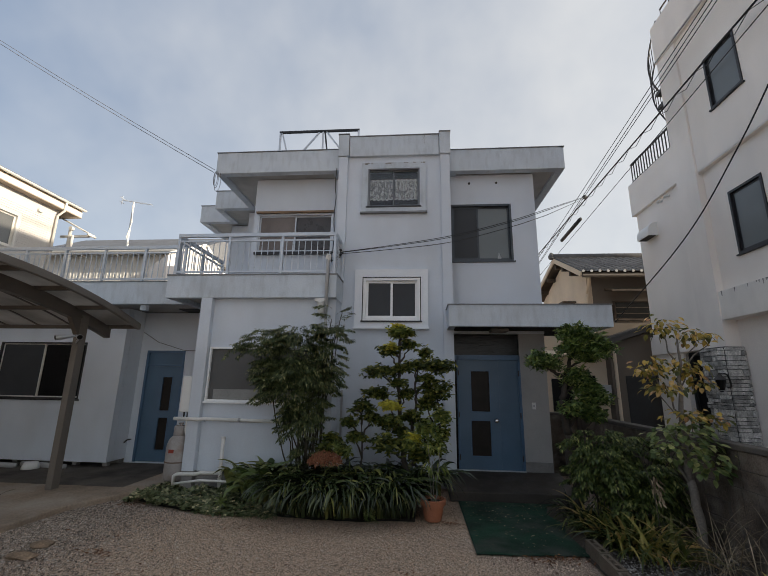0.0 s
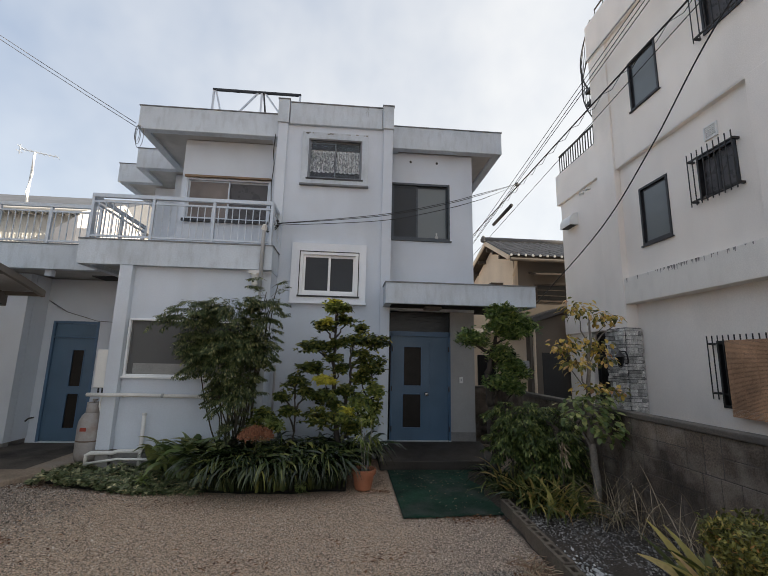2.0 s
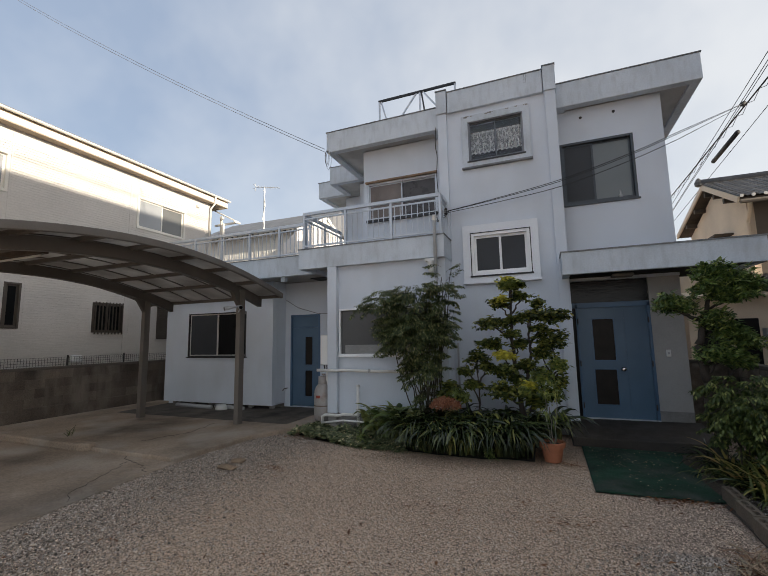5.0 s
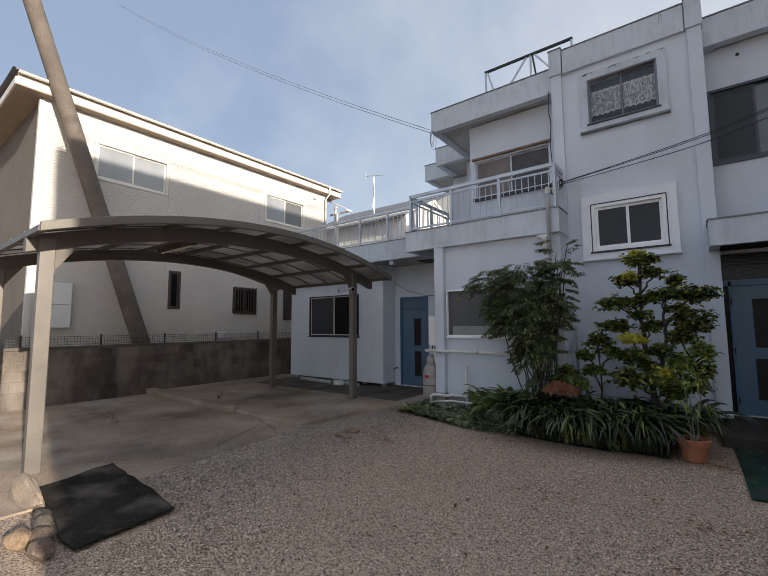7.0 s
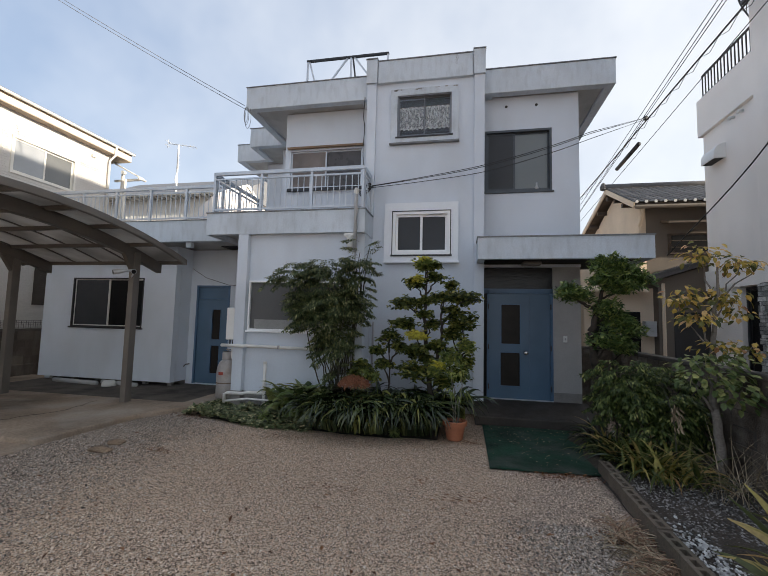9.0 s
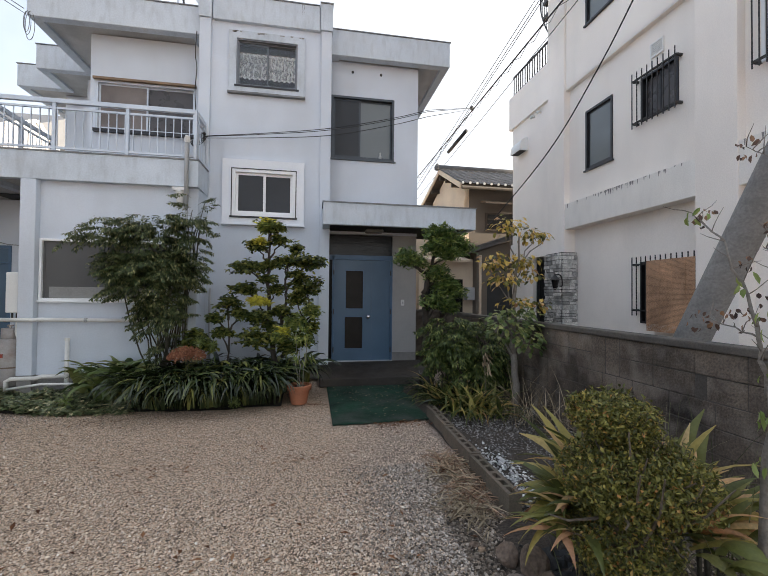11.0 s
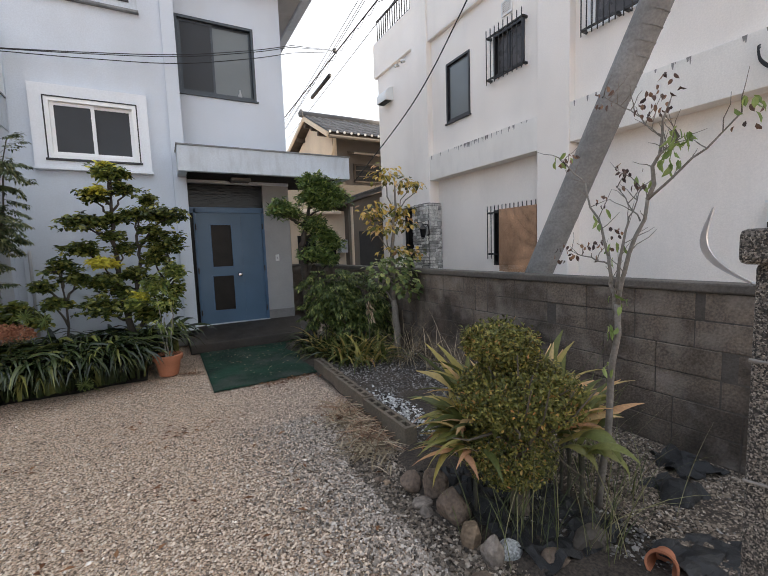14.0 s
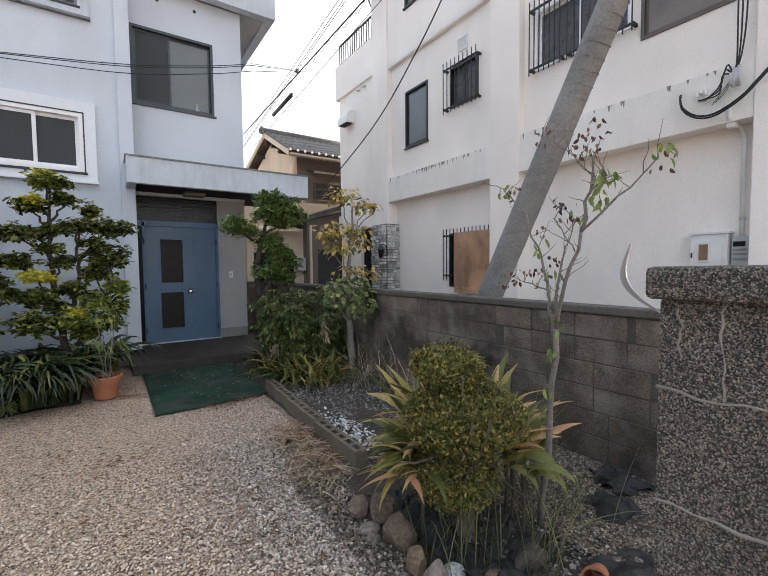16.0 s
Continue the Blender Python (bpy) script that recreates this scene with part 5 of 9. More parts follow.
for i in range(88):
    z = 0.9 + i * 0.0665
    for a, b in ((2.21, 3.12), (3.12, 5.13), (5.13, 5.6), (5.6, 7.15), (7.15, 8.29), (8.29, 10.28), (10.28, 11.4)):
        hole = any(h[0] - 0.08 < (a + b) / 2 < h[1] + 0.08 and h[2] - 0.06 < z < h[3] + 0.03 for h in (slit, lgr, lw1, lw2))
        if not hole and z < 6.85:
            ribs.side_prism([(a, z), (b, z), (b, z + 0.016), (a, z + 0.016)], LX, LX + 0.012)
sid = part("siding_ribs", ribs, M["siding"], lh, fix=False)
tagged(sid, kind="stuff")
for y in (5.1, 8.15, 11.35):
    part("siding_joint", Geo().box(LX + 0.001, LX + 0.014, y - 0.012, y + 0.012, 0.3, 6.95), M["siding"], lh)
part("wall", Geo().panel(0.16, -17.5, LX - 0.17, 0.0, 7.05).faced("S", 2.15), M["umber"], lh, "dark rough stucco front")
part("wall", Geo().panel(0.16, -17.5, LX - 0.17, 0.0, 7.05).faced("N", 11.4), M["siding"], lh)
part("wall", Geo().panel(0.16, 2.3, 11.25, 0.0, 7.05).faced("W", -17.5), M["siding"], lh)
part("corner_trim", Geo().box(LX - 0.10, LX + 0.02, 2.10, 2.2, 0, 7.0), M["siding"], lh)
part("eave_soffit", Geo().box(-18.0, LX + 0.25, 1.65, 12.0, 7.05, 7.08), M["soffit_tan"], lh)
part("eave_fascia", Geo().box(LX + 0.21, LX + 0.25, 1.65, 12.0, 7.08, 7.25), M["gutter"], lh, bevel=0.006)
part("eave_board", Geo().box(LX + 0.20, LX + 0.235, 1.65, 12.0, 7.25, 7.34), M["soffit_tan"], lh)
part("eave_fascia", Geo().box(-18.0, LX + 0.21, 1.62, 1.66, 7.08, 7.25), M["gutter"], lh, bevel=0.006)
g = Geo()
half = [(0.055 * math.cos(a), 0.055 * math.sin(a)) for a in [math.pi + math.pi * i / 8 for i in range(9)]]
for y in (1.65, 12.05):
    g.v += [(LX + 0.31 + a, y, 7.345 + b) for a, b in half] + [(LX + 0.31 + a * 0.8, y, 7.345 + b * 0.8) for a, b in reversed(half)]
g.f += [(i, (i + 1) % 18, 18 + (i + 1) % 18, 18 + i) for i in range(18)] + [tuple(range(18)), tuple(range(35, 17, -1))]
part("gutter", g, M["gutter"], lh, "cream half-round gutter")
part("drip_edge", Geo().box(LX + 0.17, LX + 0.33, 1.6, 12.05, 7.35, 7.38), M["slate"], lh)
g = Geo().add([(LX + 0.32, 1.55, 7.385), (LX + 0.32, 12.1, 7.385), (-18.1, 12.1, 7.385), (-18.1, 1.55, 7.385), (-14.3, 4.5, 8.3), (-14.3, 9.0, 8.3)], [(0, 1, 5, 4), (2, 3, 4, 5), (0, 4, 3), (1, 2, 5), (3, 2, 1, 0)])
part("roof", g, M["slate"], lh, "dark slate hip roof")
part("down_pipe", Geo().tube([(LX + 0.31, 11.3, 7.32), (LX + 0.28, 11.3, 7.02), (LX + 0.08, 11.3, 6.85), (LX + 0.08, 11.3, 0.2)], 0.035, 10), M["gutter"], lh, smooth=True)
M["sky_pane"] = mat("bright_reflecting_glass", (0.30, 0.31, 0.32), 0.04, 0.1, 1, 50, 0.05, 0.0, spec=1.0)
M["sky_screen"] = mat("screened_reflecting_glass", (0.13, 0.13, 0.125), 0.08, 0.1, 1, 300, 0.15, 0.0, spec=0.9)
window(lh, "E", LX + 0.015, *lw1, M["gutter"], [M["sky_pane"], M["sky_screen"]], label="beige sliding window, one pane screened", bar=0.06)
part("vent_hood", Geo().box(10.67, 10.80, 0.0, 0.09, 6.74, 6.84).faced("E", LX), M["gutter"], lh, "small white vent hood", bevel=0.015)
window(lh, "E", LX + 0.015, *lw2, M["gutter"], [M["sky_pane"], M["sky_pane"]], label="beige sliding window reflecting the sky", bar=0.06)
window(lh, "E", LX + 0.015, *slit, M["brown_alu"], [M["black_pane"]], label="tall slit window", bar=0.05)
lg = window(lh, "E", LX + 0.015, *lgr, M["brown_alu"], [M["black_pane"], M["black_pane"]], label="window behind brown bars")
for i in range(9):
    u = lgr[0] + 0.05 + (lgr[1] - lgr[0] - 0.1) * i / 8
    part("bar", Geo().box(u - 0.012, u + 0.012, 0.05, 0.075, lgr[2] - 0.05, lgr[3] + 0.02).faced("E", LX + 0.015), M["brown_alu"], lg)
shut = part("shutter", Geo().box(lou[0], lou[1], 0.02, 0.05, lou[2], lou[3]).faced("E", LX), M["brown_alu"], lh, "brown louvred shutter")
for i in range(18):
    z = lou[2] + 0.03 + i * 0.062
    part("slat", Geo().box(lou[0] + 0.04, lou[1] - 0.04, 0.051, 0.066, z, z + 0.035).faced("E", LX), M["brown_alu"], shut)
part("wall_lamp", Geo().box(6.72, 6.98, 0.02, 0.14, 1.30, 1.50).faced("E", LX), M["white_box"], lh, "small white wall lamp", bevel=0.03)
eb = thing("service_cabinet", "pale grey two-door service cabinet on the house wall", "meter box", (LX, 2.75, 1.65))
for z0, z1 in ((1.67, 2.20), (2.21, 2.72)):
    part("door", Geo().box(2.50, 2.92, 0.012, 0.16, z0, z1).faced("E", LX), M["white_box"], eb, bevel=0.01)
# small roof and post beside the far end
an = thing("annex_roof", "small metal roof on a post behind the neighbour's house", "roof", (-10.6, 12.4, 4.0))
g = Geo().add([(x, y, z + dz) for y in (11.88, 12.15) for x, z in ((-11.40, 7.05), (-10.24, 6.45)) for dz in (0.0, 0.04)], [(0, 1, 3, 2), (4, 6, 7, 5), (0, 4, 5, 1), (2, 3, 7, 6), (1, 5, 7, 3), (0, 2, 6, 4)])
part("roof", g, M["gutter"], an)
part("gutter", Geo().tube([(-10.22, 11.86, 6.42), (-10.22, 12.17, 6.42)], 0.04, 10), M["gutter"], an, smooth=True)
part("beam", Geo().box(-11.3, -10.28, 11.95, 12.01, 6.37, 6.44), M["gutter"], an)
part("beam_end", Geo().tube([(-10.74, 11.70, 6.60), (-10.74, 11.80, 6.60)], 0.065, 14), M["gutter"], an)
part("post", Geo().tube([(-10.70, 11.8, 0.0), (-10.70, 11.8, 6.38)], 0.04, 10), M["gutter"], an)
part("post", Geo().tube([(-10.86, 11.85, 0.0), (-10.86, 11.85, 6.6)], 0.05, 10), M["gutter"], an)

# boundary wall on the left: stained base with blocks on top, wire fence
lwall = thing("left_boundary_wall", "low stained concrete boundary wall", "wall", (-10.3, 5.0, 0), kind="structure")
part("core", Geo().box(-10.33, -10.22, -3.0, 12.5, -0.05, 1.20), M["retain"], lwall)
part("coping", Geo().box(-10.37, -10.18, -3.0, 12.5, 1.20, 1.265), M["block_cap"], lwall, bevel=0.01)
part("footing", Geo().box(-10.36, -10.16, -3.0, 12.5, -0.05, 0.36), M["retain"], lwall, "rough cast footing", bevel=0.015)
g = Geo().box(-0.1985, 0.1985, -0.03, 0.03, -0.1035, 0.1035)
lblock = mesh_of("wall_block", g, M["retain"])
for r in range(4):
    z = 0.36 + 0.105 + r * 0.21
    for i in range(39):
        y = -2.8 + i * 0.40 + (0.2 if r % 2 else 0)
        if y < 12.3:
            piece("wall_block", lblock, lwall, Matrix.Translation((-10.21, y, z)) @ Matrix.Rotation(radians(90), 4, "Z"))
fence = thing("wire_fence", "low green-grey wire mesh fence along the boundary wall", "fence", (-10.28, 5.0, 1.265))
wires = Geo()
for z in (1.30, 1.36, 1.42, 1.475):
    wires.bar((-10.28, -2.5, z), (-10.28, 12.4, z), 0.006, 0.006)
for i in range(250):
    y = -2.5 + i * 0.0597
    wires.bar((-10.28, y, 1.27), (-10.28, y, 1.475), 0.005, 0.005, (0, 1, 0))
tagged(part("mesh_wires", wires, M["iron"], fence, fix=False), kind="stuff")
for i in range(11):
    y = -2.4 + i * 1.45
    part("post", Geo().tube([(-10.28, y, 1.26), (-10.28, y, 1.52)], 0.02, 8), M["iron"], fence)

# leaning poles
solo("leaning_pole", Geo().tube([(-10.60, 4.84, 0.0), (-10.60, 4.41, 1.26), (-10.60, 1.80, 8.96), (-10.60, 1.25, 10.6)], [0.205, 0.20, 0.175, 0.17], 20), M["wood_pole"], "dark brown leaning wooden support pole behind the boundary wall", "pole", "leaning poles", smooth=True)
gp = thing("leaning_support_pole", "leaning grey concrete support pole behind the block wall", "pole", (5.2, 4.6, 0), "leaning poles")
part("pole", Geo().tube([(5.2, 4.68, 0.0), (5.2, 4.08, 1.16), (5.2, 2.50, 4.2), (5.2, 0.40, 8.2)], [0.172, 0.167, 0.148, 0.125], 22), M["pole"], gp, smooth=True)
for k in range(46):
    t = 0.02 + k * 0.0165
    c = Vector((5.2, 4.08, 1.16)).lerp(Vector((5.2, 0.40, 8.2)), t)
    d = Vector((0, -3.61, 7.04)).normalized()
    part("wrap_ring", Geo().tube([c, c + d * 0.012], 0.1672 - 0.0418 * t, 22), M["pole"], gp)

# ---- houses behind ----
th = thing("tiled_house", "old ochre plaster house with a grey tiled roof", "house", (8.0, 16.0, 0))
part("wall", Geo().box(6.35, 12.0, 14.0, 18.7, 0.0, 5.55), M["umber"], th)
g = Geo().add([(6.33, 13.99, 0), (6.33, 18.72, 0), (6.33, 18.72, 5.62), (6.33, 15.95, 6.62), (6.33, 13.99, 5.62), (6.49, 13.99, 0), (6.49, 18.72, 0), (6.49, 18.72, 5.62), (6.49, 15.95, 6.62), (6.49, 13.99, 5.62)],
              [(0, 4, 3, 2, 1), (5, 6, 7, 8, 9), (0, 5, 9, 4), (4, 9, 8, 3), (3, 8, 7, 2), (2, 7, 6, 1), (0, 1, 6, 5)])
part("gable_wall", g, M["ochre"], th, "ochre gable end")
part("roof_deck", Geo().side_prism([(13.5, 5.48), (15.95, 6.68), (19.1, 5.70), (19.1, 5.80), (15.95, 6.80), (13.5, 5.60)], 6.0, 12.3), M["wood_dark"], th)
part("barge_board", Geo().bar((5.98, 13.48, 5.53), (5.98, 15.95, 6.74), 0.05, 0.16), M["ochre"], th)
part("barge_board", Geo().bar((5.98, 15.95, 6.74), (5.98, 19.1, 5.75), 0.05, 0.16), M["ochre"], th)
for y, z in ((14.5, 5.82), (15.2, 6.18), (15.9, 6.45), (17.0, 6.2), (18.0, 5.9)):
    part("purlin_end", Geo().box(6.0, 6.33, y - 0.06, y + 0.06, z - 0.08, z + 0.06), M["wood_dark"], th)
rooft = part("tile_roof", Geo().box(6.0, 12.3, 15.85, 16.05, 6.74, 6.90), M["tile"], th, "grey pantile roof with a rolled ridge")
g = Geo()
prof = [(-0.13, 0.01), (-0.09, 0.035), (-0.04, 0.045), (0.01, 0.025), (0.06, 0.0), (0.13, 0.012)]
for (u, v) in prof:
    g.v += [(u, 0.0, v), (u, 0.0, v + 0.02), (u, 0.30, v + 0.0), (u, 0.30, v + 0.02)]
for i in range(len(prof) - 1):
    a, b = 4 * i, 4 * i + 4
    g.f += [(a, b, b + 1, a + 1), (a + 1, b + 1, b + 3, a + 3), (a + 2, a + 3, b + 3, b + 2), (a, a + 2, b + 2, b)]
tile_me = mesh_of("roof_tile", g, M["tile"])
pitch = math.atan2(1.20, 2.45)
for r in range(11):
    for c in range(24):
        d = r * 0.245
        piece("roof_tile", tile_me, rooft, Matrix.Translation((6.12 + c * 0.262, 13.46 + d * math.cos(pitch), 5.60 + d * math.sin(pitch) + 0.012)) @ Matrix.Rotation(pitch - 0.05, 4, "X"))
for c in range(24):
    part("tile_end", Geo().tube([(6.05 + c * 0.262, 13.43, 5.625), (6.05 + c * 0.262, 13.46, 5.63)], 0.045, 10), M["pvc"], th)
part("ridge", Geo().tube([(5.9, 15.95, 6.90), (12.3, 15.95, 6.90)], 0.12, 10), M["tile"], th, smooth=True)
part("ridge_end", Geo().lathe([(0.05, 0), (0.11, 0.04), (0.12, 0.15), (0.06, 0.26), (0.02, 0.30)], (5.9, 15.95, 6.78), 12), M["tile"], th)
part("gutter", Geo().tube([(6.0, 13.42, 5.46), (12.3, 13.42, 5.46)], 0.06, 8), M["umber"], th)
part("down_pipe", Geo().tube([(6.2, 13.45, 5.42), (6.25, 13.6, 5.25), (6.28, 13.9, 4.95), (6.28, 13.92, 0)], 0.05, 8), M["ochre"], th)
tw2 = part("window", Geo().box(7.1, 8.3, 13.93, 14.0, 4.08, 4.72), M["wood_dark"], th, "dark wooden window")
part("pane", Geo().box(7.17, 8.23, 13.915, 13.928, 4.14, 4.66), M["black_pane"], tw2)
for z in (4.28, 4.48):
    part("bar", Geo().box(7.15, 8.25, 13.90, 13.914, z, z + 0.02), M["wood_dark"], tw2)
part("window_hood", Geo().side_prism([(13.45, 4.95), (14.0, 5.08), (14.0, 5.16), (13.45, 5.01)], 6.9, 8.6), M["wood_dark"], th)
part("gable_hood", Geo().box(5.85, 6.33, 15.0, 16.6, 4.86, 4.92), M["wood_dark"], th)
part("gable_window", Geo().box(6.30, 6.332, 15.2, 16.4, 4.0, 4.7), M["black_pane"], th)
th.location.z -= 0.12
# its lower lean-to
lt = thing("lean_to", "brown lean-to with a low tiled roof", "shed", (5.8, 12.5, 0))
part("wall", Geo().add([(5.95, 12, 0), (7.4, 12, 0), (7.4, 12, 3.42), (5.95, 12, 2.95), (5.95, 13.9, 0), (7.4, 13.9, 0), (7.4, 13.9, 3.42), (5.95, 13.9, 2.95)], [(0, 1, 2, 3), (7, 6, 5, 4), (0, 3, 7, 4), (3, 2, 6, 7), (2, 1, 5, 6), (1, 0, 4, 5)]), M["umber"], lt)
part("wall", Geo().box(4.2, 5.95, 12.3, 13.9, 0.0, 2.75), M["ochre"], lt, "ochre plaster side wall")
part("roof", Geo().add([(5.6, 11.75, 2.86), (7.5, 11.75, 3.50), (7.5, 13.95, 3.50), (5.6, 13.95, 2.86), (5.6, 11.75, 2.96), (7.5, 11.75, 3.60), (7.5, 13.95, 3.60), (5.6, 13.95, 2.96)],
     [(0, 3, 2, 1), (4, 5, 6, 7), (0, 1, 5, 4), (1, 2, 6, 5), (2, 3, 7, 6), (3, 0, 4, 7)]), M["tile"], lt)
for i in range(9):
    part("roof_rib", Geo().bar((5.6, 11.75 + i * 0.26, 2.98), (7.5, 11.75 + i * 0.26, 3.62), 0.08, 0.06), M["tile"], lt)
part("wall", Geo().box(3.15, 4.19, 12.9, 13.88, 0.0, 3.9), M["ochre"], lt)
part("wall", Geo().box(4.19, 5.6, 12.9, 13.88, 2.76, 3.9), M["ochre"], lt)
part("rain_hood", Geo().side_prism([(11.85, 2.62), (12.3, 2.74), (12.3, 2.80), (11.85, 2.67)], 4.1, 5.7), M["ochre"], lt)
# flat near-black sheet on the wall, painted shade of a doorway
part("doorway", Geo().box(6.3, 7.15, 11.975, 11.999, 0.0, 2.1), M["dark"], lt, "near-black panel standing for the shaded doorway")
part("window", Geo().box(4.40, 4.95, 12.25, 12.3, 1.1, 2.0), M["black_pane"], lt)
part("window", Geo().box(5.15, 5.60, 12.25, 12.3, 0.4, 2.1), M["black_pane"], lt)
part("down_pipe", Geo().tube([(6.05, 11.95, 2.85), (6.05, 11.95, 0)], 0.045, 8), M["ochre"], lt)
ac = thing("wall_unit", "small grey unit fixed on the lean-to wall", "meter box", (5.8, 12.2, 1.6))
part("case", Geo().box(5.66, 5.92, 12.05, 12.295, 1.45, 1.85), M["pvc_grey"], ac, bevel=0.01)

bh = thing("rear_house", "pale corrugated-sided house behind the terrace", "house", (-11.0, 17.0, 0))
part("wall", Geo().box(-16.0, -8.9, 16.0, 21.0, 0.0, 7.05), M["gutter"], bh)
for i in range(46):
    x = -15.9 + i * 0.155
    part("rib", Geo().box(x - 0.02, x + 0.02, 15.99, 16.0, 0.0, 6.95), M["gutter"], bh)
part("roof", Geo().side_prism([(15.5, 7.10), (21.5, 7.10), (18.5, 8.7)], -16.4, -8.6), M["slate"], bh)
part("gutter", Geo().tube([(-16.4, 15.5, 7.08), (-8.6, 15.5, 7.08)], 0.06, 8), M["gutter"], bh)
for i in range(24):
    part("rafter_end", Geo().box(-16.2 + i * 0.32, -16.08 + i * 0.32, 15.55, 15.97, 6.98, 7.06), M["gutter"], bh)
TURN = Matrix.Translation((-7.7, 14.5, 0)) @ Matrix.Rotation(radians(48), 4, "Z")
wg = thing("white_gable_house", "sunlit white-walled house with a sloping roofline", "house", (-7.7, 14.5, 0))
gable = [(-1.21, 0.0), (1.40, 0.0), (1.40, 5.14), (0.09, 6.93), (-1.21, 6.29)]
g = Geo().add([(x, y, z) for y in (0.0, 2.5) for x, z in gable], [(0, 1, 2, 3, 4), (9, 8, 7, 6, 5)] + [(i, 5 + i, 5 + (i + 1) % 5, (i + 1) % 5) for i in range(5)])
part("wall", g.moved(TURN), M["nb_white"], wg)
for p, q in ((gable[4], gable[3]), (gable[3], gable[2])):
    part("roof_edge", Geo().bar((p[0], -0.02, p[1] + 0.03), (q[0], -0.02, q[1] + 0.03), 0.10, 0.05, (0, 1, 0)).moved(TURN), M["gutter"], wg)
ant = thing("tv_antenna", "television antenna on a pale mast", "antenna", (-12.1, 16.0, 7.4))
part("mast", Geo().tube([(-12.1, 16, 7.2), (-12.1, 16, 9.55)], 0.04, 8), M["pvc"], ant)
part("boom", Geo().tube([(-12.55, 15.9, 9.62), (-11.35, 16.2, 9.50)], 0.018, 6), M["alu"], ant)
for i in range(8):
    c = Vector((-12.5, 15.9, 9.62)).lerp(Vector((-11.4, 16.2, 9.5)), i / 7)
    part("element", Geo().tube([c + Vector((0.04, -0.2, 0)), c + Vector((-0.04, 0.2, 0))], 0.008, 5), M["alu"], ant)
part("reflector", Geo().bar((-12.6, 15.9, 9.42), (-12.6, 15.9, 9.82), 0.03, 0.03, (0, 1, 0)).bar((-12.6, 15.75, 9.72), (-12.6, 16.05, 9.72), 0.02, 0.02).bar((-12.6, 15.75, 9.52), (-12.6, 16.05, 9.52), 0.02, 0.02), M["alu"], ant)
part("lead", Geo().tube([(-12.1, 15.95, 9.4), (-12.0, 15.95, 8.6), (-12.15, 15.95, 7.9), (-12.0, 15.95, 7.5)], 0.02, 6), M["pvc"], ant)

# ---- block wall on the right ----
BX = 3.95
rw = thing("right_block_wall", "dark weathered concrete block boundary wall", "wall", (BX, 4.5, 0), kind="structure")
part("core", Geo().box(BX + 0.006, BX + 0.10, 0.9, 9.6, -0.05, 1.17), M["block_joint"], rw)
part("coping", Geo().box(BX - 0.025, BX + 0.145, 0.9, 9.6, 1.172, 1.235), M["block_cap"], rw, bevel=0.012)
rng = random.Random(8)


def wall_block(w, h):
    """A concrete block with worn edges, w along the wall and h high."""
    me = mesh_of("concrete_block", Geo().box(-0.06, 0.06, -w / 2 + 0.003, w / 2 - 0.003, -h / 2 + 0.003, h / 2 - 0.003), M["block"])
    bm = bmesh.new(); bm.from_mesh(me)
    bmesh.ops.bevel(bm, geom=bm.edges[:], offset=0.005, segments=1, affect="EDGES")
    bm.to_mesh(me); bm.free()
    return me


lying, upright = wall_block(0.40, 0.19), wall_block(0.20, 0.38)
for pair in range(4):
    # courses in pairs: two lying blocks, or two upright ones now and then
    top, y = 1.17 - pair * 0.38, 0.92 + (0.0, 0.24, 0.12, 0.30)[pair] - 0.0
    while y + 0.4 < 9.58:
        jig = lambda: Matrix.Rotation(rng.uniform(-0.012, 0.012), 4, "Z")
        if rng.random() < (0.15, 0.3, 0.3, 0.1)[pair]:
            for k in (0.10, 0.30):
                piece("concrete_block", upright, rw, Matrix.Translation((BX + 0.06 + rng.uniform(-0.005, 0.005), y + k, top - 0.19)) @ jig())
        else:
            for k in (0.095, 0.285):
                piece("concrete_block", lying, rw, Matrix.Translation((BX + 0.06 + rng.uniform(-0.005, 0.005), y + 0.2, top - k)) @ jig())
        y += 0.40

cw = thing("cross_wall", "low dark block wall closing the side passage", "wall", (3.55, 9.45, 0), kind="structure")
part("core", Geo().box(3.36, 3.95, 9.40, 9.50, -0.05, 1.20), M["block"], cw)
part("coping", Geo().box(3.36, 3.93, 9.37, 9.53, 1.20, 1.25), M["block_cap"], cw, bevel=0.01)

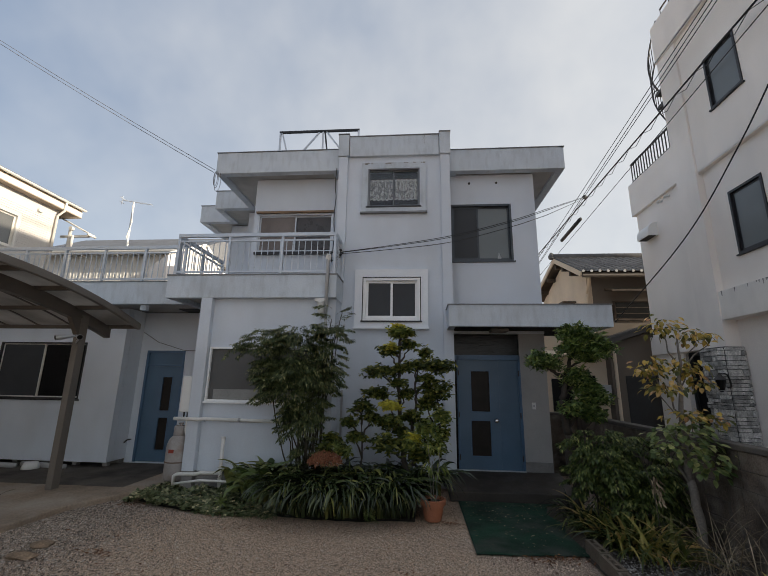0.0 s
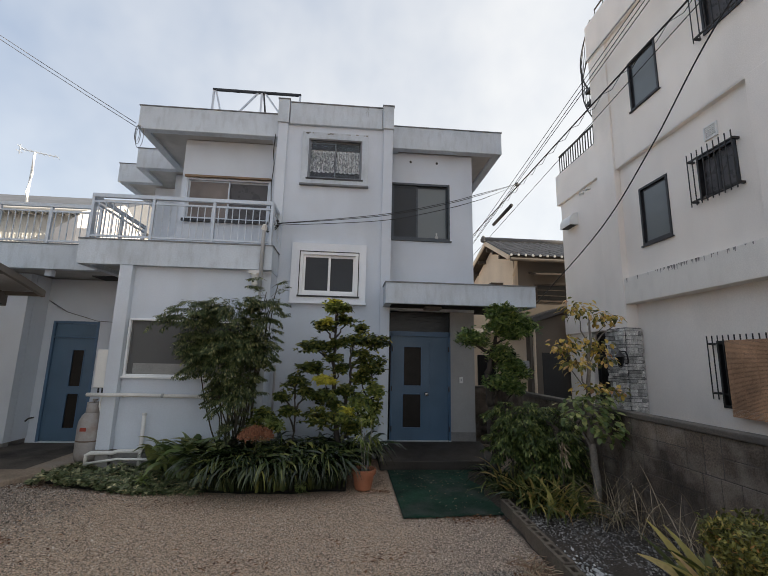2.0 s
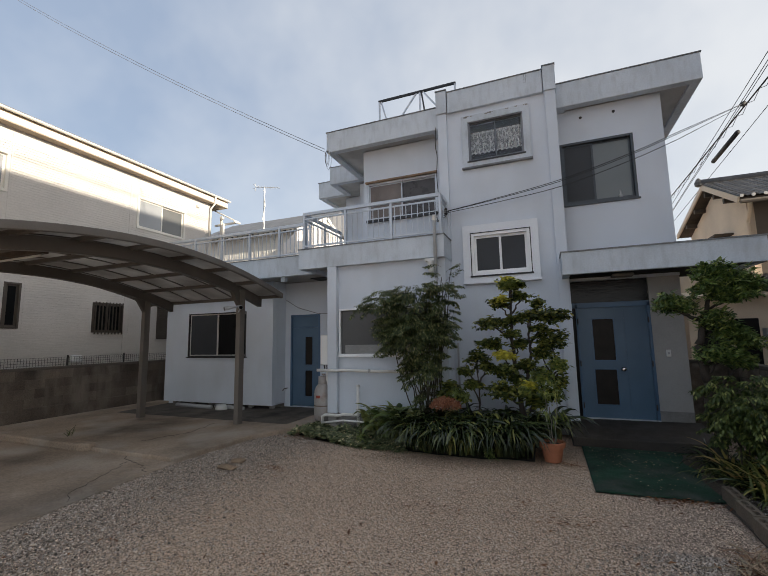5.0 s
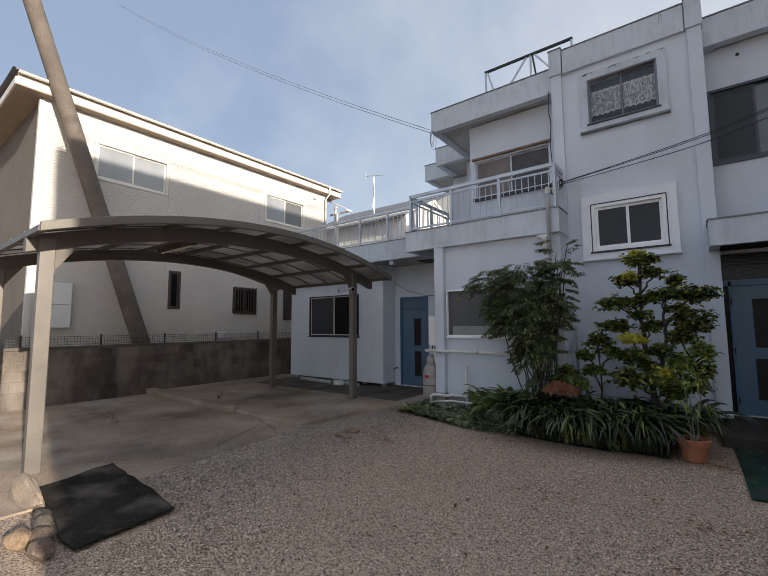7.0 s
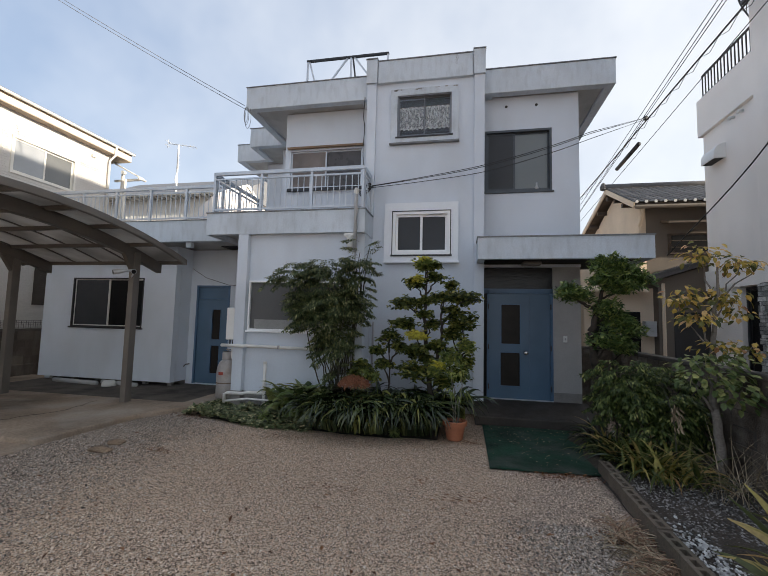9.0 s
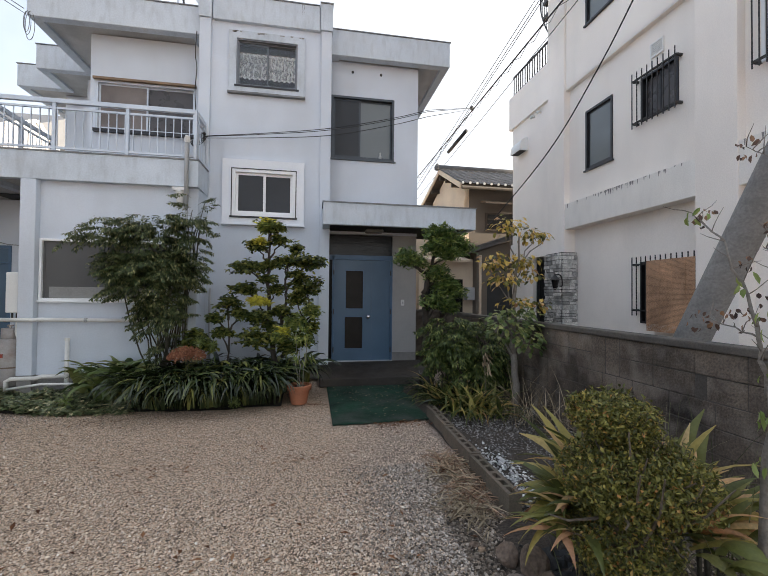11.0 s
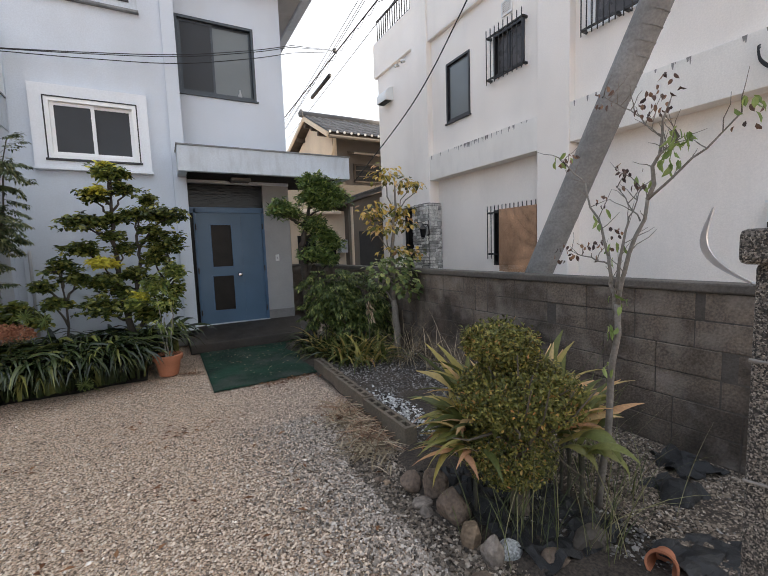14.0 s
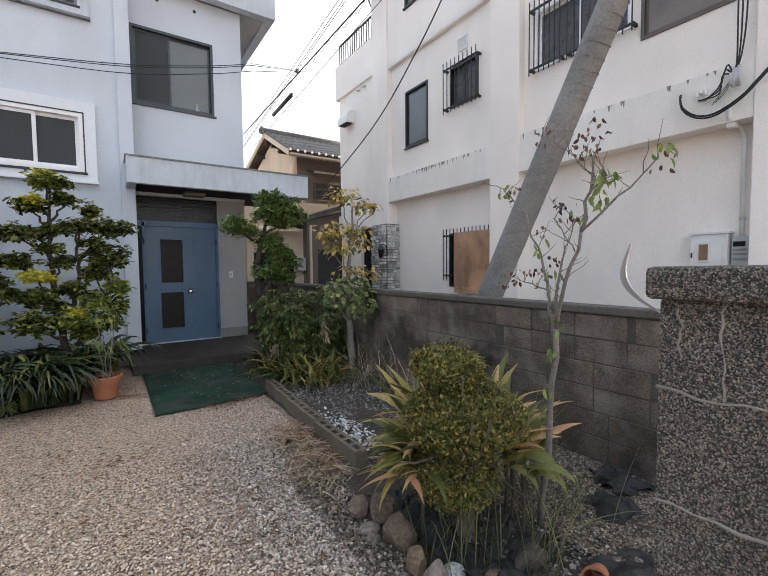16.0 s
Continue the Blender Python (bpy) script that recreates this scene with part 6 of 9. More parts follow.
# gate pillar of washed pebbles
def speckle_material():
    m = bpy.data.materials.new("washed_pebble_render")
    m.use_nodes = True
    n, l = m.node_tree.nodes, m.node_tree.links
    b = n["Principled BSDF"]
    co = n.new("ShaderNodeTexCoord").outputs["Object"]
    v = n.new("ShaderNodeTexVoronoi"); v.inputs["Scale"].default_value = 300
    l.new(co, v.inputs["Vector"])
    sep = n.new("ShaderNodeSeparateColor"); l.new(v.outputs["Color"], sep.inputs[0])
    r = n.new("ShaderNodeValToRGB")
    e = r.color_ramp.elements
    e[0].position, e[0].color = 0.0, (0.022, 0.02, 0.018, 1)
    e[1].position, e[1].color = 1.0, (0.40, 0.36, 0.31, 1)
    for q, c in ((0.35, (0.05, 0.045, 0.04, 1)), (0.55, (0.13, 0.115, 0.10, 1)), (0.85, (0.24, 0.21, 0.18, 1))):
        e.new(q).color = c
    l.new(sep.outputs[0], r.inputs[0])
    t = n.new("ShaderNodeTexNoise"); t.inputs["Scale"].default_value, t.inputs["Detail"].default_value = 3.0, 6
    l.new(co, t.inputs["Vector"])
    mr = n.new("ShaderNodeMapRange"); mr.inputs[3].default_value, mr.inputs[4].default_value = 0.6, 1.4
    l.new(t.outputs["Fac"], mr.inputs[0])
    x = n.new("ShaderNodeMix"); x.data_type, x.blend_type = "RGBA", "MULTIPLY"; x.inputs[0].default_value = 1
    l.new(r.outputs[0], x.inputs[6]); l.new(mr.outputs[0], x.inputs[7]); l.new(x.outputs[2], b.inputs["Base Color"])
    b.inputs["Roughness"].default_value = 0.8
    bp = n.new("ShaderNodeBump"); bp.invert = True
    bp.inputs["Strength"].default_value, bp.inputs["Distance"].default_value = 0.9, 0.006
    l.new(v.outputs["Distance"], bp.inputs["Height"]); l.new(bp.outputs[0], b.inputs["Normal"])
    return m


M["granite"] = speckle_material()
gp = thing("gate_pillar", "dark washed-pebble gate pillar with pale mortar cracks", "pillar", (2.2, 0.5, 0))
part("shaft", Geo().box(1.95, 2.45, -0.25, 0.725, -0.05, 1.47), M["granite"], gp, bevel=0.01)
part("cap", Geo().box(1.915, 2.48, -0.28, 0.745, 1.47, 1.545), M["granite"], gp, bevel=0.014)
rng = random.Random(2)
for z in (1.255, 0.985, 0.71, 0.44, 0.17):
    pts = [(1.949, 0.725 - 0.975 * i / 24, z + rng.uniform(-0.006, 0.006)) for i in range(25)]
    part("mortar_joint", Geo().tube(pts, [rng.uniform(0.002, 0.0055) for _ in pts], 6), M["grout"], gp)
for y0, za, zb in ((0.60, 1.255, 1.47), (0.68, 1.33, 1.45), (0.42, 0.985, 1.1)):
    n = 9
    pts = [(1.949, y0 + rng.uniform(-0.008, 0.008), za + (zb - za) * i / n) for i in range(n + 1)]
    part("crack", Geo().tube(pts, [rng.uniform(0.001, 0.003) for _ in pts], 6), M["grout"], gp)


# ---- overhead cables ----
def cable(a, b, sag, r=0.008, label="black overhead cable", n=18):
    A, B = Vector(a), Vector(b)
    pts = [A.lerp(B, i / n) - Vector((0, 0, sag * 4 * (i / n) * (1 - i / n))) for i in range(n + 1)]
    return solo("overhead_cable", Geo().tube(pts, r, 6), M["cable"], label, "cable", "overhead cables", smooth=True)


def lines(near, far, r, label):
    """An overhead line that runs on past its two ends."""
    a, b = Vector(near), Vector(far)
    d = b - a
    return cable(a - d * 1.1, b + d * 0.1, 0.0, r, label, 6)


svc = [(-0.95, 7.56, 4.28), (0.16, 7.53, 4.40), (1.28, 7.56, 4.58), (2.45, 7.75, 4.945), (3.2, 7.98, 5.27), (6.6, 14.05, 8.42)]
for dz in (0.03, 0.0, -0.10):
    pts = [(x, y, z + dz * min(1.0, 0.25 + 0.4 * i) * (1 if i < 5 else 0.4)) for i, (x, y, z) in enumerate(svc)]
    solo("overhead_cable", Geo().tube(curve(pts[:5], 6) + [Vector(pts[5])], 0.006, 6), M["cable"], "black service cable strung to the house", "cable", "overhead cables", smooth=True)
ins = thing("cable_bracket", "iron bracket with dark insulators on the tower edge", "cable fitting", (-0.97, 7.58, 4.28))
part("arm", Geo().bar((-0.98, 7.66, 4.30), (-0.95, 7.50, 4.29), 0.03, 0.03), M["iron"], ins)
for dz in (0.03, -0.06):
    part("insulator", Geo().tube([(-0.95, 7.55, 4.29 + dz), (-0.91, 7.545, 4.295 + dz), (-0.88, 7.54, 4.30 + dz)], [0.028, 0.034, 0.016], 10), M["iron"], ins, smooth=True)
for k in range(3):
    pts = [(-0.90 + 0.03 * k, 7.54, 4.29), (-0.96, 7.50, 4.18 - 0.03 * k), (-1.04 - 0.02 * k, 7.48, 4.10), (-1.02, 7.30, 4.02 + 0.04 * k), (-1.0, 7.02, 4.04)]
    solo("cable_loop", Geo().tube(curve(pts), 0.006, 6), M["cable"], "slack black service cable by the balcony", "cable", "slack cable loops", smooth=True)
for dz, sag in ((0.0, 0.35), (-0.07, 0.37)):
    ob = cable((-3.80, 7.75, 6.27 + dz), (-20.93, 6.82, 17.71 + dz), sag, 0.006, "thin grey cable from the roof eave")
    ob.data.materials[0] = M["grey_cable"]
for k, (dx, w, h) in enumerate(((0.0, 0.05, 0.20), (0.03, 0.07, 0.24), (-0.03, 0.045, 0.17))):
    loop = [(-3.72 + dx - w * math.sin(a), 7.72 + 0.01 * k, 6.22 - h + h * math.cos(a)) for a in [math.pi * 2 * i / 22 for i in range(21)]]
    solo("cable_loop", Geo().tube(loop, 0.005, 6), M["grey_cable"], "loop of slack cable under the eave", "cable", "slack cable loops", smooth=True)
heavy = [(5.9, 2.6, 8.0), (6.2, 5.18, 7.26), (6.5, 7.2, 6.20), (6.45, 9.0, 5.0), (6.1, 11.8, 3.57)]
solo("overhead_cable", Geo().tube(curve(heavy), 0.014, 6), M["cable"], "heavy black cable sagging past the cream building", "cable", "overhead cables", smooth=True)
for z0, z1 in ((9.03, 7.7), (8.84, 7.42), (8.73, 7.37), (7.74, 6.9)):
    lines((6.6, 12.0, z0), (6.6, 22.0, z1), 0.010, "thin overhead line running back between the buildings")
lines((6.6, 12.0, 8.37), (6.6, 22.0, 8.10), 0.022, "thick bundled overhead line")
zig = [(6.6, 3.0 + i * 0.36, 8.613 + -0.0097 * i + (-0.16 if i % 2 else -0.02)) for i in range(54)]
solo("hanger_wire", Geo().tube(zig, 0.008, 5), M["cable"], "zigzag hanger wire below the cable bundle", "cable", "overhead cables")
solo("line_splice", Geo().tube([(6.52, 13.95, 8.36), (6.6, 14.05, 8.42), (6.66, 14.2, 8.46)], [0.04, 0.08, 0.04], 10), M["cable"], "black splice case on the cable bundle", "cable fitting", smooth=True)
solo("line_sleeve", Geo().tube([(6.6, 14.6, 7.81), (6.6, 16.6, 7.70)], 0.07, 10), M["cable"], "black insulating sleeve on a line", "cable fitting", smooth=True)


# ---- plants ----
def leaf_mat(name, colours, rough=0.45, through_light=0.25, spec=0.4):
    """Leaves: each takes its tone from a ramp of (position, colour), with a little light passing through."""
    m = bpy.data.materials.new(name)
    m.use_nodes = True
    n, l = m.node_tree.nodes, m.node_tree.links
    b = n["Principled BSDF"]
    r = n.new("ShaderNodeValToRGB")
    els = r.color_ramp.elements
    els[0].position, els[0].color = colours[0][0], (*colours[0][1], 1)
    els[1].position, els[1].color = colours[-1][0], (*colours[-1][1], 1)
    for p, c in colours[1:-1]:
        els.new(p).color = (*c, 1)
    pick = n.new("ShaderNodeMath"); pick.operation = "ADD"
    l.new(n.new("ShaderNodeNewGeometry").outputs["Random Per Island"], pick.inputs[0])
    l.new(n.new("ShaderNodeObjectInfo").outputs["Random"], pick.inputs[1])
    wrap = n.new("ShaderNodeMath"); wrap.operation = "FRACT"
    l.new(pick.outputs[0], wrap.inputs[0]); l.new(wrap.outputs[0], r.inputs[0])
    t = n.new("ShaderNodeTexNoise"); t.inputs["Scale"].default_value = 25
    l.new(n.new("ShaderNodeTexCoord").outputs["Object"], t.inputs["Vector"])
    mr = n.new("ShaderNodeMapRange"); mr.inputs[3].default_value, mr.inputs[4].default_value = 0.65, 1.35
    l.new(t.outputs["Fac"], mr.inputs[0])
    x = n.new("ShaderNodeMix"); x.data_type, x.blend_type = "RGBA", "MULTIPLY"; x.inputs[0].default_value = 1
    l.new(r.outputs[0], x.inputs[6]); l.new(mr.outputs[0], x.inputs[7])
    l.new(x.outputs[2], b.inputs["Base Color"])
    b.inputs["Roughness"].default_value, b.inputs["Specular IOR Level"].default_value = rough, spec
    tr = n.new("ShaderNodeBsdfTranslucent"); l.new(x.outputs[2], tr.inputs[0])
    mix = n.new("ShaderNodeMixShader"); mix.inputs[0].default_value = through_light
    l.new(b.outputs[0], mix.inputs[1]); l.new(tr.outputs[0], mix.inputs[2]); l.new(mix.outputs[0], n["Material Output"].inputs[0])
    return m


L = dict(
    nandina=leaf_mat("nandina_leaf", [(0.0, (0.025, 0.042, 0.015)), (0.5, (0.075, 0.105, 0.040)), (0.85, (0.188, 0.210, 0.085)), (1.0, (0.400, 0.378, 0.180))], 0.4, 0.25),
    lime=leaf_mat("pale_green_leaf", [(0.0, (0.05, 0.085, 0.022)), (0.45, (0.16, 0.21, 0.05)), (0.85, (0.34, 0.37, 0.09)), (1.0, (0.50, 0.48, 0.14))], 0.3, 0.3),
    holly=leaf_mat("evergreen_leaf", [(0.0, (0.025, 0.040, 0.012)), (0.45, (0.076, 0.099, 0.025)), (0.8, (0.179, 0.198, 0.046)), (1.0, (0.386, 0.352, 0.083))], 0.25, 0.25, 0.55),
    yellow=leaf_mat("yellowed_leaf", [(0.0, (0.26, 0.25, 0.04)), (0.4, (0.62, 0.56, 0.075)), (1.0, (0.82, 0.74, 0.13))], 0.45, 0.4),
    strap=leaf_mat("dark_strap_leaf", [(0.0, (0.012, 0.020, 0.009)), (0.55, (0.034, 0.050, 0.019)), (0.88, (0.078, 0.098, 0.036)), (1.0, (0.240, 0.240, 0.067))], 0.25, 0.12, 0.6),
    broad=leaf_mat("broad_green_leaf", [(0.0, (0.060, 0.099, 0.031)), (0.6, (0.170, 0.217, 0.073)), (1.0, (0.374, 0.377, 0.140))], 0.38, 0.2),
    ivy=leaf_mat("ivy_leaf", [(0.0, (0.048, 0.069, 0.032)), (0.5, (0.151, 0.186, 0.084)), (0.85, (0.322, 0.324, 0.183)), (1.0, (0.794, 0.680, 0.421))], 0.35, 0.15),
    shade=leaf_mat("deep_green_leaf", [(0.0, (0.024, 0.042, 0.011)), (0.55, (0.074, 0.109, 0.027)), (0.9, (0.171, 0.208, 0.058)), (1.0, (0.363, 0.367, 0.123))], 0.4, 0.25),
    podo=leaf_mat("pine_green_leaf", [(0.0, (0.030, 0.060, 0.018)), (0.5, (0.108, 0.180, 0.050)), (0.85, (0.228, 0.300, 0.081)), (1.0, (0.408, 0.440, 0.135))], 0.32, 0.28, 0.5),
    autumn=leaf_mat("autumn_leaf", [(0.0, (0.053, 0.065, 0.019)), (0.3, (0.180, 0.167, 0.034)), (0.55, (0.509, 0.363, 0.068)), (0.85, (0.700, 0.484, 0.136)), (0.95, (0.742, 0.493, 0.238)), (1.0, (0.318, 0.140, 0.060))], 0.4, 0.3),
    boxwood=leaf_mat("clipped_bush_leaf", [(0.0, (0.045, 0.051, 0.014)), (0.4, (0.135, 0.139, 0.032)), (0.8, (0.259, 0.237, 0.057)), (0.93, (0.407, 0.329, 0.085)), (1.0, (0.519, 0.237, 0.085))], 0.4, 0.25),
    rhodea=leaf_mat("yellowing_broad_leaf", [(0.0, (0.065, 0.083, 0.025)), (0.35, (0.162, 0.167, 0.044)), (0.6, (0.389, 0.314, 0.088)), (0.8, (0.626, 0.431, 0.206)), (0.93, (0.605, 0.333, 0.167)), (1.0, (0.324, 0.147, 0.078))], 0.4, 0.28),
    broad_fresh=leaf_mat("fresh_broad_leaf", [(0.0, (0.09, 0.12, 0.035)), (0.7, (0.18, 0.20, 0.06)), (1.0, (0.34, 0.30, 0.11))], 0.4, 0.3),
    dry=leaf_mat("dry_straw", [(0.0, (0.12, 0.085, 0.055)), (0.6, (0.33, 0.26, 0.17)), (1.0, (0.52, 0.43, 0.31))], 0.8, 0.15, 0.2),
    tan=leaf_mat("tan_dead_grass", [(0.0, (0.13, 0.075, 0.05)), (0.6, (0.36, 0.225, 0.145)), (1.0, (0.62, 0.45, 0.31))], 0.8, 0.2, 0.2),
    brown=leaf_mat("dead_brown_leaf", [(0.0, (0.09, 0.04, 0.022)), (0.6, (0.24, 0.11, 0.055)), (1.0, (0.36, 0.19, 0.10))], 0.8, 0.15, 0.2),
    withered=leaf_mat("withered_grey_brown_leaf", [(0.0, (0.05, 0.032, 0.028)), (0.6, (0.15, 0.095, 0.075)), (1.0, (0.30, 0.17, 0.10))], 0.8, 0.15, 0.2),
    fresh=leaf_mat("fresh_green_leaf", [(0.0, (0.13, 0.20, 0.05)), (1.0, (0.30, 0.36, 0.11))], 0.45, 0.35),
    rust=leaf_mat("rusty_flower", [(0.0, (0.17, 0.065, 0.04)), (0.6, (0.34, 0.14, 0.08)), (1.0, (0.46, 0.25, 0.15))], 0.8, 0.1, 0.2),
    iris=leaf_mat("yellowing_strap_leaf", [(0.0, (0.048, 0.073, 0.022)), (0.45, (0.137, 0.159, 0.041)), (0.7, (0.359, 0.300, 0.082)), (0.88, (0.591, 0.435, 0.162)), (1.0, (0.380, 0.213, 0.089))], 0.45, 0.25),
    grass=leaf_mat("thin_grass", [(0.0, (0.05, 0.07, 0.03)), (0.6, (0.14, 0.15, 0.06)), (1.0, (0.36, 0.32, 0.18))], 0.6, 0.2),
)
M["bark"] = mat("grey_brown_bark", (0.13, 0.105, 0.08), 0.9, 0.25, 6, 60, 0.25, 0.8, 50)
M["bark_pale"] = mat("pale_grey_bark", (0.27, 0.25, 0.22), 0.85, 0.2, 6, 60, 0.15, 0.5, 60)
M["bark_mid"] = mat("brown_grey_bark", (0.20, 0.175, 0.15), 0.85, 0.2, 6, 60, 0.2, 0.5, 60)
M["bark_dark"] = mat("dark_brown_bark", (0.05, 0.04, 0.032), 0.9, 0.25, 6, 60, 0.25, 0.8, 50)
M["cane"] = mat("nandina_cane", (0.06, 0.055, 0.04), 0.8, 0.25, 8, 60, 0.2, 0.4, 50)


def add_leaf(g, at, d, up, ln, w, fold=0.25, droop=0.0):
    """One pointed leaf of six corners, folded along its midrib."""
    d = d.normalized()
    s = d.cross(up)
    s = s.normalized() if s.length > 1e-4 else Vector((1, 0, 0))
    n = s.cross(d)
    a, b, c = at, at + d * ln * 0.5 - n * droop * ln * 0.25, at + d * ln - n * droop * ln
    e = n * fold * w
    k = len(g.v)
    g.v += [tuple(a), tuple(at + d * ln * 0.42 + s * w / 2 + e - n * droop * ln * 0.2), tuple(b), tuple(at + d * ln * 0.42 - s * w / 2 + e - n * droop * ln * 0.2), tuple(c)]
    g.f += [(k, k + 1, k + 2), (k, k + 2, k + 3), (k + 1, k + 4, k + 2), (k + 2, k + 4, k + 3)]


def oval_leaf(g, at, d, up, ln, w, fold=0.15, droop=0.2):
    """One rounded leaf of two cross-sections and a short tip, folded along its midrib."""
    d = d.normalized()
    s = d.cross(up)
    s = s.normalized() if s.length > 1e-4 else Vector((1, 0, 0))
    n = s.cross(d)
    k = len(g.v)
    g.v.append(tuple(at))
    for t, q in ((0.28, 0.42), (0.66, 0.46)):
        p = at + d * ln * t - n * droop * ln * t * t
        g.v += [tuple(p + s * w * q + n * fold * w), tuple(p), tuple(p - s * w * q + n * fold * w)]
    g.v.append(tuple(at + d * ln - n * droop * ln))
    g.f += [(k, k + 1, k + 2), (k, k + 2, k + 3), (k + 1, k + 4, k + 5, k + 2), (k + 2, k + 5, k + 6, k + 3), (k + 4, k + 7, k + 5), (k + 5, k + 7, k + 6)]


def rvec(r):
    while True:
        v = Vector((r.uniform(-1, 1), r.uniform(-1, 1), r.uniform(-1, 1)))
        if 0.05 < v.length < 1:
            return v.normalized()


def cloud(g, r, c, rad, n, ln, w, inner=0.55, out=0.6, droop=0.1, jag=0.25, rise=0.0):
    """n leaves through the outer part of a lumpy ellipsoid."""
    c = Vector(c)
    for _ in range(n):
        v = rvec(r)
        lump = 1 + jag * noise.noise(v * 2.3 + c * 3.1)
        k = r.uniform(inner, 1.0) ** 0.7 * lump
        p = c + Vector((v.x * rad[0] * k, v.y * rad[1] * k, v.z * rad[2] * k))
        d = (v * out + rvec(r) * 0.8 + Vector((0, 0, rise)))
        s = r.uniform(0.65, 1.2)
        add_leaf(g, p, d, Vector((0, 0, 1)) + rvec(r) * 0.5, ln * s, w * s, 0.2, droop)


def strap(g, at, yaw, ln, w, lift, bend, n=6, taper=0.9, twist=0.0, late=1.0):
    """A long leaf that rises at lift and arches over by bend."""
    p, el = Vector(at), lift
    side = Vector((-math.sin(yaw), math.cos(yaw), 0))
    k = len(g.v)
    for i in range(n + 1):
        t = i / n
        ww = w * (0.55 + 0.9 * t if t < 0.5 else 1.0 * (1 - (t - 0.5) * 2 * taper))
        d = Vector((math.cos(yaw) * math.cos(el), math.sin(yaw) * math.cos(el), math.sin(el)))
        nn = side.cross(d)
        s = side * math.cos(twist * t) + nn * math.sin(twist * t)
        g.v += [tuple(p + s * ww / 2 + nn * 0.12 * ww), tuple(p - nn * 0.06 * ww), tuple(p - s * ww / 2 + nn * 0.12 * ww)]
        p = p + d * ln / n
        el = lift - bend * ((i + 1) / n) ** late
    for i in range(n):
        a = k + 3 * i
        g.f += [(a, a + 1, a + 4, a + 3), (a + 1, a + 2, a + 5, a + 4)]


def limb(g, r, p, q, r0, r1, wob=0.05, n=6, sides=7):
    """A crooked, tapering branch; returns its points."""
    p, q = Vector(p), Vector(q)
    pts = [p.lerp(q, i / n) + (rvec(r) * wob * (q - p).length * 0.5 if 0 < i < n else Vector((0, 0, 0))) for i in range(n + 1)]
    g.tube(pts, [r0 + (r1 - r0) * i / n for i in range(n + 1)], sides)
    return pts


def feathered(g, wood, r, base, yaw, ln, lift, droop, leaf, pairs=6):
    """A compound leaf: an arching stalk with side stalks of paired leaflets."""
    d0 = Vector((math.cos(yaw), math.sin(yaw), 0))
    up = Vector((0, 0, 1))
    pts = []
    for k in range(7):
        t = k / 6
        pts.append(base + d0 * ln * t * math.cos(lift) + up * (math.sin(lift) * ln * t - droop * ln * t * t))
    wood.tube(pts, [0.0028 - 0.0003 * k for k in range(7)], 4, False)
    side = d0.cross(up)
    for k in range(1, pairs + 1):
        t = 0.2 + 0.8 * k / pairs
        i = min(5, int(t * 6))
        p = pts[i].lerp(pts[i + 1], t * 6 - i)
        along = (pts[i + 1] - pts[i]).normalized()
        for sgn in (-1, 1):
            w = (along * 0.75 + side * sgn * r.uniform(0.6, 1.1) + up * r.uniform(-0.35, 0.1)).normalized()
            sl = ln * 0.42 * (1.15 - 0.6 * t)
            for m in range(1, 4):
                q = p + w * sl * m / 3 - up * 0.12 * sl * (m / 3) ** 2
                for s2 in (-1, 1):
                    add_leaf(g, q, w * 0.6 + w.cross(up) * s2 * 0.8 + up * r.uniform(-0.6, 0.05) + rvec(r) * 0.2, up + rvec(r) * 0.25, leaf[0] * r.uniform(0.75, 1.2), leaf[1] * r.uniform(0.8, 1.2), 0.15, 0.2)
            add_leaf(g, p + w * sl, w + up * r.uniform(-0.5, 0.0), up + rvec(r) * 0.25, leaf[0] * r.uniform(0.9, 1.3), leaf[1], 0.15, 0.2)


# nandina against the wall
r = random.Random(11)
t = thing("nandina_shrub", "tall dark green nandina with thin canes and drooping feathery leaves", "shrub", (-1.2, 6.75, 0))
crown, stalks = Geo(), Geo()
for i in range(24):
    canes = Geo()
    b = Vector((-1.16 + r.gauss(0, 0.13), 6.72 + r.gauss(0, 0.09), 0))
    top = Vector((-1.40 + r.gauss(0, 0.32), 6.55 + r.gauss(0, 0.12), r.uniform(1.6, 2.6)))
    if i < 6:
        top = Vector((-0.80 + r.uniform(-0.12, 0.14), 6.68, r.uniform(2.5, 3.0)))
    limb(canes, r, b, top, 0.014, 0.006, 0.04, 6, 6)
    part("cane", canes, M["cane"], t, fix=False)
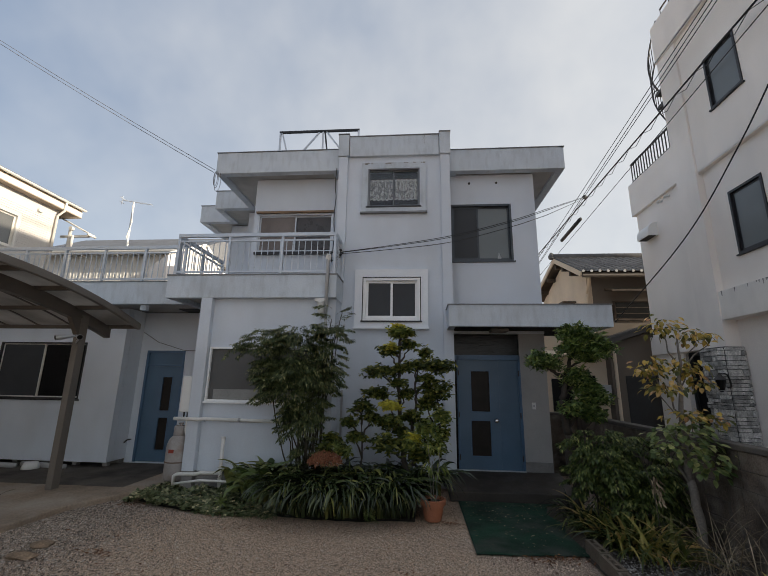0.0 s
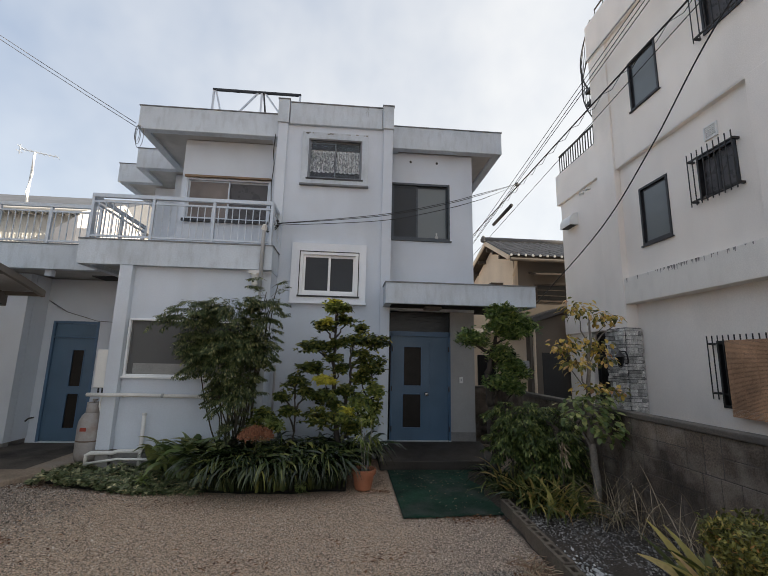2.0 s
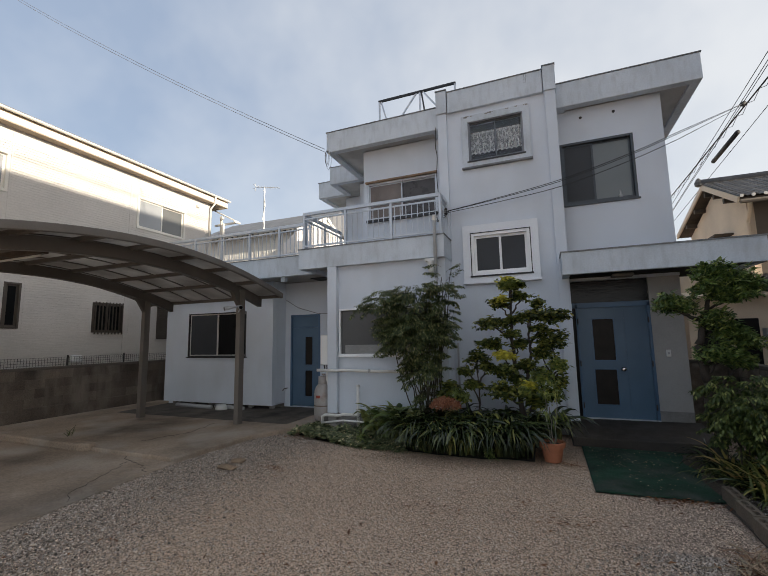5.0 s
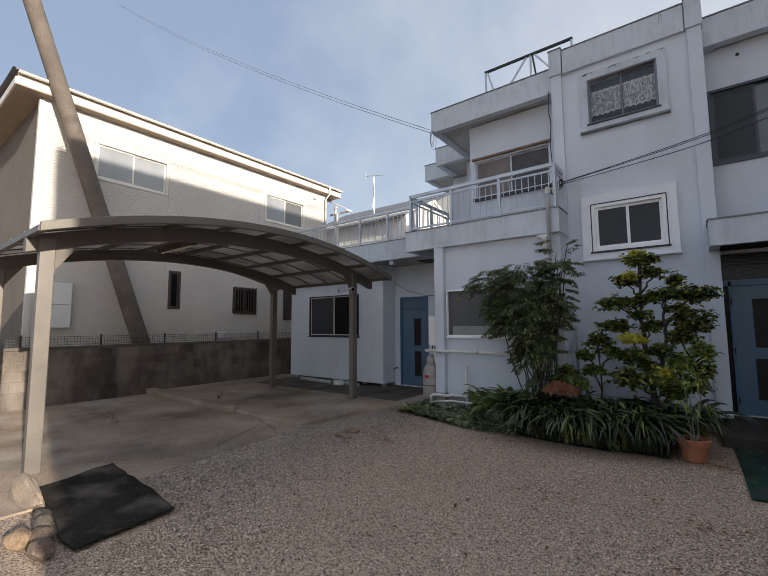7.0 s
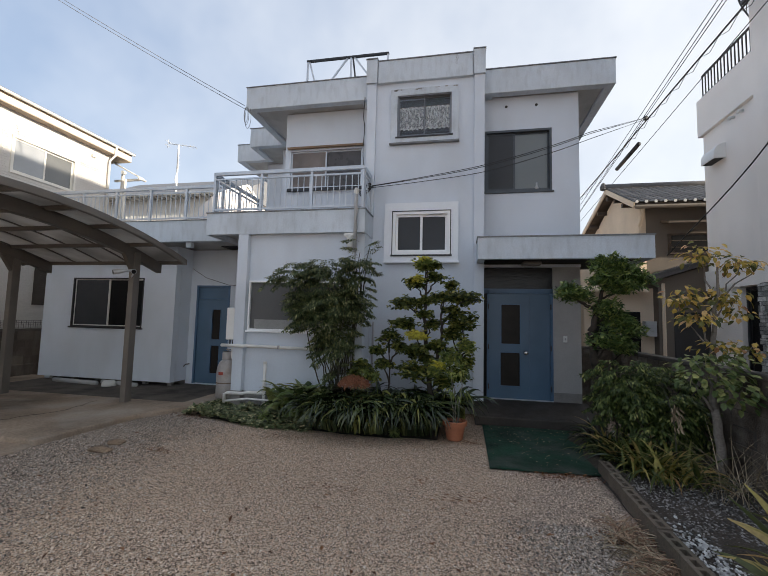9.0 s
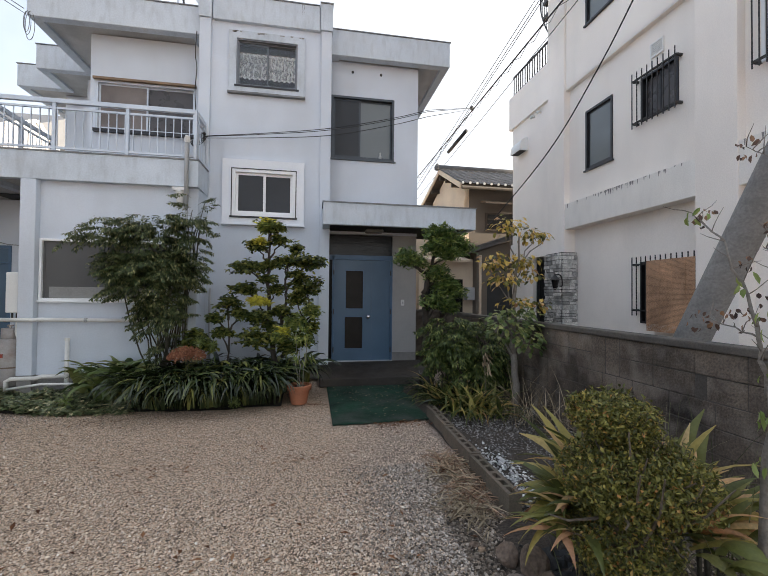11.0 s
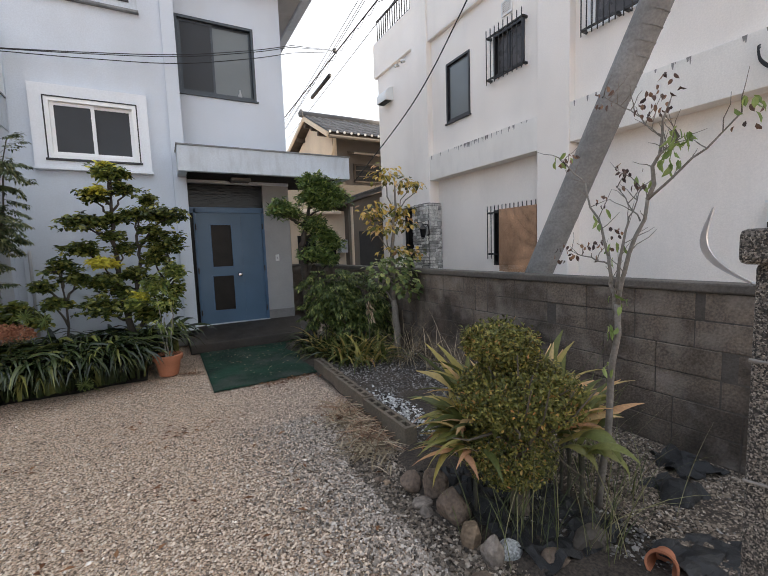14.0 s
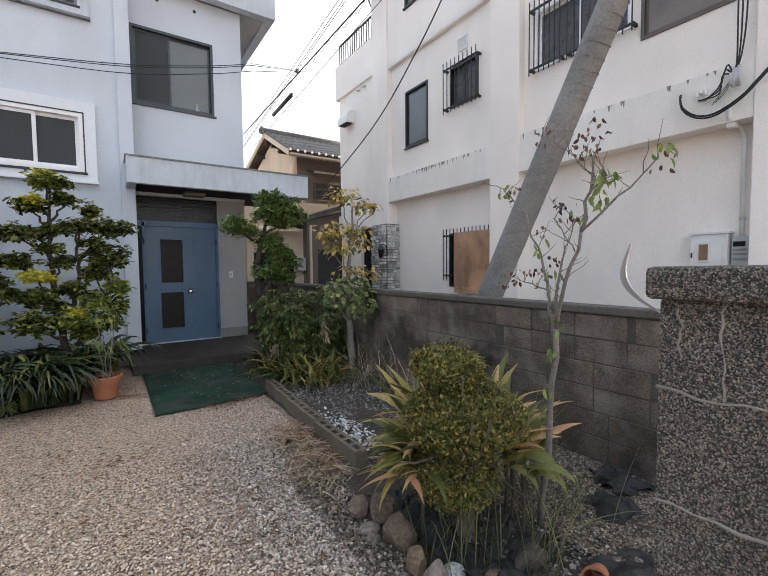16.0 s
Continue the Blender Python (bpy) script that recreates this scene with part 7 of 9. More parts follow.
for c, rad, n, ln in (((-1.42, 6.56, 1.95), (0.46, 0.24, 0.50), 300, 0.28), ((-1.20, 6.60, 1.30), (0.26, 0.18, 0.38), 80, 0.24), ((-1.85, 6.50, 2.42), (0.30, 0.18, 0.16), 40, 0.30), ((-1.35, 6.55, 2.50), (0.40, 0.2, 0.18), 50, 0.30), ((-0.82, 6.62, 2.60), (0.13, 0.12, 0.42), 40, 0.24), ((-0.88, 6.6, 2.0), (0.14, 0.14, 0.5), 40, 0.22), ((-1.05, 6.6, 0.75), (0.26, 0.16, 0.16), 16, 0.22)):
    for _ in range(n):
        v = rvec(r)
        base = Vector(c) + Vector((v.x * rad[0], v.y * rad[1], v.z * rad[2])) * r.uniform(0.1, 1.0)
        yaw = math.atan2(v.y - 0.5, v.x * 1.4 - 0.1) + r.gauss(0, 0.7)
        feathered(crown, stalks, r, base, yaw, ln * r.uniform(0.7, 1.35), r.uniform(-0.1, 0.8), r.uniform(0.1, 0.7), (0.058, 0.020), 5)
part("leaf_stalk_rest", stalks, M["cane"], t, fix=False)
part("foliage", crown, L["nandina"], t, fix=False)


def tiered_tree(name, label, base, tiers, stems, mats, at_y, leaf=(0.098, 0.046), dens=0.8, seed=1, bark="bark", rise=0.7, tall=1.15):
    """A clipped tree: stems, a limb to each pad of leaves, and pads given as (x, dy, z, rx, rz, material)."""
    r = random.Random(seed)
    t = thing(name, label, "tree", base)
    wood = Geo()
    trunks = [limb(wood, r, a, b, ra, rb, 0.07, 8, 9) for a, b, ra, rb in stems]
    crowns = {}
    for x, dy, z, rx, rz, m in tiers:
        c = Vector((x, at_y + dy, z))
        best = min((p for tr in trunks for p in tr), key=lambda p: (p - (c - Vector((0, 0, rz + 0.15)))).length)
        limb(wood, r, best, c - Vector((0, 0, rz * 0.3)), 0.020, 0.008, 0.12, 5, 6)
        for _ in range(5):
            e = c + Vector((r.uniform(-0.7, 0.7) * rx, r.uniform(-0.7, 0.7) * rx * 0.8, r.uniform(-0.2, 0.5) * rz))
            limb(wood, r, c - Vector((0, 0, rz * 0.3)), e, 0.008, 0.003, 0.15, 3, 5)
        g = crowns.setdefault(m, Geo())
        n = int(4600 * rx * rx ** 0.4 * dens) + 100
        for _ in range(n // 6):
            v = rvec(r)
            k = r.uniform(0.3, 1.08) * (1 + 0.6 * noise.noise(v * 2.1 + c * 4))
            p = c + Vector((v.x * rx * k, v.y * rx * 0.8 * k, v.z * rz * tall * k + 0.25 * rz * (1 - (v.x * k) ** 2)))
            lean = Vector((r.uniform(-0.5, 0.5), r.uniform(-1.0, 0.3), 1.0))
            for j in range(6):
                yaw = r.uniform(0, 6.283)
                oval_leaf(g, p + rvec(r) * 0.014, Vector((math.cos(yaw), math.sin(yaw), r.uniform(-0.7, rise))), lean + rvec(r) * 0.35, leaf[0] * r.uniform(0.7, 1.2), leaf[1] * r.uniform(0.8, 1.2), 0.15, 0.15)
    part("trunk", wood, M[bark], t, smooth=True, fix=False)
    for m, g in crowns.items():
        part("foliage", g, L[m], t, fix=False)
    return t


tiered_tree("clipped_evergreen", "clipped evergreen tree with tiered pads, partly yellowed leaves", (0.40, 6.7, 0), [
    (0.30, 0, 2.60, 0.20, 0.10, "lime"), (0.28, 0.03, 2.68, 0.11, 0.06, "yellow"), (0.42, 0.03, 2.58, 0.13, 0.08, "holly"), (0.14, 0, 2.30, 0.20, 0.09, "holly"), (0.17, -0.06, 2.36, 0.12, 0.05, "yellow"), (0.46, 0.03, 2.40, 0.14, 0.09, "holly"), (0.72, 0.02, 2.28, 0.10, 0.08, "holly"),
    (0.00, 0, 1.97, 0.29, 0.10, "holly"), (0.30, 0.05, 2.02, 0.16, 0.08, "holly"), (0.60, 0, 2.07, 0.20, 0.10, "holly"), (0.70, -0.05, 1.88, 0.12, 0.06, "holly"), (0.30, -0.04, 1.80, 0.14, 0.06, "holly"), (0.92, 0, 2.06, 0.25, 0.12, "holly"), (0.84, 0.02, 1.70, 0.28, 0.17, "holly"), (-0.04, 0, 1.64, 0.21, 0.09, "holly"), (0.39, 0.05, 1.65, 0.14, 0.09, "holly"),
    (0.17, -0.08, 1.47, 0.17, 0.08, "yellow"), (0.49, 0, 1.29, 0.18, 0.11, "holly"), (0.94, -0.05, 1.30, 0.16, 0.12, "lime"), (0.12, -0.02, 1.22, 0.20, 0.10, "holly"), (0.18, -0.06, 1.27, 0.12, 0.06, "lime"), (0.14, -0.05, 0.89, 0.27, 0.17, "holly"), (0.52, -0.1, 0.94, 0.19, 0.13, "lime"), (0.54, -0.14, 1.02, 0.09, 0.05, "yellow"), (0.62, 0, 0.75, 0.16, 0.12, "holly"), (0.74, 0.02, 1.50, 0.17, 0.11, "holly"), (0.70, -0.04, 1.12, 0.17, 0.11, "lime"), (0.82, 0.02, 0.84, 0.16, 0.12, "holly"), (0.34, 0.03, 1.08, 0.14, 0.09, "holly"), (0.95, 0.05, 1.05, 0.13, 0.12, "holly")],
    [((0.47, 6.7, 0.02), (0.31, 6.66, 1.05), 0.052, 0.036), ((0.31, 6.66, 1.05), (0.28, 6.63, 1.85), 0.036, 0.024), ((0.28, 6.63, 1.85), (0.32, 6.62, 2.52), 0.024, 0.012), ((0.46, 6.68, 0.7), (0.56, 6.64, 1.43), 0.032, 0.022), ((0.56, 6.64, 1.43), (0.56, 6.62, 2.0), 0.022, 0.012), ((0.50, 6.68, 0.6), (0.98, 6.62, 1.25), 0.02, 0.010)],
    None, 6.6, (0.072, 0.036), 1.05, seed=3, bark="bark_dark", rise=0.5, tall=0.95)
tiered_tree("young_evergreen", "slim young evergreen stem beside the clipped tree", (-0.28, 6.62, 0), [
    (-0.28, 0, 1.42, 0.19, 0.12, "holly"), (-0.46, 0, 1.20, 0.13, 0.09, "holly"), (-0.14, 0.03, 1.28, 0.13, 0.08, "holly"), (-0.36, 0, 0.99, 0.15, 0.07, "holly")],
    [((-0.28, 6.62, 0), (-0.30, 6.6, 1.40), 0.018, 0.008)], None, 6.6, (0.072, 0.036), 0.85, seed=7, bark="bark_dark", rise=0.5, tall=1.0)
tiered_tree("low_evergreen", "low dark evergreen shrub at the foot of the canes", (-0.72, 6.66, 0), [
    (-0.72, 0, 0.92, 0.17, 0.11, "holly"), (-0.56, 0, 0.78, 0.13, 0.09, "holly"), (-0.88, 0.02, 0.76, 0.12, 0.09, "holly")],
    [((-0.72, 6.66, 0), (-0.72, 6.62, 0.85), 0.014, 0.007)], None, 6.6, (0.080, 0.042), 0.85, seed=8, bark="bark_dark", rise=0.5, tall=1.0)
tiered_tree("cloud_pruned_pine", "dark green cloud-pruned tree beside the entrance", (2.95, 6.75, 0), [
    (3.00, 0, 2.58, 0.26, 0.14, "podo"), (3.22, 0, 2.48, 0.28, 0.14, "podo"), (2.95, -0.05, 2.36, 0.24, 0.12, "podo"), (3.40, 0, 2.34, 0.22, 0.10, "podo"), (3.15, -0.08, 2.26, 0.26, 0.10, "podo"), (2.46, 0, 2.18, 0.22, 0.12, "podo"), (2.62, 0.02, 2.10, 0.16, 0.09, "podo"),
    (2.98, 0, 1.92, 0.22, 0.12, "podo"), (3.12, 0, 1.76, 0.22, 0.10, "podo"), (3.25, 0.02, 1.62, 0.22, 0.12, "podo"), (2.98, -0.02, 1.45, 0.28, 0.12, "podo"), (3.2, 0, 1.36, 0.18, 0.10, "podo")],
    [((2.92, 6.75, 0), (2.84, 6.68, 1.1), 0.075, 0.06), ((2.84, 6.68, 1.1), (2.76, 6.64, 1.6), 0.06, 0.048), ((2.76, 6.64, 1.6), (2.98, 6.62, 2.35), 0.048, 0.02), ((2.78, 6.62, 1.95), (2.50, 6.6, 2.1), 0.03, 0.015)],
    None, 6.6, (0.088, 0.026), 1.35, seed=5, bark="bark_dark", rise=1.1, tall=1.1)

# tree with yellow leaves in the right bed
r = random.Random(21)
t = thing("autumn_tree", "small tree with yellow and green autumn leaves", "tree", (3.6, 5.2, 0))
wood, crown, low = Geo(), Geo(), Geo()
limb(wood, r, (3.66, 5.2, 0), (3.60, 5.2, 0.82), 0.050, 0.040, 0.04, 6, 10)
limb(wood, r, (3.60, 5.2, 0.82), (3.60, 5.2, 1.40), 0.040, 0.030, 0.05, 5, 9)
limb(wood, r, (3.60, 5.2, 1.40), (3.68, 5.2, 2.42), 0.030, 0.010, 0.05, 6, 8)
limb(wood, r, (3.64, 5.2, 0.70), (3.40, 5.15, 1.05), 0.018, 0.010, 0.06, 5, 7)
for q in ((3.50, 5.2, 2.50), (3.90, 5.2, 2.40), (4.08, 5.2, 2.40), (3.30, 5.2, 2.05), (3.74, 5.2, 2.05), (3.36, 5.18, 1.78), (3.66, 5.15, 1.52), (3.95, 5.15, 1.50), (3.40, 5.1, 1.30), (3.80, 5.1, 1.12)):
    limb(wood, r, (3.60 + 0.03 * r.random(), 5.2, max(0.95, q[2] - r.uniform(0.35, 0.6))), q, 0.012, 0.004, 0.12, 5, 6)
for c, rad, n in (((3.53, 5.2, 2.52), (0.24, 0.18, 0.14), 64), ((3.84, 5.2, 2.40), (0.20, 0.16, 0.10), 46), ((4.04, 5.2, 2.41), (0.12, 0.1, 0.07), 16), ((3.32, 5.2, 2.03), (0.22, 0.18, 0.15), 60), ((3.70, 5.2, 2.02), (0.24, 0.18, 0.15), 64), ((3.45, 5.15, 1.80), (0.26, 0.18, 0.12), 56), ((3.85, 5.2, 1.86), (0.14, 0.14, 0.1), 22), ((3.62, 5.12, 1.50), (0.22, 0.18, 0.09), 34), ((3.92, 5.15, 1.46), (0.16, 0.14, 0.12), 32)):
    for _ in range(int(n * 1.35)):
        v = rvec(r)
        p = Vector(c) + Vector((v.x * rad[0], v.y * rad[1], v.z * rad[2])) * r.uniform(0.25, 1.1)
        oval_leaf(crown, p, Vector((v.x, v.y, -0.35)) + rvec(r) * 0.6, Vector((0, -0.3, 1)) + rvec(r) * 0.45, r.uniform(0.06, 0.10), r.uniform(0.038, 0.056), 0.14, 0.3)
for c, rad, n in (((3.50, 5.1, 1.22), (0.36, 0.26, 0.20), 150), ((3.75, 5.05, 1.05), (0.28, 0.22, 0.20), 110), ((3.60, 5.1, 1.36), (0.3, 0.2, 0.1), 50)):
    for _ in range(n):
        v = rvec(r)
        p = Vector(c) + Vector((v.x * rad[0], v.y * rad[1], v.z * rad[2])) * r.uniform(0.4, 1.05)
        oval_leaf(low, p, Vector((v.x, v.y - 0.3, -0.35)) + rvec(r) * 0.5, Vector((0, -0.3, 1)) + rvec(r) * 0.4, r.uniform(0.06, 0.105), r.uniform(0.045, 0.07), 0.12, 0.2)
part("trunk", wood, M["bark_mid"], t, smooth=True, fix=False)
part("yellow_leaves", crown, L["autumn"], t, fix=False)
part("green_leaves", low, L["broad"], t, fix=False)

# mixed undergrowth of the right bed
r = random.Random(31)
t = thing("entrance_shrub", "dense mixed green shrub beside the turf mat", "shrub", (3.1, 5.9, 0))
g, wood = Geo(), Geo()
for c, rad, n in (((3.05, 5.95, 0.92), (0.36, 0.3, 0.36), 92), ((3.40, 5.85, 0.72), (0.30, 0.35, 0.42), 80), ((3.3, 5.75, 0.55), (0.30, 0.22, 0.30), 45), ((2.88, 6.2, 0.60), (0.16, 0.2, 0.30), 26)):
    for _ in range(n):
        v = rvec(r)
        feathered(g, wood, r, Vector(c) + Vector((v.x * rad[0], v.y * rad[1], v.z * rad[2])) * r.uniform(0.3, 1.0), math.atan2(v.y - 0.6, v.x) + r.gauss(0, 0.7), r.uniform(0.22, 0.36), r.uniform(0.0, 0.9), r.uniform(0.3, 0.9), (0.062, 0.026), 5)
for _ in range(14):
    limb(wood, r, (3.1 + r.gauss(0, 0.2), 5.9 + r.gauss(0, 0.15), 0), (3.1 + r.gauss(0, 0.35), 5.8 + r.gauss(0, 0.25), r.uniform(0.6, 1.2)), 0.012, 0.004, 0.1, 5, 5)
part("branch_frame", wood, M["bark_dark"], t, fix=False)
part("foliage", g, L["shade"], t, fix=False)


def clump(name, label, at, n, spread, ln, w, lift, bend, m, seed, category="plant", group=""):
    """A tuft of fine blades from a patch of ground."""
    r = random.Random(seed)
    g = Geo()
    for _ in range(n):
        x, y = at[0] + r.gauss(0, spread[0]), at[1] + r.gauss(0, spread[1])
        strap(g, (x, y, at[2]), r.uniform(0, 6.283), r.uniform(*ln), w * r.uniform(0.7, 1.2), r.uniform(*lift), r.uniform(*bend), 6, 0.92, r.uniform(-0.6, 0.6))
    g.v = [(x, y, max(z, 0.012)) for x, y, z in g.v]
    return solo(name, g, L[m], label, category, group, kind="stuff", fix=False)


POOL = {}


def leaf_clump(name, label, at, n, spread, ln, w, lift, bend, m, seed, category="plant", group="", yaw=None, fan=0.7, late=1.0):
    """A plant of separate strap leaves, which share a few shapes."""
    key = (m, w, lift, bend, late)
    if key not in POOL:
        q = random.Random(len(POOL) + 900)
        POOL[key] = []
        for _ in range(10):
            g = Geo()
            strap(g, (0, 0, 0), 0.0, 1.0, w * q.uniform(0.8, 1.2), q.uniform(*lift), q.uniform(*bend), 8, 0.95, q.uniform(-0.9, 0.9), late)
            POOL[key].append(mesh_of("leaf", g, L[m], smooth=True, fix=False))
    r = random.Random(seed)
    t = thing(name, label, category, at, group)
    for _ in range(n):
        a = r.uniform(0, 6.283) if yaw is None else yaw + r.gauss(0, fan)
        k = r.uniform(*ln)
        piece("leaf", r.choice(POOL[key]), t, Matrix.Translation((at[0] + r.gauss(0, spread[0]), at[1] + r.gauss(0, spread[1]), at[2])) @ Matrix.Rotation(a, 4, "Z") @ Matrix.Diagonal((k, k, k, 1)))
    return t


for i, (x, y) in enumerate(((2.78, 5.62), (2.95, 5.45), (2.80, 6.0), (3.12, 5.35), (2.74, 6.4), (2.86, 5.3), (3.02, 5.15), (2.80, 5.8), (3.25, 5.1), (3.05, 5.6), (2.95, 5.75), (3.2, 5.25))):
    leaf_clump("iris_clump", "arching green and yellowed strap leaves at the bed edge", (x, y, 0.0), 50, (0.08, 0.10), (0.36, 0.66), 0.055, (0.9, 1.5), (1.0, 2.6), "iris" if i % 3 != 1 else "strap", 40 + i, group="strap-leaf clumps")
for i, (x, y) in enumerate(((3.45, 4.75), (3.7, 4.4), (3.62, 5.0), (3.8, 3.9))):
    clump("dry_grass_clump", "dry straw-coloured grass tuft by the block wall", (x, y, 0.0), 38, (0.10, 0.12), (0.4, 0.95), 0.008, (0.8, 1.5), (0.5, 1.9), "dry", 60 + i, "grass", "dry grass tufts")

r = random.Random(35)
stalk = thing("withered_flower_stalk", "tall bent stalk with withered cream seed pods", "plant", (3.12, 5.2, 0))
part("stem", Geo().tube(curve([(3.22, 5.2, 0.0), (3.20, 5.2, 0.6), (3.10, 5.18, 1.0), (3.0, 5.15, 1.05)]), 0.005, 6), M["cane"], stalk)
part("stem", Geo().tube(curve([(3.20, 5.15, 0.0), (3.17, 5.12, 0.5), (3.15, 5.1, 0.85)]), 0.005, 6), M["cane"], stalk)
g = Geo()
for _ in range(34):
    p = Vector((3.17 + r.gauss(0, 0.035), 5.08 + r.gauss(0, 0.03), 0.72 + r.uniform(-0.10, 0.14)))
    oval_leaf(g, p, Vector((r.uniform(-0.6, 0.6), r.uniform(-0.6, 0.3), -1)), rvec(r), 0.075, 0.026, 0.3, 0.2)
part("seed_head", g, L["dry"], stalk, "withered cream seed pods", fix=False)

# agapanthus bed before the house
k = 0
r = random.Random(77)
for i in range(15):
    x = -1.22 + 1.58 * i / 14
    for y in ((6.20, 6.50) if i % 2 else (6.12, 6.36)):
        yy = y + 0.06 * math.sin(x * 1.7) + r.uniform(-0.05, 0.05)
        k += 1
        leaf_clump("agapanthus_clump", "dark glossy strap-leaved agapanthus clump in the house bed", (x, yy, 0.04), 44, (0.07, 0.06), (0.62, 1.02), 0.068, (1.15, 1.50), (2.0, 3.0), "strap", 100 + k, group="agapanthus clumps", yaw=-1.57, fan=1.0, late=1.5)
for i in range(9):
    leaf_clump("agapanthus_clump", "dark glossy strap-leaved agapanthus clump in the house bed", (-0.95 + 0.21 * i + 0.05 * (i % 2), 6.72 + 0.06 * (i % 3), 0.05), 34, (0.08, 0.06), (0.80, 1.10), 0.068, (1.15, 1.50), (2.0, 3.0), "strap", 160 + i, group="agapanthus clumps", yaw=-1.57, fan=1.3, late=1.5)
for i, (x, y) in enumerate(((-1.90, 6.62), (-1.66, 6.56), (-2.06, 6.78), (-1.46, 6.46), (-1.76, 6.42), (-1.36, 6.62), (-1.80, 6.84))):
    leaf_clump("aspidistra_clump", "broad drooping dark green aspidistra leaves", (x, y, 0.02), 26, (0.10, 0.08), (0.55, 0.92), 0.20, (0.95, 1.48), (1.4, 2.6), "broad", 200 + i, group="aspidistra clumps", yaw=-1.8, fan=1.1, late=1.7)

# flower heads standing over the bed
fl = thing("dried_flower_head", "flat rust-brown dried flower head on a thin stalk", "flower", (-0.74, 6.2, 0))
g = Geo()
r = random.Random(9)
for _ in range(1700):
    a, q = r.uniform(0, 6.283), math.sqrt(r.random())
    p = Vector((-0.74 + 0.25 * q * math.cos(a), 6.2 + 0.2 * q * math.sin(a), 0.66 + 0.17 * math.sqrt(max(0.0, 1 - q * q)) * r.uniform(0.3, 1.05)))
    add_leaf(g, p, rvec(r) + Vector((0, 0, 0.5)), rvec(r), 0.03, 0.018)
part("flower", g, L["rust"], fl, fix=False)
part("stalk", Geo().tube([(-0.70, 6.22, 0.0), (-0.72, 6.2, 0.4), (-0.74, 6.2, 0.72)], 0.007, 6), M["cane"], fl)
for i, (x, y, z) in enumerate(((-0.60, 6.3, 0.90), (-0.42, 6.25, 0.85), (-0.20, 5.95, 0.30), (-0.05, 5.9, 0.12), (-2.15, 6.05, 0.18))):
    g = Geo()
    for _ in range(46):
        v = rvec(r)
        g.tube([(x, y, z), tuple(Vector((x, y, z)) + v * 0.075)], 0.0022, 4, False)
        add_leaf(g, Vector((x, y, z)) + v * 0.06, v, rvec(r), 0.035, 0.012)
    g.tube([(x + 0.12, y + 0.08, 0.0), (x + 0.05, y + 0.03, z * 0.6), (x, y, z)], 0.004, 5)
    solo("seed_head", g, L["fresh"], "spiky yellow-green seed head on a stalk", "flower", "seed heads", fix=False)

# ivy on the ground
r = random.Random(15)
g = Geo()
for _ in range(8200):
    x = r.uniform(-3.80, -1.35)
    y = r.uniform(5.98 + 0.26 * max(0, (-2.2 - x)), 7.05)
    h = 0.16 * (0.4 + 0.6 * noise.noise((x * 3, y * 3, 1))) * min(1, max(0.1, (y - 5.95) * 3))
    add_leaf(g, Vector((x, y, max(0.01, r.uniform(0, 0.05) + h))), Vector((r.uniform(-1, 1), r.uniform(-1.2, 0.6), r.uniform(-0.3, 0.3))), Vector((0, 0, 1)) + rvec(r) * 0.4, r.uniform(0.05, 0.085), r.uniform(0.04, 0.065), 0.1, 0.15)
solo("ivy_cover", g, L["ivy"], "low mat of dark variegated ivy", "ground cover", kind="stuff", fix=False)
g = Geo()
N = 24
for i in range(N + 1):
    for j in range(9):
        x = -3.65 + 4.2 * i / N
        edge = 6.05 + 0.28 * max(0, -2.2 - x) + 0.05 * math.sin(x * 3)
        y = edge + (7.2 - edge) * j / 8
        g.v.append((x, y, 0.0 + 0.05 * min(1, j / 2) + 0.015 * noise.noise((x * 4, y * 4, 0))))
g.f += [(i * 9 + j, (i + 1) * 9 + j, (i + 1) * 9 + j + 1, i * 9 + j + 1) for i in range(N) for j in range(8)]
solo("house_bed_soil", g, M["soil"], "dark damp soil of the bed before the house", "ground", kind="structure", smooth=True)

# potted plant
pot = thing("plant_pot", "terracotta pot with a thick rim beside the turf mat", "flower pot", (0.79, 6.2, 0))
part("body", Geo().lathe([(0.105, 0.0), (0.115, 0.01), (0.150, 0.20), (0.150, 0.205), (0.175, 0.207), (0.180, 0.265), (0.172, 0.275), (0.155, 0.275), (0.145, 0.225), (0.02, 0.223)], (0.79, 6.2, 0), 32), M["terracotta"], pot, smooth=False)
part("soil", Geo().lathe([(0.001, 0.232), (0.146, 0.230)], (0.79, 6.2, 0), 24), M["soil"], pot)
pp = thing("potted_shrub", "thin-stemmed leggy green shrub in the pot", "plant", (0.79, 6.2, 0.23))
r = random.Random(33)
wood, g = Geo(), Geo()
for dx, h in ((-0.02, 1.0), (0.03, 0.9), (0.0, 0.75)):
    limb(wood, r, (0.79 + dx, 6.2, 0.22), (0.79 + dx * 3, 6.2, h), 0.010, 0.005, 0.08, 5, 6)
cloud(g, r, (0.82, 6.2, 1.00), (0.20, 0.18, 0.16), 150, 0.085, 0.032, 0.2, 0.6, 0.25, 0.4)
cloud(g, r, (0.80, 6.2, 0.70), (0.20, 0.16, 0.10), 50, 0.12, 0.03, 0.2, 0.6, 0.6, 0.4, -0.5)
part("branch_frame", wood, M["bark_pale"], pp, fix=False)
part("foliage", g, L["lime"], pp, fix=False)

# ---- right bed in the foreground ----
r = random.Random(51)
BC = Vector((2.50, 1.88, 0))
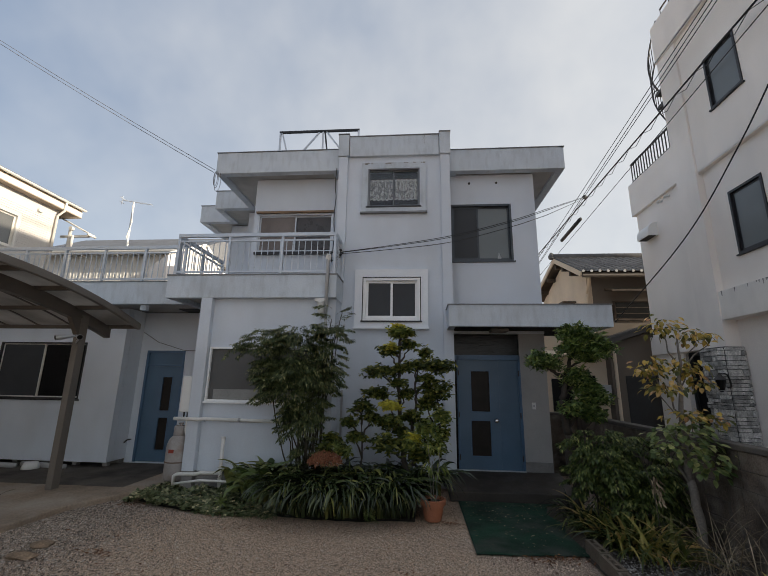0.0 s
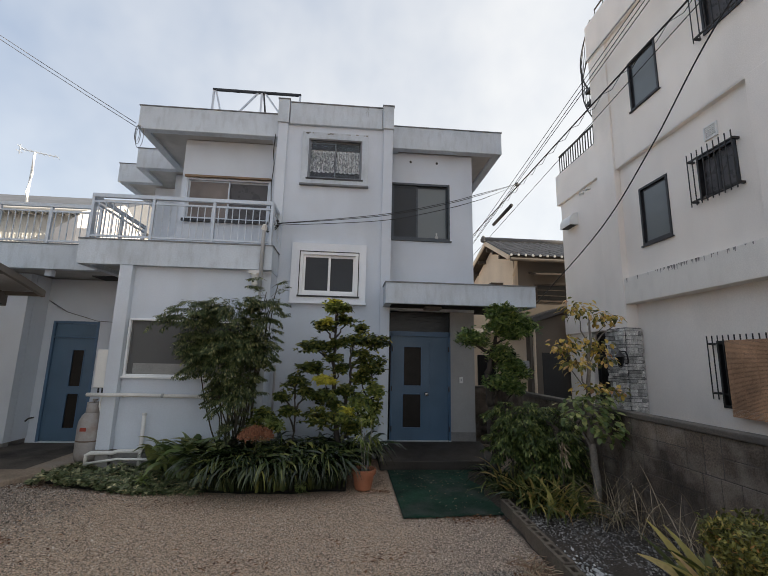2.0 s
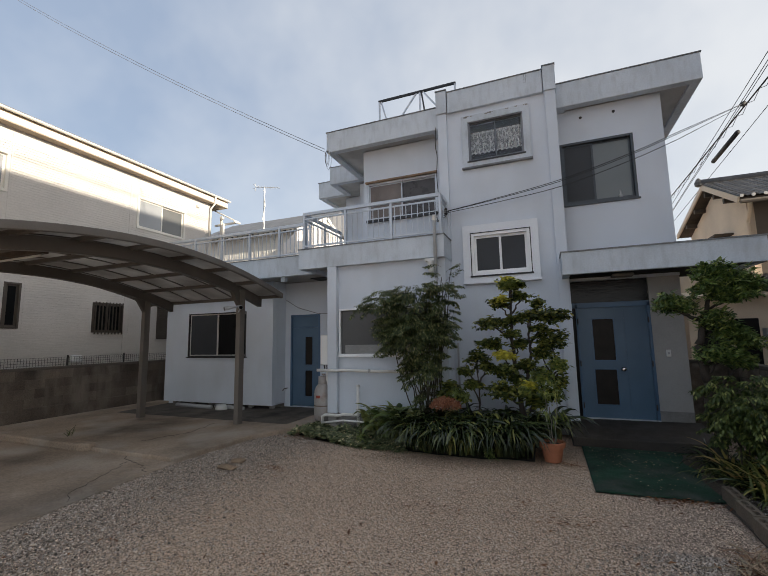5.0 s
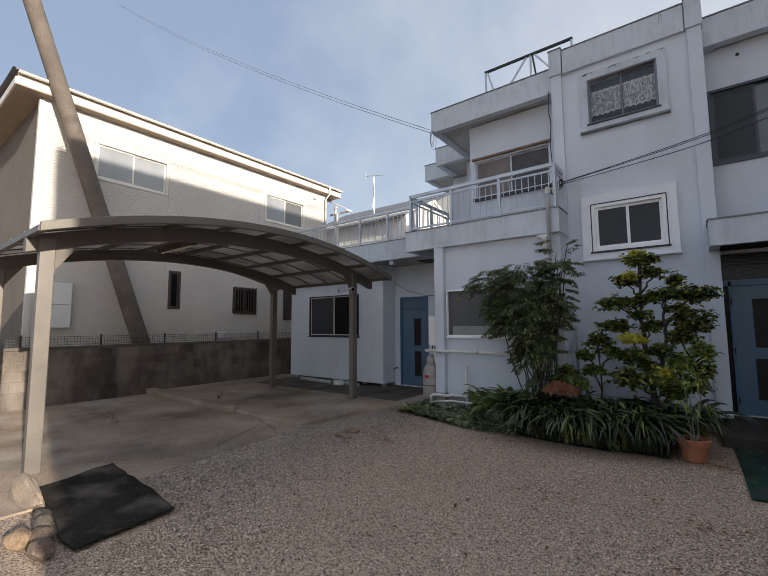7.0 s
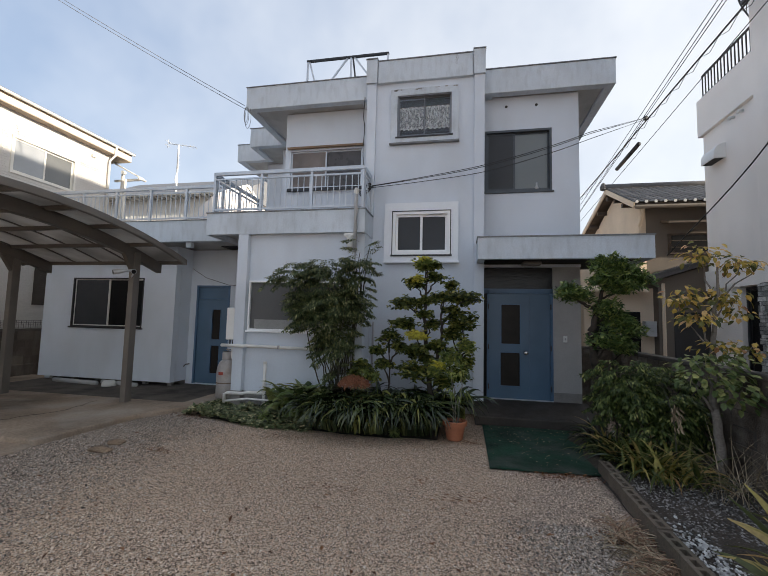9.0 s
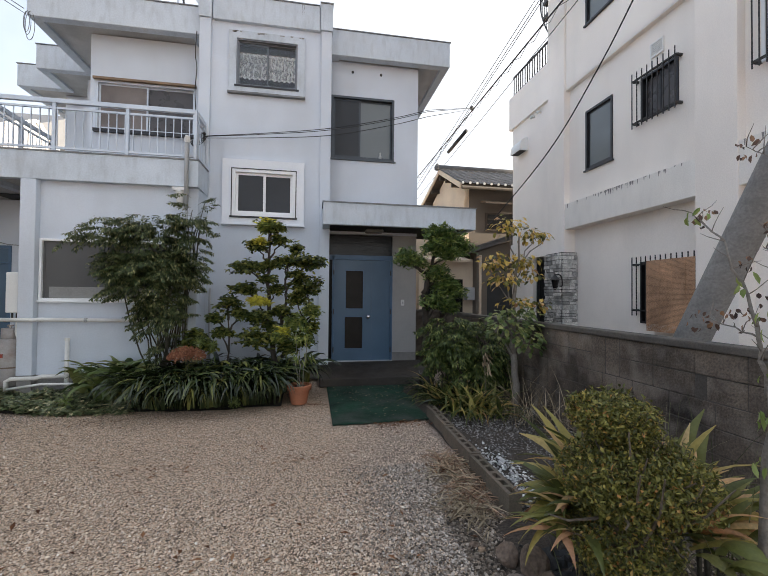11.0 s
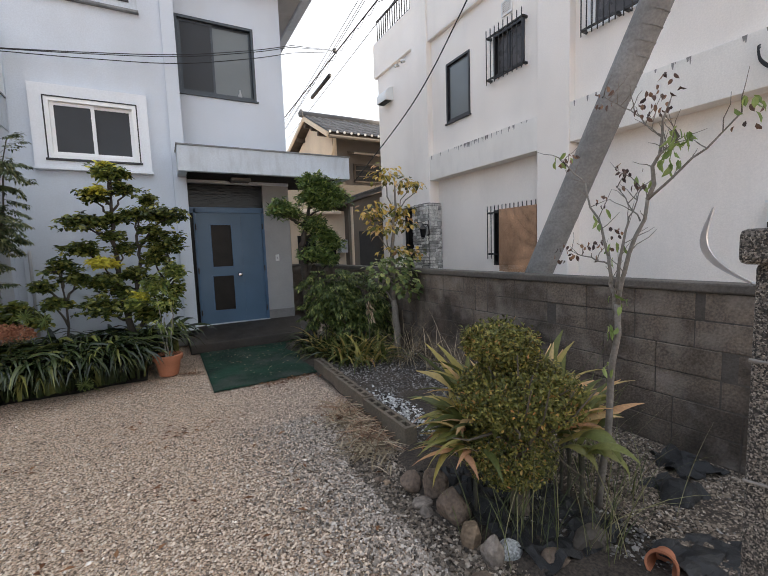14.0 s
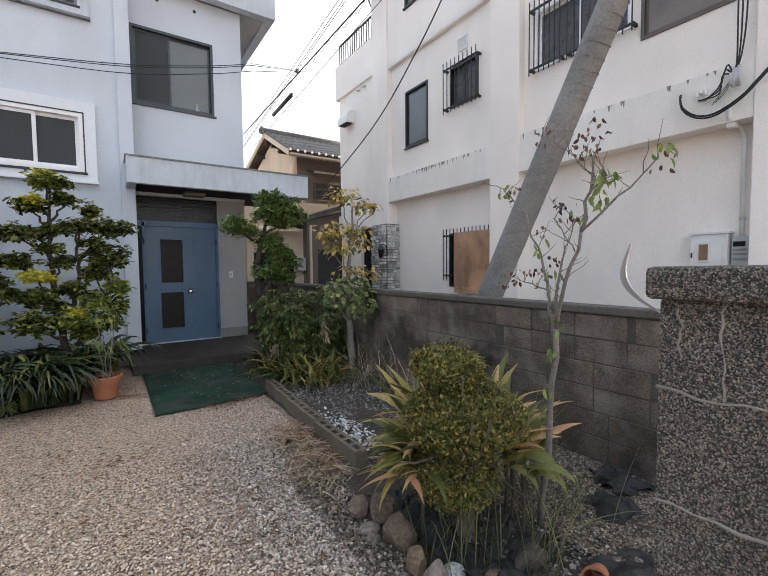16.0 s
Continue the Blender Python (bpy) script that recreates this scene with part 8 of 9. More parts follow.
t = thing("clipped_bush", "olive-green clipped bush in three rounded tiers", "bush", BC)
wood, g = Geo(), Geo()
limb(wood, r, BC, BC + Vector((-0.03, 0.03, 0.45)), 0.055, 0.045, 0.05, 5, 9)
for _ in range(60):
    limb(wood, r, BC + Vector((-0.03, 0.03, r.uniform(0.2, 0.6))), BC + Vector((r.gauss(0, 0.17), r.gauss(0, 0.17), r.uniform(0.3, 1.0))), 0.012, 0.003, 0.1, 4, 5)
for c, rad, n in (((-0.075, 0.085, 0.985), (0.195, 0.20, 0.105), 6000), ((-0.01, 0.02, 0.715), (0.33, 0.32, 0.17), 12400), ((-0.065, 0.03, 0.40), (0.24, 0.24, 0.19), 5600)):
    c = BC + Vector(c)
    for _ in range(n):
        v = rvec(r)
        k = r.uniform(0.5, 1.06) ** 0.7 * (1 + 0.15 * noise.noise(v * 2.3 + c * 3.1) + 0.12 * noise.noise(v * 6))
        oval_leaf(g, c + Vector((v.x * rad[0], v.y * rad[1], v.z * rad[2])) * k, v * 0.25 + rvec(r) * 0.9 + Vector((0, 0, 0.25)), v * 0.9 + Vector((0, 0, 0.5)) + rvec(r) * 0.55, r.uniform(0.016, 0.029), r.uniform(0.007, 0.013), 0.2, 0.15)
    for _ in range(n // 110):
        # new shoots that stand out of the clipped shape
        v = rvec(r)
        v.z = abs(v.z)
        p = c + Vector((v.x * rad[0], v.y * rad[1], v.z * rad[2])) * 0.95
        q = p + (v * 0.4 + Vector((0, 0, 0.6))).normalized() * r.uniform(0.02, 0.06)
        wood.tube([p, q], [0.0016, 0.001], 4, False)
        for m in range(7):
            oval_leaf(g, p.lerp(q, 0.25 + 0.75 * m / 6), rvec(r) + Vector((0, 0, 0.5)), Vector((0, 0, 1)) + rvec(r) * 0.4, 0.03, 0.014, 0.15, 0.1)
part("branch_frame", wood, M["bark"], t, fix=False)
part("foliage", g, L["boxwood"], t, fix=False)
for i, (a, b, yaw0, n, ln, lift0) in enumerate(((-0.24, 0.12, 2.6, 36, 0.44, 0.35), (-0.20, 0.24, 2.3, 34, 0.56, 0.65), (-0.26, 0.0, 3.0, 16, 0.40, 0.15), (0.30, 0.20, -0.35, 40, 0.46, 0.7), (0.25, 0.30, -0.1, 40, 0.62, 0.85), (0.30, 0.10, -0.6, 14, 0.34, 0.45), (-0.10, 0.32, 2.1, 24, 0.64, 1.0), (0.29, -0.08, -1.0, 5, 0.40, 0.6))):
    x, y = BC.x + 0.87 * a + 0.49 * b, BC.y - 0.49 * a + 0.87 * b
    cl = leaf_clump("broad_leaf_clump", "yellowing broad lily-like leaves round the clipped bush", (x, y, 0.42), n, (0.06, 0.06), (ln * 0.5, ln * 0.98), 0.16 if i < 7 else 0.28, (lift0, lift0 + 0.75), (0.6, 2.1) if i < 7 else (2.0, 2.8), "rhodea" if i < 7 else "broad_fresh", 300 + i, group="broad-leaf clumps", yaw=yaw0, fan=0.85)
    part("stalk", Geo().tube([(x, y, 0.0), (x + 0.01, y, 0.2), (x, y, 0.43)], [0.011, 0.010, 0.016], 8), M["cane"], cl)

# sapling with withered leaves
r = random.Random(61)
t = thing("sapling", "bare grey sapling with a few green and withered leaves", "tree", (2.9, 1.69, 0))
wood, g, gd = Geo(), Geo(), Geo()
main = limb(wood, r, (2.9, 1.69, 0), (2.9, 1.605, 1.20), 0.020, 0.015, 0.03, 8, 10)
arms = [((2.9, 1.605, 1.2), (2.9, 1.47, 1.72), 0.013, 0.008), ((2.9, 1.47, 1.72), (2.92, 1.395, 2.15), 0.011, 0.004), ((2.9, 1.62, 1.15), (2.9, 1.66, 1.45), 0.012, 0.008), ((2.9, 1.66, 1.45), (2.9, 1.80, 1.85), 0.008, 0.004), ((2.9, 1.80, 1.85), (2.9, 1.97, 2.02), 0.005, 0.003), ((2.9, 1.61, 1.28), (2.9, 1.56, 1.62), 0.011, 0.005), ((2.9, 1.47, 1.72), (2.9, 1.12, 2.02), 0.007, 0.003),
        ((2.91, 1.42, 2.0), (2.9, 1.56, 2.16), 0.004, 0.002), ((2.9, 1.56, 2.16), (2.9, 1.70, 2.27), 0.003, 0.0015), ((2.9, 1.44, 1.9), (2.9, 1.345, 1.98), 0.004, 0.002), ((2.9, 1.64, 1.40), (2.9, 1.88, 1.48), 0.005, 0.002), ((2.9, 1.50, 1.62), (2.9, 1.62, 1.80), 0.004, 0.002), ((2.9, 1.44, 1.9), (2.9, 1.34, 1.98), 0.004, 0.002), ((2.9, 1.56, 1.62), (2.9, 1.50, 1.78), 0.004, 0.002)]
for a, b, ra, rb in arms:
    pts = limb(wood, r, a, b, ra, rb, 0.06, 6, 7)
    for p in pts[2:]:
        limb(wood, r, p, p + Vector((r.uniform(-0.10, 0.10), r.uniform(-0.12, 0.12), r.uniform(0.02, 0.14))), 0.0028, 0.001, 0.1, 3, 5)


def spray(g, c, n, ln, w, spread=0.05):
    for _ in range(n):
        p = Vector(c) + rvec(r) * spread
        oval_leaf(g, p, Vector((r.uniform(-1, 1), r.uniform(-1, 1), -1.1)), rvec(r), ln * r.uniform(0.7, 1.2), w * r.uniform(0.8, 1.2), 0.2, 0.3)


for c, n in (((2.9, 1.34, 1.99), 22), ((2.9, 1.37, 1.90), 14), ((2.9, 1.94, 2.00), 7), ((2.9, 1.49, 1.84), 5), ((2.9, 1.70, 1.66), 5), ((2.9, 1.62, 1.48), 5), ((2.9, 1.10, 2.05), 8), ((2.9, 1.62, 1.06), 8), ((2.9, 1.60, 1.22), 6), ((2.9, 1.63, 0.86), 5)):
    spray(g, c, n, 0.056, 0.022, 0.045)
for c, n, q in (((2.9, 1.45, 2.16), 26, 0.07), ((2.9, 1.39, 2.23), 10, 0.05), ((2.9, 1.70, 2.27), 12, 0.05), ((2.9, 1.90, 1.98), 12, 0.05), ((2.9, 1.53, 1.83), 16, 0.06), ((2.9, 1.60, 1.89), 5, 0.03), ((2.9, 1.71, 1.75), 7, 0.03), ((2.9, 1.63, 1.58), 6, 0.03), ((2.9, 1.94, 1.475), 12, 0.05), ((2.9, 1.72, 1.49), 14, 0.06), ((2.9, 1.84, 1.49), 8, 0.04), ((2.9, 1.10, 2.0), 5, 0.05)):
    spray(gd, c, n, 0.032, 0.017, q)
part("trunk", wood, M["bark_mid"], t, smooth=True, fix=False)
part("green_leaves", g, L["fresh"], t, fix=False)
part("withered_leaves", gd, L["withered"], t, fix=False)

for i, (x, y, n, h) in enumerate(((2.35, 1.68, 34, 0.62), (2.62, 1.5, 30, 0.55), (3.15, 1.95, 34, 0.75), (3.35, 2.25, 30, 0.85), (3.1, 1.6, 16, 0.6), (2.2, 1.85, 14, 0.4), (3.5, 2.9, 26, 0.8))):
    clump("thin_grass_tuft", "thin green and straw grass blades in the gravel bed", (x, y, 0.0), n, (0.09, 0.09), (0.5 * h, 1.25 * h), 0.006, (1.1, 1.55), (0.1, 1.1), "grass", 400 + i, "grass", "thin grass tufts")
for i, (x, y) in enumerate(((2.17, 3.55), (2.22, 3.25), (2.25, 3.8), (2.10, 3.0))):
    clump("dead_grass_heap", "heap of flattened dead brown grass by the edging", (x, y, 0.04), 115, (0.075, 0.12), (0.12, 0.32), 0.012, (-0.1, 0.28), (0.1, 1.0), "tan" if i % 3 else "dry", 430 + i, "grass", "dead grass heaps")
clump("slab_weed", "small dry weed in a slab crack", (-7.3, 2.70, 0.012), 14, (0.05, 0.03), (0.15, 0.34), 0.010, (0.6, 1.3), (0.3, 1.2), "dry", 471, "weed", "slab weeds")
clump("slab_weed", "small green weed in a slab crack", (-7.65, 4.87, 0.075), 18, (0.03, 0.03), (0.1, 0.24), 0.012, (0.7, 1.4), (0.3, 1.2), "grass", 470, "weed", "slab weeds")


# ---- things in the yard ----
# turf mat before the porch
g = Geo()
r = random.Random(17)
nx, ny = 26, 44
for i in range(nx + 1):
    for j in range(ny + 1):
        u, v = i / nx, j / ny
        x = 1.22 + (1.36 + 0.10 * v) * u + 0.02 * math.sin(v * 9) * (u > 0.95)
        y = 5.09 + (7.14 - 5.09) * v + 0.09 * u * (1 - v) + (r.uniform(-0.02, 0.02) if j == 0 else 0)
        g.v.append((x, y, 0.018 + 0.007 * noise.noise((x * 2.5, y * 2.5, 4))))
g.f += [(i * (ny + 1) + j, (i + 1) * (ny + 1) + j, (i + 1) * (ny + 1) + j + 1, i * (ny + 1) + j + 1) for i in range(nx) for j in range(ny)]
ob = solo("turf_mat", g, M["turf"], "worn green artificial turf mat with grey scuffs", "mat", smooth=True)
md = ob.modifiers.new("thickness", "SOLIDIFY"); md.thickness = 0.012
g = Geo()
for k in range(150):
    v = r.random() ** 0.7
    x, y = 1.3 + 1.25 * r.random(), 5.15 + 1.95 * v
    add_leaf(g, Vector((x, y, 0.034)), Vector((r.uniform(-1, 1), r.uniform(-1, 1), r.uniform(-0.05, 0.2))), Vector((0, 0, 1)), r.uniform(0.012, 0.045), r.uniform(0.008, 0.02), 0.3, 0.1)
solo("mat_litter", g, L["dry"], "dry leaf crumbs scattered over the turf mat", "fallen leaves", kind="stuff", fix=False)
# concrete path strip either side of the mat
solo("entrance_path", Geo().box(1.26, 2.68, 5.9, 7.15, -0.05, 0.004), M["plinth"], "dark concrete path under the turf mat", "pavement", kind="structure")

# black rubber mat by the gate side
g = Geo()
nu, nv = 44, 26
for i in range(nu + 1):
    for j in range(nv + 1):
        u, v = i / nu, j / nv
        a, b, c, d = Vector((-4.90, 1.84, 0)), Vector((-3.01, 1.69, 0)), Vector((-2.92, 0.88, 0)), Vector((-4.60, 1.02, 0))
        p = a.lerp(b, u).lerp(d.lerp(c, u), v)
        rim = noise.noise((p.x * 3, p.y * 3, 6)) * 0.035
        fold = 0.035 * math.exp(-((u - 0.42 - 0.12 * v) / 0.07) ** 2) + 0.02 * math.exp(-((u - 0.66) / 0.06) ** 2)
        g.v.append((p.x + rim, p.y + rim, 0.026 + fold + 0.02 * noise.noise((p.x * 1.6, p.y * 1.6, 2)) + 0.0035 * ((i + j) % 2)))
g.f += [(i * (nv + 1) + j, (i + 1) * (nv + 1) + j, (i + 1) * (nv + 1) + j + 1, i * (nv + 1) + j + 1) for i in range(nu) for j in range(nv)]
ob = solo("rubber_mat", g, M["rubber"], "dusty black woven rubber mat rippled on the gravel", "mat", smooth=True)
md = ob.modifiers.new("thickness", "SOLIDIFY"); md.thickness = 0.012


def rock(c, rad, seed, m, label, group="bed stones", name="garden_stone", cuts=2):
    """A lumpy stone: a sphere pushed about by noise at two sizes and flattened on some sides."""
    bm = bmesh.new()
    bmesh.ops.create_icosphere(bm, subdivisions=cuts + 1, radius=1.0)
    q = random.Random(seed)
    planes = [(rvec(q), q.uniform(0.62, 0.85)) for _ in range(7)]
    for v in bm.verts:
        for n_, d in planes:
            over = v.co.dot(n_) - d
            if over > 0:
                v.co -= n_ * over * 0.85
        v.co *= 1 + 0.14 * noise.noise(v.co * 1.6 + Vector((seed, 0, 0))) + 0.05 * noise.noise(v.co * 5 + Vector((0, seed, 0)))
        v.co = Vector((v.co.x * rad[0], v.co.y * rad[1], v.co.z * rad[2])) + Vector(c)
    me = bpy.data.meshes.new(name)
    bm.to_mesh(me); bm.free()
    me.materials.append(m)
    ob = new(name, me)
    return tagged(ob, label, "stone", group)


M["rock_brown"] = mat("brown_rock", (0.17, 0.122, 0.09), 0.85, 0.35, 9, 50, 0.3, 1.0, 30, stain=(0.07, 0.05, 0.04), stain_amt=0.6, stain_scale=9)
M["rock_tan"] = mat("tan_rock", (0.25, 0.175, 0.115), 0.85, 0.3, 8, 50, 0.3, 0.9, 30, stain=(0.10, 0.07, 0.05), stain_amt=0.5, stain_scale=9)
M["rock_dark"] = mat("dark_brown_rock", (0.09, 0.075, 0.062), 0.85, 0.25, 8, 50, 0.2, 0.8, 40)
M["rock_grey"] = mat("grey_rock", (0.26, 0.215, 0.18), 0.85, 0.35, 9, 50, 0.3, 1.0, 30, stain=(0.12, 0.09, 0.07), stain_amt=0.6, stain_scale=10)
M["rock_white"] = mat("pale_speckled_rock", (0.34, 0.345, 0.335), 0.85, 0.2, 8, 90, 0.5, 0.9, 60)
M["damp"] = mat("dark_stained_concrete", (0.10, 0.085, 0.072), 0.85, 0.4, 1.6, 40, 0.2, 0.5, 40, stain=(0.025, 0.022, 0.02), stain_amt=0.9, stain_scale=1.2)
M["sheet"] = mat("black_weed_sheet", (0.022, 0.022, 0.023), 0.55, 0.25, 3, 200, 0.2, 0.5, 160)
for i, (c, rad, m) in enumerate((((2.165, 2.06, 0.07), (0.105, 0.09, 0.11), "rock_brown"), ((2.12, 1.86, 0.05), (0.055, 0.06, 0.085), "rock_tan"), ((2.13, 1.72, 0.04), (0.06, 0.055, 0.10), "rock_grey"), ((2.22, 1.70, 0.03), (0.065, 0.06, 0.055), "rock_white"),
        ((2.11, 2.42, 0.06), (0.075, 0.07, 0.075), "rock_brown"), ((2.05, 2.17, 0.025), (0.045, 0.04, 0.035), "rock_grey"), ((2.20, 2.30, 0.08), (0.09, 0.08, 0.10), "rock_brown"), ((2.61, 1.53, 0.05), (0.11, 0.07, 0.07), "rock_dark"), ((2.0, 2.55, 0.015), (0.03, 0.025, 0.022), "rock_tan"), ((1.98, 2.62, 0.015), (0.035, 0.03, 0.02), "rock_brown"),
        ((2.07, 2.24, 0.03), (0.07, 0.05, 0.035), "rock_grey"), ((1.98, 1.64, 0.02), (0.07, 0.06, 0.05), "rock_brown"), ((3.35, 1.5, 0.05), (0.13, 0.10, 0.09), "sheet"), ((2.36, 1.55, 0.02), (0.08, 0.07, 0.06), "rock_brown"))):
    rock(c, rad, i + 1, M[m], "lumpy %s bed stone half sunk in gravel" % {"rock_brown": "brown", "rock_tan": "tan", "rock_grey": "grey", "rock_white": "pale speckled", "sheet": "black", "rock_dark": "dark brown"}[m])
for i, (c, rad, m) in enumerate((((-3.28, 0.80, 0.05), (0.13, 0.08, 0.07), "rock_brown"), ((-3.52, 0.86, 0.05), (0.11, 0.08, 0.08), "rock_dark"), ((-3.72, 0.90, 0.05), (0.10, 0.07, 0.07), "rock_dark"), ((-3.05, 0.74, 0.05), (0.12, 0.09, 0.07), "rock_brown"), ((-3.38, 0.68, 0.05), (0.12, 0.10, 0.08), "rock_tan"))):
    rock(c, rad, i + 31, M[m], "rough brown stone by the gravel edge", "gate stones")
rock((-4.35, 0.93, 0.08), (0.46, 0.10, 0.17), 41, M["concrete"], "worn rounded concrete kerb end beside the mat", "gate stones", "kerb_end")
for i, (x, y, a) in enumerate(((-3.49, 4.47, 0.3), (-3.56, 4.78, 0.1))):
    rock((x, y, 0.015), (0.16, 0.11, 0.03), i + 51, M["rock_tan"], "flat tan stepping stone sunk in gravel", "stepping stones", "stepping_stone")

# hollow block edging of the right bed
r = random.Random(23)
M["edging"] = mat("brown_grey_edging_block", (0.15, 0.118, 0.09), 0.95, 0.25, 4, 60, 0.2, 0.7, 60, rnd=0.2, stain=(0.05, 0.06, 0.035), stain_amt=0.5, stain_scale=4)
for i in range(6):
    y0 = 2.90 + i * 0.40
    e = thing("edging_block", "weathered hollow concrete block set as bed edging", "edging block", (2.43, y0 + 0.195, 0), "edging blocks")
    x0 = 2.355 + 0.018 * i + r.uniform(-0.008, 0.008)
    top = 0.15 + r.uniform(-0.012, 0.008)
    holes = tuple((y0 + a, y0 + a + 0.085, x0 + 0.03, x0 + 0.075) for a in (0.03, 0.15, 0.27))
    g = Geo().panel(0.19, y0, y0 + 0.388, x0, x0 + 0.105, holes)
    g.v = [(v, u, top + w) for u, w, v in g.v]
    part("block", g, M["edging"], e, bevel=0.005)

# dark gravel of the right bed, white chips and weed sheet
M["dark_gravel"] = mat("dark_bed_gravel", (0.055, 0.043, 0.034), 0.95, 0.25, 3, 70, 0.5, 1.0, 70)
g = Geo()
N = 40
for i in range(N + 1):
    for j in range(13):
        y = 0.75 + (7.0 - 0.75) * i / N
        x0 = 2.40 if y > 2.9 else 2.02 + 0.10 * math.sin(y * 5) + max(0, 1.5 - y) * 0.1
        x = x0 + (3.96 - x0) * j / 12
        g.v.append((x, y, (0.0 if j == 0 else 0.035) + 0.03 * noise.noise((x * 2.2, y * 2.2, 7))))
g.f += [(i * 13 + j, (i + 1) * 13 + j, (i + 1) * 13 + j + 1, i * 13 + j + 1) for i in range(N) for j in range(12)]
solo("right_bed_ground", g, M["dark_gravel"], "dark grey gravel and soil of the side bed", "ground", kind="structure", smooth=True)


def crumpled(name, label, corners, n, amp, z, seed):
    """A thin crumpled sheet over four plan corners."""
    g = Geo()
    a, b, c, d = [Vector((*q, 0)) for q in corners]
    for i in range(n + 1):
        for j in range(n + 1):
            u, v = i / n, j / n
            p = a.lerp(b, u).lerp(d.lerp(c, u), v)
            e = 0.03 * noise.noise((u * 5, v * 5, seed))
            g.v.append((p.x + e, p.y - e, z + amp * abs(noise.noise((p.x * 7, p.y * 7, seed))) + amp * 0.4 * noise.noise((p.x * 16, p.y * 16, seed))))
    g.f += [(i * (n + 1) + j, (i + 1) * (n + 1) + j, (i + 1) * (n + 1) + j + 1, i * (n + 1) + j + 1) for i in range(n) for j in range(n)]
    ob = solo(name, g, M["sheet"], label, "plastic sheet", "weed sheets", smooth=False)
    md = ob.modifiers.new("thickness", "SOLIDIFY"); md.thickness = 0.004
    return ob


crumpled("weed_sheet", "crumpled black weed-control sheet round the bush", ((2.25, 1.50), (2.80, 1.45), (2.85, 2.2), (2.22, 2.5)), 26, 0.10, 0.035, 3)
crumpled("weed_sheet", "torn black plastic sheet on the bed gravel", ((3.25, 1.45), (3.48, 1.40), (3.52, 1.64), (3.30, 1.70)), 14, 0.12, 0.05, 5)
crumpled("weed_sheet", "black plastic sheet scrap by the wall", ((3.55, 1.55), (3.85, 1.45), (3.88, 1.75), (3.6, 1.80)), 14, 0.10, 0.05, 9)
crumpled("weed_sheet", "black plastic sheet under the pillar", ((2.75, 1.08), (3.2, 1.02), (3.16, 1.26), (2.80, 1.38)), 18, 0.06, 0.04, 12)
bp = thing("broken_pot", "terracotta pot lying on its side in the bed", "flower pot", (2.78, 1.30, 0.0))
g = Geo().lathe([(0.040, 0.0), (0.056, 0.10), (0.064, 0.101), (0.066, 0.128), (0.056, 0.128), (0.050, 0.10), (0.036, 0.012), (0.001, 0.011)], (0, 0, 0), 26)
part("body", g.moved(Matrix.Translation((2.80, 1.29, 0.055)) @ Matrix.Rotation(radians(200), 4, "Z") @ Matrix.Rotation(radians(78), 4, "Y")), M["terracotta"], bp)

# loose stones: gravel that can be told apart near the walk, white chips, bed gravel
def scatter(name, label, n, area, size, m, seed, z=0.0, flat=0.6):
    """Many small faceted stones in one mesh."""
    r = random.Random(seed)
    base = [(0, 0, 1), (0, 0, -1)] + [(math.cos(a), math.sin(a), 0.0) for a in [k * 1.2566 for k in range(5)]]
    fc = [(0, 2 + k, 2 + (k + 1) % 5) for k in range(5)] + [(1, 2 + (k + 1) % 5, 2 + k) for k in range(5)]
    g = Geo()
    for _ in range(n):
        x, y = area(r)
        s = r.uniform(*size) * (1.5 if r.random() < 0.06 else 1.0)
        rot = Euler((r.uniform(-0.6, 0.6), r.uniform(-0.6, 0.6), r.uniform(0, 6.28))).to_matrix()
        k = len(g.v)
        for p in base:
            q = rot @ Vector((p[0] * s * r.uniform(0.7, 1.2), p[1] * s * r.uniform(0.6, 1.0), p[2] * s * flat * r.uniform(0.7, 1.1)))
            g.v.append((x + q.x, y + q.y, z + s * 0.15 + q.z))
        g.f += [tuple(k + i for i in q) for q in fc]
    return solo(name, g, m, label, "gravel", kind="stuff", fix=False)


def pebble_mat(name, colours):
    m = leaf_mat(name, colours, 0.85, 0.0, 0.3)
    return m


def slab_edge(y):
    """Where the gravel meets the concrete of the carport."""
    return float(np.interp(y, (1.9, 2.9, 4.4, 5.9, 7.1), (-4.10, -4.25, -4.40, -4.30, -3.75)))


def bed_edge(x):
    """Where the gravel meets the bed before the house."""
    return 5.98 + 0.30 * max(0.0, -2.2 - x) if x < 1.0 else 5.95


def in_yard(x, y):
    right = 2.33 if y > 2.9 else 2.05
    return slab_edge(y) - 0.04 < x < right and y < bed_edge(x) and not (1.2 < x < 2.7 and y > 5.1) and not (x < -2.9 and y < 1.75)


def near_area(r):
    """The yard, denser towards the walk."""
    while True:
        d = 0.9 + 6.4 * r.random() ** 1.55
        a = r.uniform(-1.35, 1.15)
        x, y = 0.8 + d * math.sin(a), 0.1 + d * math.cos(a)
        if in_yard(x, y):
            return x, y


def slab_side(r):
    while True:
        y = r.uniform(1.5, 6.6)
        x = slab_edge(y) + abs(r.gauss(0, 0.85))
        if in_yard(x, y):
            return x, y


